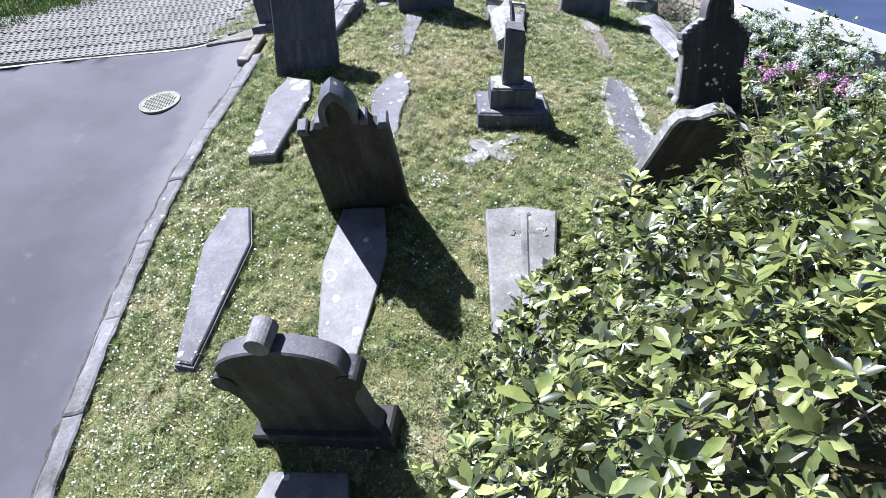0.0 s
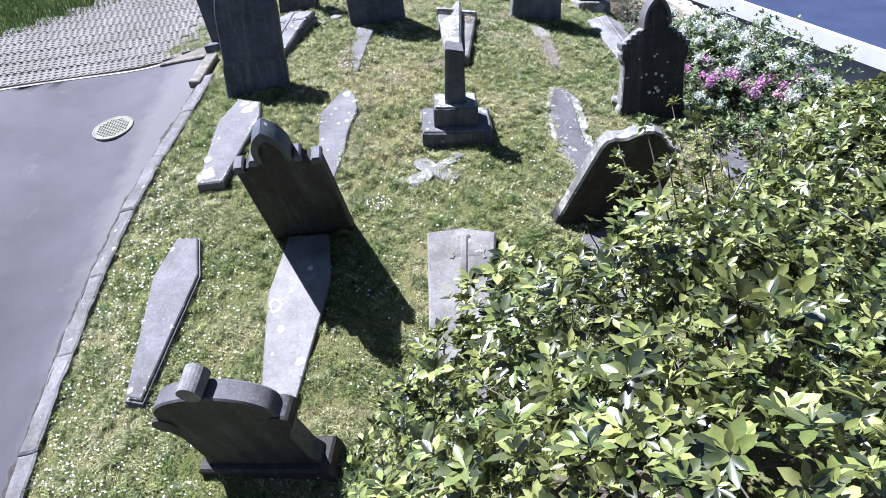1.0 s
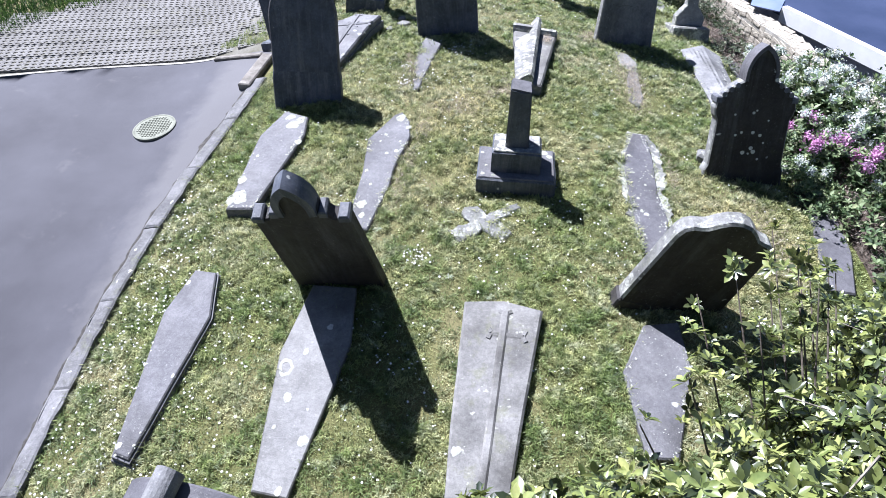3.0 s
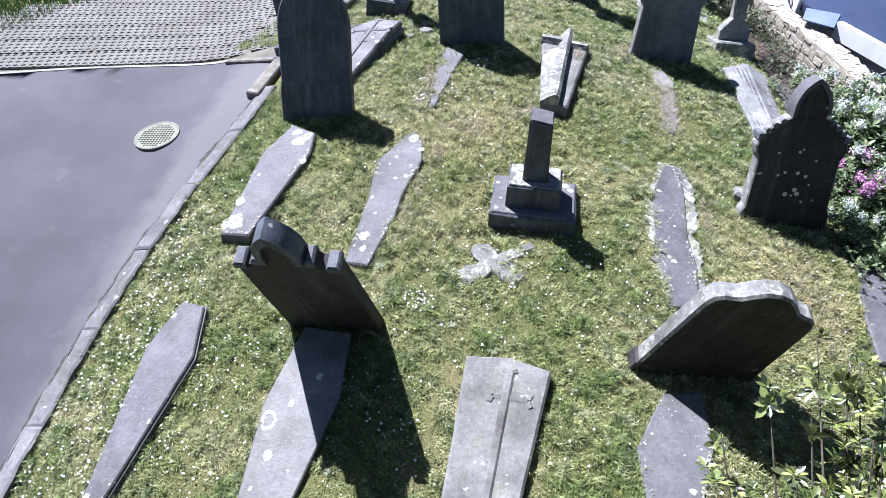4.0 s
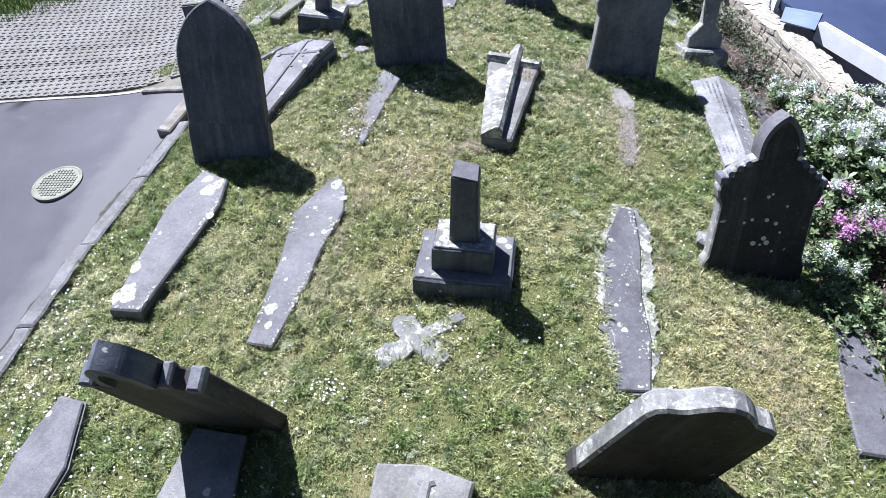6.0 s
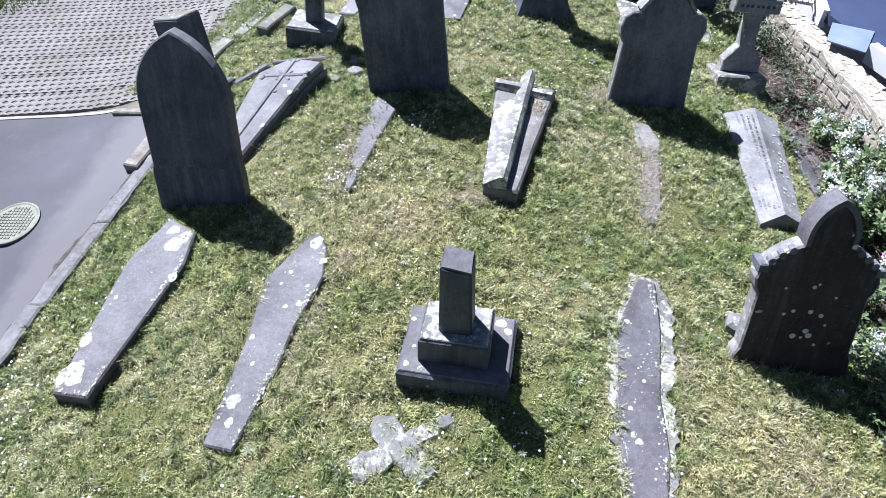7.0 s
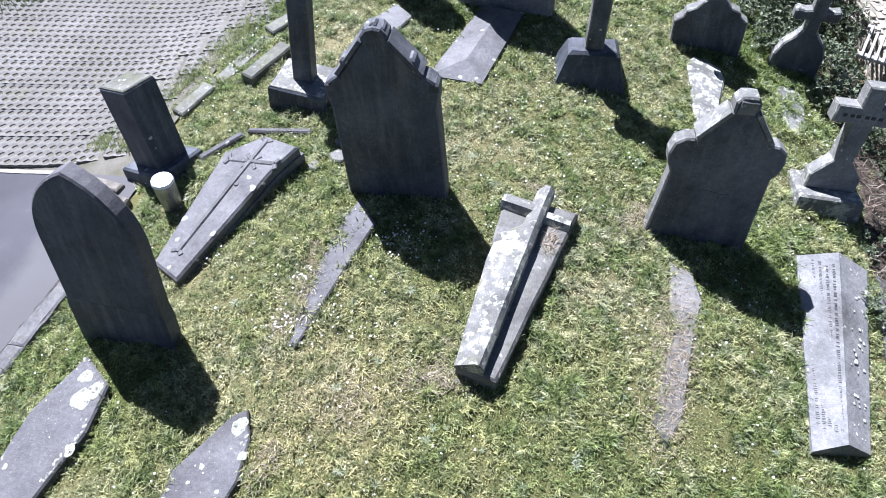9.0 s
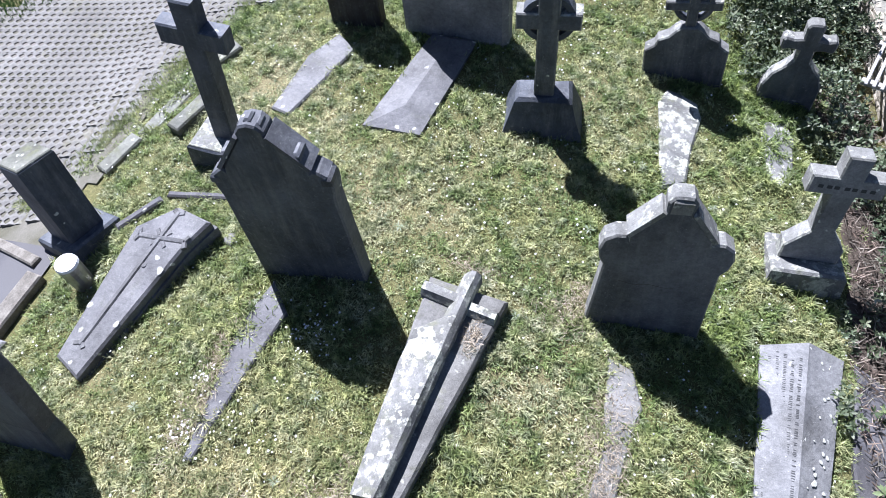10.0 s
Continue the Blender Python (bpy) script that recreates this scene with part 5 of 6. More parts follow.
for x, y, z in ((2.19, 4.25, 1.9), (2.30, 4.14, 1.9), (2.38, 4.18, 1.85), (2.22, 3.94, 1.95), (2.0, 3.70, 2.0), (1.64, 3.58, 1.98), (2.36, 3.9, 1.95), (1.83, 3.74, 2.05),
                (2.15, 3.55, 2.1), (2.5, 4.05, 1.8), (2.75, 4.0, 1.9), (1.85, 3.35, 2.05), (2.4, 3.4, 2.1), (1.5, 3.05, 2.0), (1.3, 2.85, 1.9), (2.9, 4.1, 1.7), (3.1, 4.3, 1.6), (2.7, 3.7, 2.0), (2.95, 3.8, 2.0)):
    tip = np.array([x, y, z])
    root = np.array([2.2 + 0.4 * (x - 2.2), 2.6, 0.75])
    bend = root * 0.45 + tip * 0.55 + np.array([0, 0, 0.12])
    bm = bmesh.new()
    cyl(bm, root - o, bend - o, 0.009, 0.006, 6)
    cyl(bm, bend - o, tip - o, 0.006, 0.003, 6)
    part("branch", bm, M_BARK, shrub)
    for k in range(15):
        u = rng.random() ** 1.3 * 1.4
        SP.append(tip + (bend - tip) * u * 1.1 + rng.normal(size=3) * (0.03 + 0.07 * u))
        SN_.append(np.array([0, 0.3, 0.8]) + rng.normal(size=3) * 0.4)
V, F = scatter(kinds, np.array(SP) - o, np.array(SN_), rng.uniform(0.65, 1.1, len(SP)), rng)
blobs("sprig_leaves", V, F, M_LEAF, shrub, "", True)["kind"] = "stuff"
for k in range(26):
    bm = bmesh.new()
    q = P[rng.integers(len(P))]
    root = np.array([1.2 + 1.6 * rng.random(), 1.2 + 2.4 * rng.random(), 0])
    root[2] = gz(root[0], root[1]) - 0.05
    a, b = root - o, root + (q - root) * 0.93 - o
    m1 = a * 0.6 + b * 0.4 + np.array([0, 0, 0.02])
    m2 = a * 0.25 + b * 0.75 + np.array([0, 0, 0.0])
    for p0, p1, r0, r1 in ((a, m1, 0.03, 0.02), (m1, m2, 0.02, 0.012), (m2, b, 0.012, 0.005)):
        cyl(bm, p0, p1, r0, r1, 6)
    part("branch", bm, M_BARK, shrub)

# bare twigs showing through the gaps
bm = bmesh.new()
for k in range(420):
    i = rng.integers(len(P))
    q, nn = P[i], N[i] / np.linalg.norm(N[i])
    side = rng.normal(size=3) * 0.5
    tail = q - nn * rng.uniform(0.03, 0.4) + side * 0.4
    cyl(bm, tail - o, q - nn * 0.02 - o, rng.uniform(0.0025, 0.005), 0.0015, 5)
part("twig", bm, M_PALETWIG, shrub, "grey-brown bare twigs")["kind"] = "stuff"


# ---- lawn ----
def inside(poly, X, Y):
    r = np.zeros(X.shape, bool)
    for (xa, ya), (xb, yb) in zip(poly, poly[1:] + poly[:1]):
        if ya == yb:
            continue
        c = ((ya > Y) != (yb > Y)) & (X < (xb - xa) * (Y - ya) / (yb - ya) + xa)
        r ^= c
    return r


def lawn_edge(y):
    return np.where(y < 10.05, np.interp(y, [k[1] for k in KERB], [k[0] for k in KERB]) + 0.13, np.where(y < 11.0, -2.45, np.interp(y, [11.0, 13.6, 16.0], [-3.0, -2.25, -1.6])))


def smooth_noise(X, Y, s, seed):
    """Cheap value noise on arrays, between 0 and 1."""
    r = np.random.default_rng(seed).random((64, 64))
    u, v = X * s + 31.3, Y * s + 17.7
    i, j = np.floor(u).astype(int), np.floor(v).astype(int)
    fu, fv = u - i, v - j
    fu, fv = fu * fu * (3 - 2 * fu), fv * fv * (3 - 2 * fv)
    g = lambda a, b: r[a % 64, b % 64]
    return (g(i, j) * (1 - fu) + g(i + 1, j) * fu) * (1 - fv) + (g(i, j + 1) * (1 - fu) + g(i + 1, j + 1) * fu) * fv


KEEP_OFF = [(inset(ccw(p), 0.03), low) for p, low in SLABS + [(F_MARGIN, True)]] + [(p, False) for p in ([(3.29, 11.03), (3.83, 11.13), (3.77, 9.48), (3.42, 9.36)], [(-0.23, 12.05), (0.25, 12.05), (0.37, 13.17), (-0.07, 13.19)], [(0.53, 7.08), (1.30, 7.08), (1.30, 7.68), (0.53, 7.68)])]
g = np.random.default_rng(11)
n = 1750000
X, Y = g.uniform(-3.1, 4.9, n), g.uniform(1.2, 16.0, n)
ok = (X > lawn_edge(Y)) & (X < 4.05 + 0.25 * g.random(n))
ok &= ~((Y > 12.6) & (X > 3.75)) & ~((X > 3.99) & (Y > 9.0))
for p, low in KEEP_OFF:
    ok &= ~inside(p, X, Y) | (low & (g.random(n) < 1.6 * np.maximum(smooth_noise(X, Y, 7.0, 40) - 0.3, 0)))
patch = smooth_noise(X, Y, 1.1, 1)
fine = smooth_noise(X, Y, 6.0, 2)
clump = smooth_noise(X, Y, 16.0, 3)
ok &= g.random(n) < 0.06 + 0.40 * fine + 1.0 * clump ** 2
ok &= g.random(n) < np.where(Y < 3.0, 0.5, np.where(Y > 14.2, 0.5, 1.0))
ok &= ~((Y < 3.6) & (X > 0.9 + 0.3 * (Y - 2.0)))
X, Y, patch, fine, clump = X[ok], Y[ok], patch[ok], fine[ok], clump[ok]
n = len(X)
L = g.uniform(0.03, 0.07, n) * (0.35 + 0.55 * fine + 1.1 * clump ** 2) * (0.7 + 0.6 * patch)
a = g.uniform(0, 6.2832, n) + 0.8 * smooth_noise(X, Y, 4.0, 9)
tilt = g.uniform(0.2, 1.0, n)
w = g.uniform(0.0020, 0.0044, n) * (1 + 0.03 * (Y - 5))
Zb = gz_all(X, Y) + 0.012 * np.sin(X * 5.1 + 1.3 * np.sin(Y * 3.3)) * np.sin(Y * 4.3 + X) * (X > -2.8)


def blades(X, Y, Z, a, tilt, L, w):
    """Bent blades of grass as arrays of vertices and triangles."""
    n = len(X)
    d0 = np.stack([np.cos(a) * np.sin(tilt), np.sin(a) * np.sin(tilt), np.cos(tilt)], -1)
    t2 = np.minimum(tilt + 0.75, 1.75)
    d1 = np.stack([np.cos(a) * np.sin(t2), np.sin(a) * np.sin(t2), np.cos(t2)], -1)
    s_ = np.stack([-np.sin(a), np.cos(a), np.zeros(n)], -1) * w[:, None]
    root = np.stack([X, Y, Z - 0.004], -1)
    mid = root + d0 * (L * 0.55)[:, None]
    V = np.stack([root, mid - s_, mid + s_, mid + d1 * (L * 0.5)[:, None]], 1).reshape(-1, 3)
    b = (np.arange(n) * 4)[:, None, None]
    F = (b + np.array([[0, 2, 1], [1, 2, 3]])[None]).reshape(-1, 3)
    return V, F


V, F = blades(X, Y, Zb, a, tilt, L, w)
lawn = blobs("lawn_grass", V, F, M_GRASS)
tagged(lawn, "short rough grass, green with dry straw patches", "grass", kind="stuff")

# blades hanging over the edges of slabs and kerb
EX, EY, EA = [], [], []
lines = [(ccw(p), True) for p, low in SLABS] + [([(k[0] + 0.13, k[1]) for k in KERB if k[1] > 1.0], False)]
for p, closed in lines:
    for (xa, ya), (xb, yb) in zip(p, p[1:] + (p[:1] if closed else [])):
        ln = math.hypot(xb - xa, yb - ya)
        if ln < 0.02:
            continue
        k = int(110 * ln)
        u = g.random(k)
        face = math.atan2(yb - ya, xb - xa) + 1.5708
        EX.append(xa + (xb - xa) * u + g.normal(0, 0.012, k) - 0.012 * math.cos(face))
        EY.append(ya + (yb - ya) * u + g.normal(0, 0.012, k) - 0.012 * math.sin(face))
        EA.append(face + g.normal(0, 0.7, k))
EX, EY, EA = np.concatenate(EX), np.concatenate(EY), np.concatenate(EA)
k = smooth_noise(EX, EY, 5.0, 71) > 0.35
EX, EY, EA = EX[k], EY[k], EA[k]
n = len(EX)
V, F = blades(EX, EY, gz_all(EX, EY), EA, g.uniform(0.1, 0.7, n), g.uniform(0.04, 0.11, n) * (0.4 + smooth_noise(EX, EY, 6.0, 72)), g.uniform(0.0016, 0.0032, n))
tagged(blobs("edge_grass", V, F, M_GRASS), "grass hanging over the edges of slabs and kerb", "grass", kind="stuff")

# daisies
n = 18000
X, Y = g.uniform(-2.9, 3.9, n), g.uniform(2.2, 14.5, n)
dens = smooth_noise(X, Y, 1.3, 5) ** 2 * (0.28 + 2.1 * np.clip((-0.6 - X) / 2, 0, 1) * np.clip((8.5 - Y) / 4, 0, 1)) + 0.05
clump = smooth_noise(X, Y, 5.0, 8)
ok = (g.random(n) < dens * (0.4 + 1.2 * clump)) & (X > lawn_edge(Y) + 0.05)
for p, low in KEEP_OFF:
    ok &= ~inside(p, X, Y)
cl_ = [(0.06, 10.05, 0.12, 26), (0.28, 10.06, 0.1, 16), (-0.24, 9.23, 0.12, 30), (0.14, 9.17, 0.06, 12), (-0.25, 5.25, 0.14, 18), (0.05, 4.95, 0.15, 22), (0.0, 6.1, 0.07, 40), (-0.2, 10.2, 0.1, 14), (-0.46, 9.05, 0.07, 40), (-0.48, 9.5, 0.05, 30), (0.1, 10.0, 0.08, 24)]
X = np.concatenate([X[ok]] + [g.normal(x, r, k) for x, y, r, k in cl_])
Y = np.concatenate([Y[ok]] + [g.normal(y, r, k) for x, y, r, k in cl_])
n = len(X)
ang = np.arange(6) * 1.0472
R = g.uniform(0.004, 0.0105, n) * np.where(Y < 8, 1.1, 0.95)
Zd = gz_all(X, Y) + g.uniform(0.025, 0.05, n)
tx, ty = g.normal(0, 0.3, n), g.normal(0, 0.3, n)
V = np.stack([np.stack([X + R * math.cos(q), Y + R * math.sin(q), Zd + R * (math.cos(q) * tx + math.sin(q) * ty)], -1) for q in ang], 1).reshape(-1, 3)
daisies = blobs("daisies", V, np.arange(6 * n).reshape(-1, 6), M_DAISY)
tagged(daisies, "tiny white daisies scattered through the lawn", "flowers", kind="stuff")

# flat rosettes of pale weeds in the sward
n = 70
X, Y = np.concatenate([g.uniform(-1.2, 3.6, n), g.normal(0.9, 0.7, 25)]), np.concatenate([g.uniform(4.5, 13.0, n), g.normal(8.6, 0.6, 25)])
ok = np.ones(len(X), bool)
for p, low in KEEP_OFF:
    ok &= ~inside(p, X, Y)
X, Y = np.repeat(X[ok], 9), np.repeat(Y[ok], 9)
n = len(X)
R = np.repeat(g.uniform(0.025, 0.06, n // 9), 9) * g.uniform(0.7, 1.1, n)
a = np.tile(np.arange(9) * 0.698, n // 9) + np.repeat(g.uniform(0, 6.28, n // 9), 9) + g.normal(0, 0.12, n)
V, F = blades(X, Y, gz_all(X, Y) + 0.024, a, g.uniform(0.95, 1.25, n), R, R * 0.10)
tagged(blobs("lawn_weeds", V, F, M_WEED), "pale flat weed rosettes scattered in the turf", "weeds", kind="stuff")

# dry thatch lying on the turf
PX, PY = [], []
for x, y, rx_, ry_ in ((2.32, 9.7, 0.16, 0.6), (2.42, 9.9, 0.10, 0.5), (2.40, 9.5, 0.10, 0.5), (2.44, 9.7, 0.10, 0.6), (2.36, 9.3, 0.10, 0.3), (2.3, 10.1, 0.10, 0.3), (-0.46, 9.6, 0.04, 0.5), (-0.42, 9.3, 0.05, 0.3), (0.2, 8.6, 0.25, 0.22), (1.85, 10.8, 0.2, 0.15), (0.6, 8.95, 0.2, 0.15), (3.3, 7.0, 0.3, 0.3), (3.5, 6.4, 0.2, 0.4), (2.6, 7.6, 0.07, 0.5), (0.78, 9.15, 0.1, 0.2), (1.08, 10.95, 0.2, 0.06), (-0.24, 7.55, 0.09, 0.3), (-0.27, 7.1, 0.10, 0.3), (-0.15, 8.1, 0.08, 0.15), (0.85, 9.0, 0.12, 0.08), (1.95, 11.0, 0.12, 0.12), (-0.5, 9.2, 0.07, 0.3), (-0.52, 9.8, 0.05, 0.3)):
    k = int(4500 * rx_ * ry_) + 160
    PX.append(x + g.normal(0, rx_ * 0.6, k))
    PY.append(y + g.normal(0, ry_ * 0.6, k))
moss_n = 260
PX.append(g.normal(1.285, 0.03, moss_n))
PY.append(g.normal(10.33, 0.07, moss_n))
X, Y = np.concatenate(PX), np.concatenate(PY)
n = len(X)
a, tilt, L = g.uniform(0, 6.2832, n), g.uniform(0.9, 1.5, n), g.uniform(0.025, 0.075, n)
w = g.uniform(0.0012, 0.0026, n)
d = np.stack([np.cos(a) * np.sin(tilt), np.sin(a) * np.sin(tilt), np.cos(tilt)], -1)
s_ = np.stack([-np.sin(a), np.cos(a), np.zeros(n)], -1) * w[:, None]
root = np.stack([X, Y, gz_all(X, Y) + g.uniform(0.01, 0.045, n) + np.where(np.arange(n) >= n - moss_n, 0.11, 0.0)], -1)
V = np.stack([root - s_, root + s_, root + d * L[:, None]], 1).reshape(-1, 3)
tagged(blobs("dry_thatch", V, np.arange(3 * n).reshape(-1, 3), M_STRAW), "bleached dry grass lying in patches on the turf", "dry grass", kind="stuff")

# longer tufts at the feet of the stones
feet = [(-1.64, 8.70, 0.45), (-0.65, 5.62, 0.42), (2.3, 5.66, 0.45), (-0.12, 10.6, 0.45), (2.44, 10.85, 0.45), (3.38, 7.7, 0.45), (0.94, 7.22, 0.4), (1.18, 12.45, 0.4), (3.5, 11.65, 0.3), (-0.66, 13.35, 0.4), (0.16, 13.2, 0.5), (2.23, 13.5, 0.4), (3.17, 13.6, 0.3), (1.9, 10.95, 0.18), (-1.1, 10.3, 0.1)]
PX, PY = [], []
for x, y, r in feet:
    k = int(420 * r)
    PX.append(x + g.uniform(-r, r, k))
    PY.append(y + g.normal(0, 0.07, k))
X, Y = np.concatenate(PX), np.concatenate(PY)
n = len(X)
a, tilt, L = g.uniform(0, 6.2832, n), g.uniform(0.1, 0.8, n), g.uniform(0.05, 0.14, n)
w = g.uniform(0.003, 0.005, n)
d = np.stack([np.cos(a) * np.sin(tilt), np.sin(a) * np.sin(tilt), np.cos(tilt)], -1)
s_ = np.stack([-np.sin(a), np.cos(a), np.zeros(n)], -1) * w[:, None]
root = np.stack([X, Y, gz_all(X, Y) - 0.01], -1)
V = np.stack([root - s_, root + s_, root + d * L[:, None]], 1).reshape(-1, 3)
tagged(blobs("grass_tufts", V, np.arange(3 * n).reshape(-1, 3), M_GRASS), "longer grass left uncut round the stones", "grass", kind="stuff")

# ---- lane edging ----
edging = thing("kerb", -2.95, 4.0, "narrow worn concrete edging between lane and grass", "kerb", kind="structure")
ox, oy, oz = edging.location
y = -1.6
k = 0
while y < 9.0:
    y2 = y + 0.91
    xa, xb = kerb_x(y), kerb_x(y2)
    bm = bmesh.new()
    lo = [(xa - 0.055, y + 0.0015), (xa + 0.12, y + 0.0015), (xb + 0.12, y2 - 0.0015), (xb - 0.055, y2 - 0.0015)]
    lo = dense(ccw(lo), 0.06)
    j = 0.006 * math.sin(k * 2.3)
    A = ring(bm, [(px - ox, py - oy, gz(px, py) - 0.1 - oz) for px, py in lo])
    B = ring(bm, [(px - ox, py - oy, gz(px, py) + 0.050 + j - oz) for px, py in lo])
    C = ring(bm, [(px - ox, py - oy, gz(px, py) + 0.062 + j - oz) for px, py in inset(lo, 0.02)])
    bridge(bm, A, B)
    bridge(bm, B, C)
    bm.faces.new(C)
    worn(bm, 0.018, 6, 0)
    part("edging_block", bm, M_KERB, edging)
    y, k = y2, k + 1
# dirt gathered in the joint between lane and edging
bm = bmesh.new()
prev = None
for y in np.arange(-1.5, 9.9, 0.03):
    x = kerb_x(y) - 0.055
    wd = 0.035 + 0.09 * max(0.0, noise.noise((y * 2.3, 4, 0)) + 0.5 * noise.noise((y * 11, 7, 0)) + 0.15)
    row = ring(bm, [(px - ox, y - oy, lane_z(px, y) + dz - oz) for px, dz in ((x + 0.012, 0.016), (x - wd * 0.4, 0.013), (x - wd, -0.004))])
    if prev:
        for q in range(2):
            bm.faces.new((prev[q], prev[q + 1], row[q + 1], row[q]))
    prev = row
part("joint_dirt", bm, M_GRIT, edging, "dark dirt in the joint", True)
bm = bmesh.new()
prev = None
for x in np.linspace(-12, -3.36, 90):
    e = 0.006 * noise.noise((x * 5, 2, 1))
    row = ring(bm, [(x, lane_end(x) + d, lane_z(x, lane_end(x) + d) + dz) for d, dz in ((-0.012 + e, -0.004), (-0.008 + e, 0.008), (0.035, 0.010), (0.040, -0.02))])
    if prev:
        for q in range(3):
            bm.faces.new((prev[q], prev[q + 1], row[q + 1], row[q]))
    prev = row
tagged(part("trim", bm, M_MORTAR), "thin pale concrete strip ending the tarmac", "trim", kind="structure")

# ---- concrete grid paving ----
paving = thing("pavement", -4.6, 11.6, "pale concrete grass-grid paving blocks with earth-filled holes", "pavement", kind="structure")
ox, oy, oz = paving.location
bm = bmesh.new()
NX, NY, CW, CH = 3, 4, 0.098, 0.098
for i in range(NX):
    for j in range(NY):
        x0, y0 = i * CW, j * CH
        cxx, cyy = x0 + CW / 2, y0 + CH / 2
        o8 = [(x0, y0), (cxx, y0), (x0 + CW, y0), (x0 + CW, cyy), (x0 + CW, y0 + CH), (cxx, y0 + CH), (x0, y0 + CH), (x0, cyy)]
        rise = [0.010, 0.0, 0.010, 0.0, 0.010, 0.0, 0.010, 0.0]
        i8 = [(cxx + (0.038 if q % 2 else 0.031) * math.cos(radians(225 + 45 * q)), cyy + (0.036 if q % 2 else 0.029) * math.sin(radians(225 + 45 * q))) for q in range(8)]
        A = ring(bm, [(px, py, 0.03 + r) for (px, py), r in zip(o8, rise)])
        B = ring(bm, [(px, py, 0.03) for px, py in i8])
        C = ring(bm, [(px, py, 0.021) for px, py in i8])
        bm.faces.new(C).material_index = 1
        bridge(bm, A, B)
        bridge(bm, B, C)
side = ring(bm, [(0, 0, -0.05), (NX * CW, 0, -0.05), (NX * CW, NY * CH, -0.05), (0, NY * CH, -0.05)])
sidet = ring(bm, [(0, 0, 0.03), (NX * CW, 0, 0.03), (NX * CW, NY * CH, 0.03), (0, NY * CH, 0.03)])
bridge(bm, side, sidet)
me_block = bpy.data.meshes.new("paving_block")
bmesh.ops.recalc_face_normals(bm, faces=bm.faces)
bm.to_mesh(me_block)
bm.free()
s = Shader("grid_concrete", 0.9, 0.2).world_co()
c = s.ramped(s.noise(1.1, 5, 0.65), [(0.3, (0.138, 0.132, 0.119)), (0.55, (0.182, 0.175, 0.16)), (0.75, (0.225, 0.217, 0.20))])
c = s.mix(0.5, c, s.ramped(s.noise(60, 4, 0.7), [(0.3, (0.6, 0.6, 0.6)), (0.7, (1.25, 1.25, 1.25))]), "MULTIPLY")
c = s.mix(s.ramped(s.noise(2.3, 5, 0.7), [(0.58, K), (0.75, (0.6, 0.6, 0.6))]), c, (0.17, 0.16, 0.08))
s.colour(c).bump(s.noise(90, 3), 0.4, 0.004)
me_block.materials.append(s.m)
s = Shader("gravel_fill", 0.95, 0.15).world_co()
c = s.ramped(s.noise(1.4, 5, 0.7), [(0.35, (0.105, 0.10, 0.07)), (0.5, (0.15, 0.142, 0.115)), (0.7, (0.20, 0.188, 0.16))])
s.colour(s.mix(0.6, c, s.ramped(s.noise(150, 3, 0.8), [(0.3, (0.5, 0.5, 0.5)), (0.7, (1.4, 1.4, 1.4))]), "MULTIPLY")).bump(s.noise(120, 3), 0.7, 0.01)
M_GRAVEL = s.m
me_block.materials.append(M_GRAVEL)
RA = math.atan(0.27)
ca, sa = math.cos(RA), math.sin(RA)
for i in range(-22, 14):
    for j in range(-1, 16):
        u, v = i * (NX * CW + 0.002) + (0.147 if j % 2 else 0.0), j * (NY * CH + 0.002)
        x, y = -3.36 + u * ca - v * sa, 10.33 + u * sa + v * ca
        if y < lane_end(x) + 0.01 or y + 0.294 * sa < lane_end(x + 0.294 * ca) + 0.01:
            continue
        if x + 0.28 > -2.68 + 0.34 * max(y - 11.2, -0.1) or x < -9 or x < -7.2 + 0.7 * (y - 10.6):
            continue
        ob = link("paving_block", me_block, paving)
        z = lane_z(x, y)
        rise_u, rise_v = (lane_z(x + 0.294 * ca, y + 0.294 * sa) - z) / 0.294, (lane_z(x - 0.39 * sa, y + 0.39 * ca) - z) / 0.39
        ob.matrix_local = Matrix(((ca, -sa, 0, x - ox), (sa, ca, 0, y - oy), (rise_u, rise_v, 1, z - 0.010 - oz), (0, 0, 0, 1)))

bed_ = [(-3.55, 9.95), (-2.50, 9.95), (-2.55, 10.5), (-2.60, 11.2), (-2.50, 12.2), (-2.35, 13.4), (-2.2, 14.2), (-3.0, 15.2), (-4.2, 14.4), (-5.6, 12.6), (-7.4, 10.9), (-8.0, 9.3), (-8.0, 9.06)]
ax, ay = np.arange(-8.1, -2.1, 0.12), np.arange(9.0, 15.3, 0.12)
X, Y = np.meshgrid(ax, ay)
idx = np.arange(X.size).reshape(X.shape)
quads = np.stack([idx[:-1, :-1], idx[:-1, 1:], idx[1:, 1:], idx[1:, :-1]], -1).reshape(-1, 4)
mid_x, mid_y = X.ravel()[quads].mean(1), Y.ravel()[quads].mean(1)
keep = inside(bed_, mid_x + 0.1 * smooth_noise(mid_x, mid_y, 3.0, 81), mid_y) & (mid_y > np.minimum(lane_end(mid_x) - 0.12, 9.98))
gravel = blobs("ground_gravel", np.stack([X, Y, gz_all(X, Y) + 0.014], -1).reshape(-1, 3), quads[keep], M_GRAVEL, smooth=True)
tagged(gravel, "grey gravel and soil filling the grid paving", "gravel", kind="structure")

# ---- flower bed ----
bm = bmesh.new()
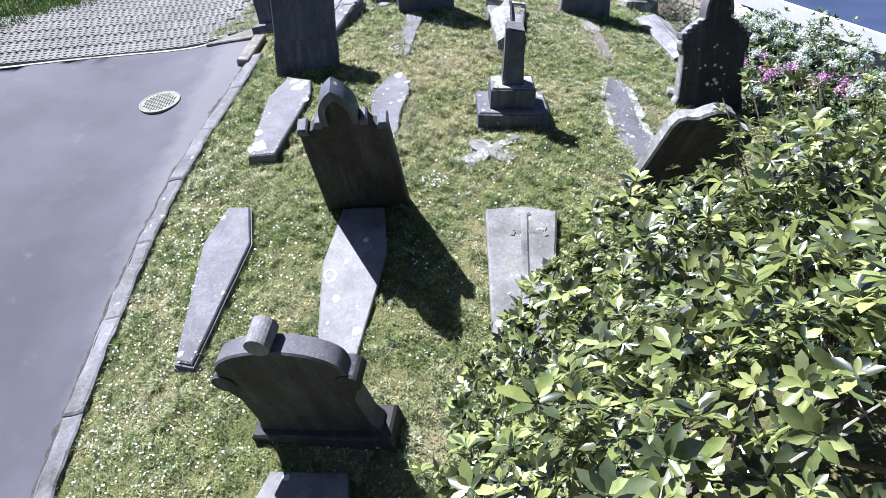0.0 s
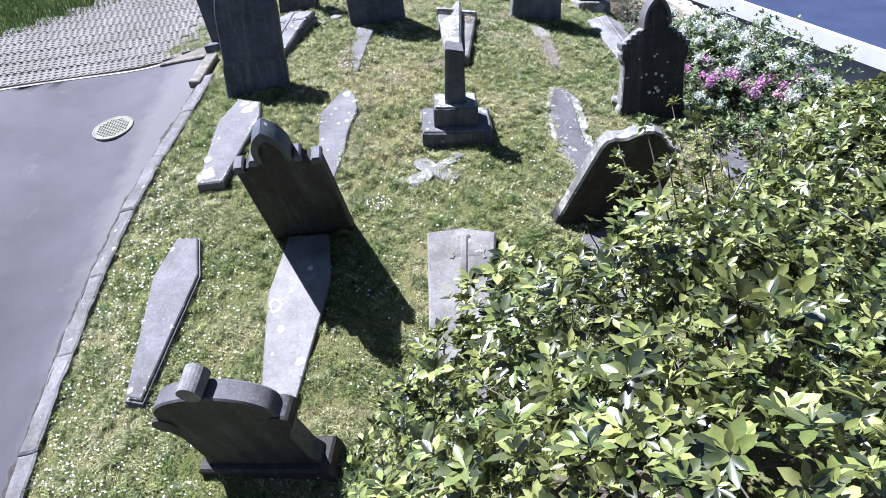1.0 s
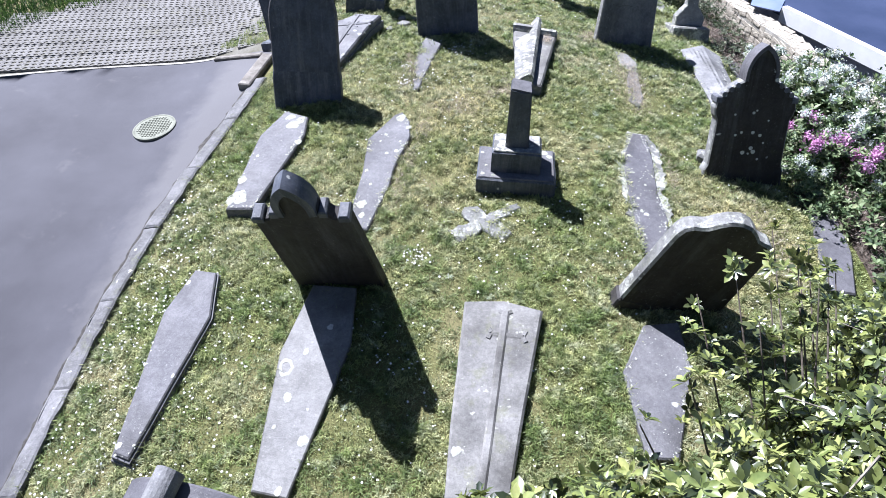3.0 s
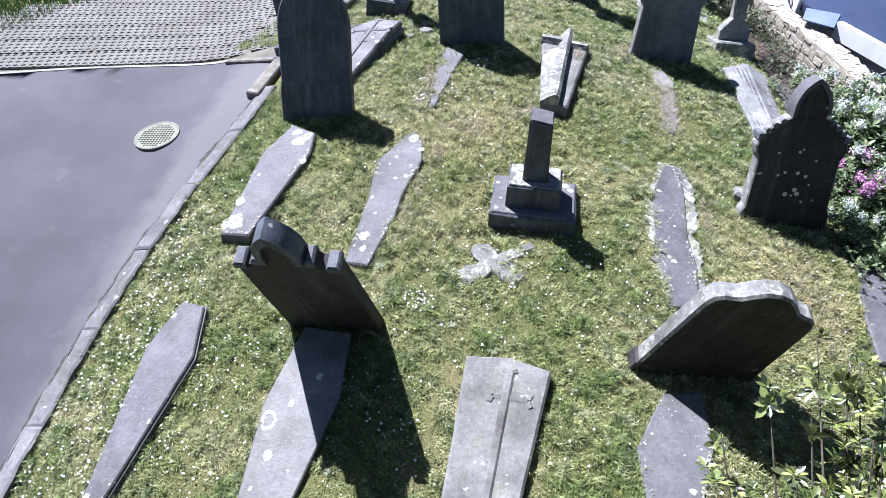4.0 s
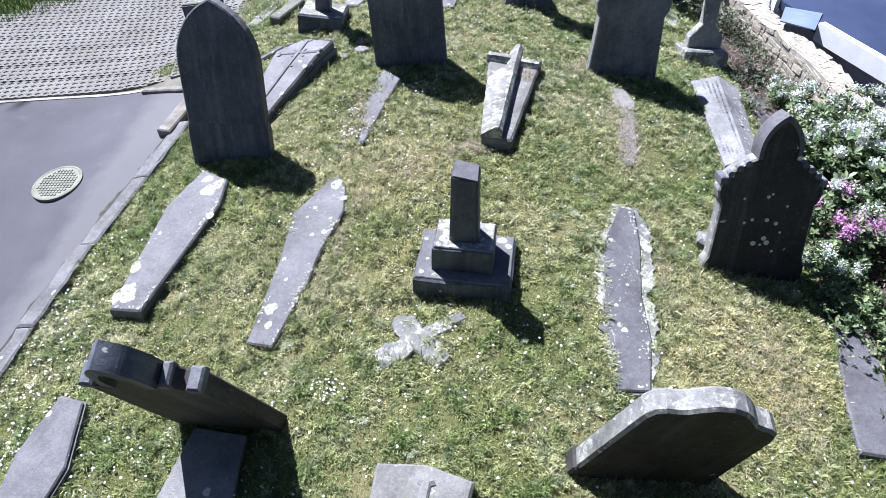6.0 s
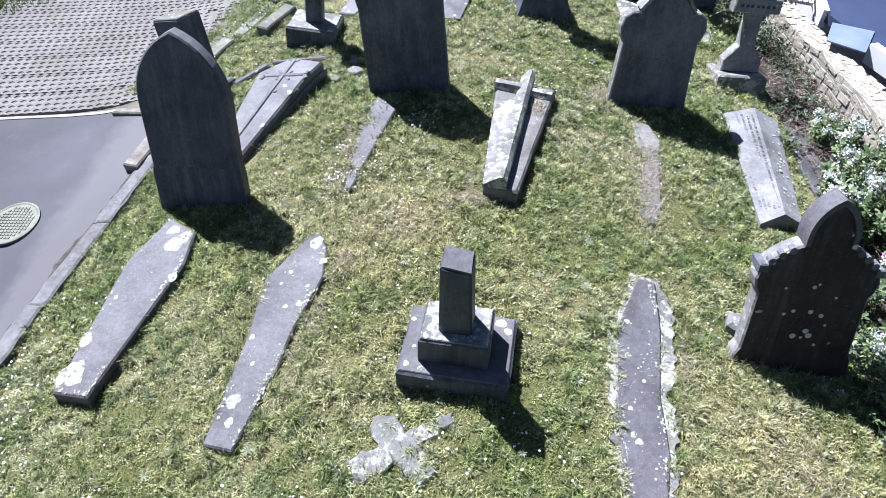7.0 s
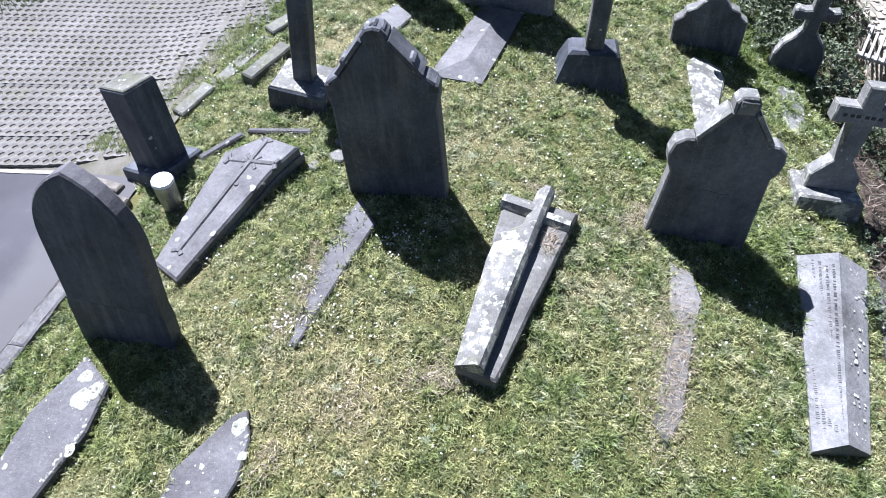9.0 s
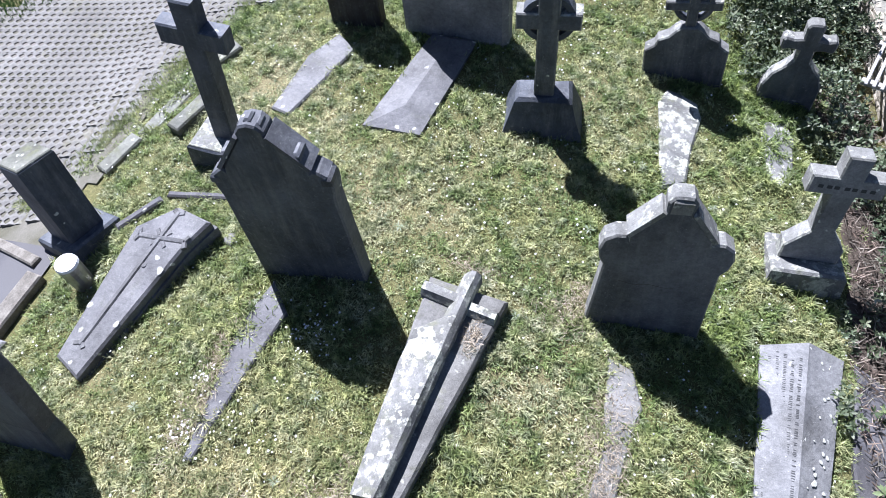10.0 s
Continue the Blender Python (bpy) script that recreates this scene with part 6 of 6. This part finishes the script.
bed = dense(ccw([(3.92, 7.5), (4.30, 6.9), (4.34, 5.6), (5.6, 5.0), (5.55, 6.6), (5.2, 9.0), (4.72, 11.6), (4.15, 13.4), (3.8, 14.6), (3.35, 14.4), (3.7, 13.0), (3.88, 12.2), (3.95, 10.9), (4.22, 9.7), (4.05, 8.4)]), 0.2)
ctr = (4.3, 10.6)
rings_ = []
for k in (1.0, 0.8, 0.6, 0.4, 0.2):
    pts = [(ctr[0] + (x - ctr[0]) * k + 0.05 * noise.noise((x * 4, y * 4, k)), ctr[1] + (y - ctr[1]) * k) for x, y in bed]
    rings_.append(ring(bm, [(x, y, gz(x, y) + (0.004 if k == 1.0 else 0.03 + 0.03 * noise.noise((x * 3, y * 3, 5)))) for x, y in pts]))
for p, q in zip(rings_, rings_[1:]):
    bridge(bm, p, q)
bm.faces.new(rings_[-1])
tagged(part("ground_bed", bm, M_SOIL, None, "", True), "dark brown mulch and leaf litter of a border", "soil", kind="structure")

# twigs and dry litter
n = 16000
X, Y = g.uniform(3.7, 5.5, n), g.uniform(5.5, 14.0, n)
ok = inside(bed, X, Y)
X, Y = X[ok], Y[ok]
n = len(X)
a, L, w = g.uniform(0, 6.2832, n), g.uniform(0.03, 0.12, n), g.uniform(0.002, 0.006, n)
up = g.uniform(-0.1, 0.6, n)
root = np.stack([X, Y, gz_all(X, Y) + g.uniform(0.03, 0.10, n)], -1)
d = np.stack([np.cos(a) * np.cos(up), np.sin(a) * np.cos(up), np.sin(up)], -1)
s_ = np.stack([-np.sin(a), np.cos(a), np.zeros(n)], -1) * w[:, None]
V = np.stack([root - s_, root + s_, root + d * L[:, None] + s_ * 0.4, root + d * L[:, None] - s_ * 0.4], 1).reshape(-1, 3)
tagged(blobs("leaf_litter", V, np.arange(4 * n).reshape(-1, 4), M_TWIG), "dry twigs and brown leaves on the border", "leaf litter", kind="stuff")


def small_leaves(length, count):
    out = []
    for k in range(4):
        v, f = leaf_cluster(count, length, rng, 0.7)
        out.append((v, tri_split(f)))
    return out


def undergrowth(name, label, X, Y, H, material, length=0.05, count=5):
    P = np.stack([X, Y, gz_all(X, Y) + H], -1)
    N = rng.normal(size=P.shape) * 0.45 + np.array([0, 0, 1.0])
    V, F = scatter(small_leaves(length, count), P, N, rng.uniform(0.6, 1.3, len(P)), rng)
    return tagged(blobs(name, V, F, material), label, "plants", kind="stuff")


n = 6500
X, Y = g.uniform(2.55, 4.2, n), g.uniform(12.5, 17.5, n)
hgt = smooth_noise(X, Y, 2.2, 21)
ok = (X > 2.75 + 1.1 * np.clip(13.8 - Y, 0, 1.2)) & ~((X < 3.5) & (Y < 13.5) & (hgt < 0.45)) & (X < 4.35 - 0.35 * (Y - 12.5))  | ((Y > 14.2) & (X < 3.9))
ok &= ~inside([(2.8, 13.3), (3.55, 13.3), (3.55, 13.7), (2.8, 13.7)], X, Y)
X, Y, hgt = X[ok], Y[ok], hgt[ok]
undergrowth("ivy_undergrowth", "tangled ivy and weeds below the boundary wall", X, Y, g.uniform(0.0, 1.0, len(X)) * (0.05 + 0.75 * np.maximum(hgt - 0.25, 0)), M_IVY)
n = 1500
X, Y = g.uniform(2.5, 3.75, n), g.uniform(14.5, 16.8, n)
undergrowth("ivy_undergrowth", "tall tangle of dark leaves in the far corner", X, Y, g.uniform(0.05, 1.0, n) * (0.2 + 0.9 * smooth_noise(X, Y, 2.0, 23)), M_IVY, 0.06)
n = 900
X, Y = g.uniform(3.8, 4.6, n), g.uniform(10.6, 13.2, n)
k = smooth_noise(X, Y, 3.0, 31) > 0.52
undergrowth("border_weeds", "low weeds growing through the mulch", X[k], Y[k], g.uniform(0.02, 0.16, k.sum()), M_IVY, 0.045)
n = 700
X, Y = g.uniform(3.6, 4.4, n), g.normal(7.75, 0.35, n)
undergrowth("border_weeds", "low weeds beside the gothic headstone", X[X > 3.85], Y[X > 3.85], g.uniform(0.02, 0.22, (X > 3.85).sum()), M_HERB, 0.05)


n = 1500
X, Y = g.uniform(4.0, 5.6, n), g.uniform(4.9, 8.6, n)
k = inside(bed, X, Y) & (smooth_noise(X, Y, 2.6, 33) > 0.38)
undergrowth("border_herbs", "pale leafy herbs filling the border's lower end", X[k], Y[k], g.uniform(0.02, 0.34, k.sum()) * (0.4 + smooth_noise(X[k], Y[k], 3.1, 34)), M_HERB, 0.075)
n = 900
X, Y = g.uniform(4.9, 6.0, n), g.uniform(6.2, 9.6, n)
undergrowth("border_herbs", "tall leafy growth along the boundary wall", X, Y, g.uniform(0.05, 0.75, n) * (0.3 + smooth_noise(X, Y, 2.4, 38)), M_HERB, 0.08)
n = 2600
X, Y = g.uniform(3.95, 5.3, n), g.uniform(8.4, 11.0, n)
k = inside(bed, X, Y) & (smooth_noise(X, Y, 2.8, 35) > 0.42)
undergrowth("border_herbs", "leafy green growth between the flowering clumps", X[k], Y[k], g.uniform(0.02, 0.4, k.sum()) * (0.4 + smooth_noise(X[k], Y[k], 3.1, 36)), M_HERB, 0.065)

# verge beyond the paving
n = 90000
X, Y = g.uniform(-11, -4.0, n), g.uniform(8.0, 17.0, n)
k = (X < -7.0 + 0.72 * (Y - 10.6) + 0.25 * smooth_noise(X, Y, 1.5, 50)) & (Y > lane_end(X) + 0.1) & (X > -11)
X, Y = X[k], Y[k]
n = len(X)
a, tilt, L, w = g.uniform(0, 6.2832, n), g.uniform(0.1, 0.9, n), g.uniform(0.05, 0.16, n), g.uniform(0.006, 0.014, n)
d = np.stack([np.cos(a) * np.sin(tilt), np.sin(a) * np.sin(tilt), np.cos(tilt)], -1)
s_ = np.stack([-np.sin(a), np.cos(a), np.zeros(n)], -1) * w[:, None]
root = np.stack([X, Y, gz_all(X, Y) - 0.01], -1)
V = np.stack([root - s_, root + s_, root + d * L[:, None]], 1).reshape(-1, 3)
tagged(blobs("verge_grass", V, np.arange(3 * n).reshape(-1, 3), M_VERGE), "long dark grass on the verge beyond the paving", "grass", kind="stuff")


# sparse growth between the paving and the graves
n = 150000
X, Y = g.uniform(-5.2, -1.6, n), g.uniform(10.5, 15.2, n)
k = (X > -3.42 + 0.36 * (Y - 11.2) + 0.4 * smooth_noise(X, Y, 1.7, 63)) & (X < np.interp(Y, [10.5, 11.0, 13.6, 16.0], [-2.5, -2.9, -2.2, -1.5])) & (smooth_noise(X, Y, 3.0, 60) * smooth_noise(X, Y, 9.0, 61) > g.uniform(0.0, 0.36, n))
X, Y = X[k], Y[k]
n = len(X)
a, tilt, L, w = g.uniform(0, 6.2832, n), g.uniform(0.2, 1.2, n), g.uniform(0.03, 0.085, n), g.uniform(0.002, 0.004, n)
d = np.stack([np.cos(a) * np.sin(tilt), np.sin(a) * np.sin(tilt), np.cos(tilt)], -1)
s_ = np.stack([-np.sin(a), np.cos(a), np.zeros(n)], -1) * w[:, None]
root = np.stack([X, Y, gz_all(X, Y) + 0.015], -1)
V = np.stack([root - s_, root + s_, root + d * L[:, None]], 1).reshape(-1, 3)
tagged(blobs("sparse_grass", V, np.arange(3 * n).reshape(-1, 3), M_GRASS), "sparse grass creeping over gravel beside the paving", "grass", kind="stuff")


# ---- valerian ----
def valerian(name, petal, label, height, heads):
    ob = new(name)
    ob.empty_display_size = 0.1
    tagged(ob, label, "flowering plant", "valerian clumps")
    P, N, tips = [], [], []
    for k in range(heads):
        a, r = rng.uniform(0, 6.2832), 0.30 * math.sqrt(rng.random())
        tip = np.array([r * 1.5 * math.cos(a), r * 1.5 * math.sin(a), height * rng.uniform(0.7, 1.05)])
        tips.append(tip)
        foot = np.array([r * 0.6 * math.cos(a), r * 0.6 * math.sin(a), 0])
        for q in np.linspace(0.1, 0.95, 19):
            P.append(foot + (tip - foot) * q + rng.normal(size=3) * 0.06)
            N.append(np.array([math.cos(a) * 0.4, math.sin(a) * 0.4, 1.0]) + rng.normal(size=3) * 0.4)
    V, F = scatter(small_leaves(0.095, 5), np.array(P), np.array(N), rng.uniform(0.6, 1.2, len(P)), rng)
    blobs("foliage", V, F, M_HERB, ob)["kind"] = "stuff"
    V, F, b = [], [], 0
    for tip in tips:
        big = rng.uniform(0.7, 1.4)
        for q in range(150):
            c = tip + rng.normal(size=3) * np.array([0.036, 0.036, 0.034]) * big
            r = rng.uniform(0.010, 0.016)
            nn = rng.normal(size=3) + np.array([0, 0, 0.7])
            nn /= np.linalg.norm(nn)
            x = np.cross(nn, [0.2, 0.5, 0.8])
            x /= np.linalg.norm(x)
            y = np.cross(nn, x)
            V += [c + x * r, c + y * r, c - x * r, c - y * r]
            F.append((b, b + 1, b + 2, b + 3))
            b += 4
    blobs("bloom", V, F, petal, ob)["kind"] = "stuff"
    return ob


protos = [valerian("white_valerian", M_PETALW, "bushy white valerian in full flower", 0.62, 9), valerian("white_valerian", M_PETALW, "bushy white valerian in full flower", 0.5, 8),
          valerian("pink_valerian", M_PETALP, "bushy pink valerian in full flower", 0.48, 9)]
spots = [(4.35, 9.55, 0, 1.0), (4.75, 9.95, 1, 1.0), (4.55, 10.4, 1, 0.9), (4.95, 9.2, 0, 1.0), (4.60, 8.85, 1, 1.0), (4.95, 10.6, 1, 0.9), (4.40, 11.0, 1, 0.6), (5.2, 8.5, 0, 1.0), (4.25, 10.2, 1, 0.7), (5.1, 9.8, 0, 0.9), (5.35, 9.1, 1, 1.0),
         (4.30, 8.55, 2, 0.9), (4.55, 8.15, 2, 1.0), (4.95, 7.95, 2, 0.9), (4.25, 7.95, 1, 0.6), (5.25, 7.7, 0, 0.9), (4.75, 7.5, 1, 0.7), (5.4, 8.2, 2, 0.8), (4.95, 8.6, 1, 0.8)]
used = set()
for k, (x, y, kind, sc) in enumerate(spots):
    m = Matrix.Translation((x, y, gz(x, y))) @ Matrix.Rotation(k * 1.7, 4, "Z")
    src_ = protos[kind]
    if kind not in used:
        used.add(kind)
        ob = src_
        ob.matrix_basis = m @ Matrix.Scale(sc, 4)
    else:
        ob = copy_thing(src_, m)
        ob.scale = (sc, sc, sc)

# ---- boundary wall ----
def wall_point(s):
    for (xa, ya), (xb, yb) in zip(WALL, WALL[1:]):
        l = math.hypot(xb - xa, yb - ya)
        if s <= l or (xb, yb) == WALL[-1]:
            u = (xb - xa) / l, (yb - ya) / l
            return xa + u[0] * s, ya + u[1] * s, u
        s -= l


WL = sum(math.hypot(b[0] - a[0], b[1] - a[1]) for a, b in zip(WALL, WALL[1:]))
wall = thing("wall_east", 4.7, 11.4, "low rubble wall of pale stones along the churchyard", "wall", kind="structure")
ox, oy, oz = wall.location
bm = bmesh.new()
prev = None
for q in np.linspace(0, WL, 30):
    x, y, u = wall_point(q)
    nrm = (u[1], -u[0])
    cs = ring(bm, [(x + nrm[0] * t - ox, y + nrm[1] * t - oy, z + gz(x, y) - oz) for t, z in ((0.035, -0.9), (0.035, 0.365), (0.32, 0.365), (0.32, -0.9))])
    if prev:
        bridge(bm, prev, cs)
    else:
        bm.faces.new(cs)
    prev = cs
bm.faces.new(prev)
part("wall_core", bm, M_MORTAR, wall, "pale mortar core")
stone_meshes = []
for k in range(8):
    bm = bmesh.new()
    bmesh.ops.create_cube(bm, size=1.0)
    bmesh.ops.subdivide_edges(bm, edges=bm.edges, cuts=1, use_grid_fill=True)
    for v in bm.verts:
        c = v.co.copy()
        v.co = c * (1.0 - 0.16 * (c.length - 0.5)) + Vector(noise.noise_vector(c * 2.5 + Vector((k * 7, 0, 0)))) * 0.12
    me = bpy.data.meshes.new("stone")
    bm.to_mesh(me)
    bm.free()
    me.materials.append(M_RUBBLE)
    stone_meshes.append(me)
cnt = 0
for row in range(9):
    q = 1.2 + rng.uniform(0, 0.1)
    while q < WL - 0.9:
        wdt = rng.uniform(0.07, 0.24)
        x, y, u = wall_point(q + wdt / 2)
        nrm = (u[1], -u[0])
        lift = 0.022 * math.sin(q * 3.1 + row * 2.0) + rng.uniform(-0.016, 0.016)
        if row < 5:
            off, z, dep, h = 0.052 + rng.uniform(-0.007, 0.005), 0.01 + row * 0.078 + lift, 0.055, rng.uniform(0.05, 0.10)
            spin = Matrix.Rotation(rng.uniform(-0.22, 0.22), 4, "Y")
        else:
            off, z, dep, h = 0.085 + (row - 5) * 0.074 + lift, 0.348 + rng.uniform(-0.008, 0.006), rng.uniform(0.05, 0.10), 0.05
            spin = Matrix.Rotation(rng.uniform(-0.3, 0.3), 4, "Z")
        ob = link("stone", stone_meshes[cnt % 8], wall)
        px, py = x + nrm[0] * off, y + nrm[1] * off
        ob.matrix_local = Matrix.Translation((px - ox, py - oy, gz(x, y) + z - oz)) @ Matrix.Rotation(math.atan2(u[1], u[0]), 4, "Z") @ spin @ Matrix.Rotation(rng.uniform(-0.1, 0.1), 4, "X") @ Matrix.Diagonal((wdt, dep, h, 1))
        q += wdt * rng.uniform(0.98, 1.2)
        cnt += 1

# timber slat panel lying along the wall
panel = thing("slatted_panel", 4.30, 14.12, "bleached timber slat panel resting on the wall", "timber panel", rz=-14, lift=0.42)
for k in range(13):
    part("slat", bevelled_box(-0.42 + k * 0.07, -0.392 + k * 0.07, -0.36, 0.36, 0.02, 0.045, 0.004), M_WHITEWOOD, panel)
for yy in (-0.28, 0.28):
    part("rail", bevelled_box(-0.45, 0.45, yy - 0.03, yy + 0.03, -0.02, 0.02, 0.004), M_WHITEWOOD, panel)

# yard beyond the wall
bm = bmesh.new()
prev = None
for y in np.linspace(4.0, 11.2, 30):
    x0 = float(np.interp(y, [4.0, 6.5, 8.4, 11.2], [6.4, 5.98, 5.66, 5.2]))
    row = [bm.verts.new((x, y, gz(x, y) - 0.61)) for x in (x0 + 0.1, 8.0, 11.0, 16.0)]
    if prev:
        for k in range(3):
            bm.faces.new((prev[k], prev[k + 1], row[k + 1], row[k]))
    prev = row
tagged(part("ground_yard", bm, M_ROAD), "grey yard surface beyond the rubble wall", "yard", kind="structure")

# low flat-roofed outbuilding beyond the wall
s = Shader("roof_felt", 0.32, 0.5).world_co()
s.colour(s.mix(0.5, s.ramped(s.noise(0.8, 4), [(0.3, (0.022, 0.030, 0.06)), (0.7, (0.045, 0.055, 0.10))]), s.ramped(s.noise(30, 3), [(0.3, (0.8, 0.8, 0.8)), (0.7, (1.15, 1.15, 1.15))]), "MULTIPLY"))
M_FELT = s.m
s = Shader("grey_render", 0.9, 0.2).world_co()
s.colour(s.ramped(s.noise(2.5, 5), [(0.3, (0.33, 0.33, 0.36)), (0.7, (0.42, 0.42, 0.46))])).bump(s.noise(60, 3), 0.4, 0.004)
M_RENDER = s.m
shed = thing("outbuilding", 6.6, 12.6, "low outbuilding with dark blue flat roof and white fascia", "building")
ox, oy, oz = shed.location
RZ = 0.30
RP = [(4.74, 13.35), (5.06, 12.55), (8.0, 6.8), (11.2, 8.4), (7.4, 17.0), (4.9, 15.4)]
bm = bmesh.new()
A = ring(bm, [(x - ox, y - oy, RZ - 0.12 - oz) for x, y in RP])
B = ring(bm, [(x - ox, y - oy, RZ - oz) for x, y in RP])
bridge(bm, A, B)
bm.faces.new(B)
bm.faces.new(A)
part("roof", bm, M_FELT, shed, "dark blue felt flat roof")
s = Shader("pale_blue_sheet", 0.4, 0.5)
s.colour(s.ramped(s.noise(3, 4), [(0.3, (0.135, 0.17, 0.28)), (0.7, (0.19, 0.225, 0.35))]))
bm = bmesh.new()
sp_ = ccw([(4.73, 13.05), (5.19, 12.91), (4.95, 12.35), (4.56, 12.57)])
A = ring(bm, [(x - ox, y - oy, RZ + 0.004 - oz) for x, y in sp_])
B = ring(bm, [(x - ox, y - oy, RZ + 0.02 - oz) for x, y in sp_])
bridge(bm, A, B)
bm.faces.new(B)
part("roof_sheet", bm, s.m, shed, "pale blue sheet at the roof's corner")
bm = bmesh.new()
ins = inset(RP, 0.08)
A = ring(bm, [(x - ox, y - oy, -1.6 - oz) for x, y in ins])
B = ring(bm, [(x - ox, y - oy, RZ - 0.12 - oz) for x, y in ins])
bridge(bm, A, B)
part("wall", bm, M_RENDER, shed, "grey rendered wall below the roof")
for (xa, ya), (xb, yb), wd in (((5.06, 12.55), (8.0, 6.8), 0.17), ((4.74, 13.35), (4.9, 15.4), 0.10), ((8.0, 6.8), (11.2, 8.4), 0.12)):
    bm = bmesh.new()
    ln = math.hypot(xb - xa, yb - ya)
    ux, uy = (xb - xa) / ln, (yb - ya) / ln
    nx_, ny_ = -uy, ux
    pts = [(xa - nx_ * 0.02, ya - ny_ * 0.02), (xb - nx_ * 0.02, yb - ny_ * 0.02), (xb + nx_ * wd * 0.5, yb + ny_ * wd * 0.5), (xa + nx_ * wd * 0.5, ya + ny_ * wd * 0.5)]
    A = ring(bm, [(x - ox, y - oy, RZ - 0.20 - oz) for x, y in pts])
    B = ring(bm, [(x - ox, y - oy, RZ + 0.03 + 0.02 * (xa - 4.7) - oz) for x, y in pts])
    bridge(bm, A, B)
    bm.faces.new(A)
    bm.faces.new(B)
    part("fascia", bm, M_WHITE, shed, "white painted fascia board")
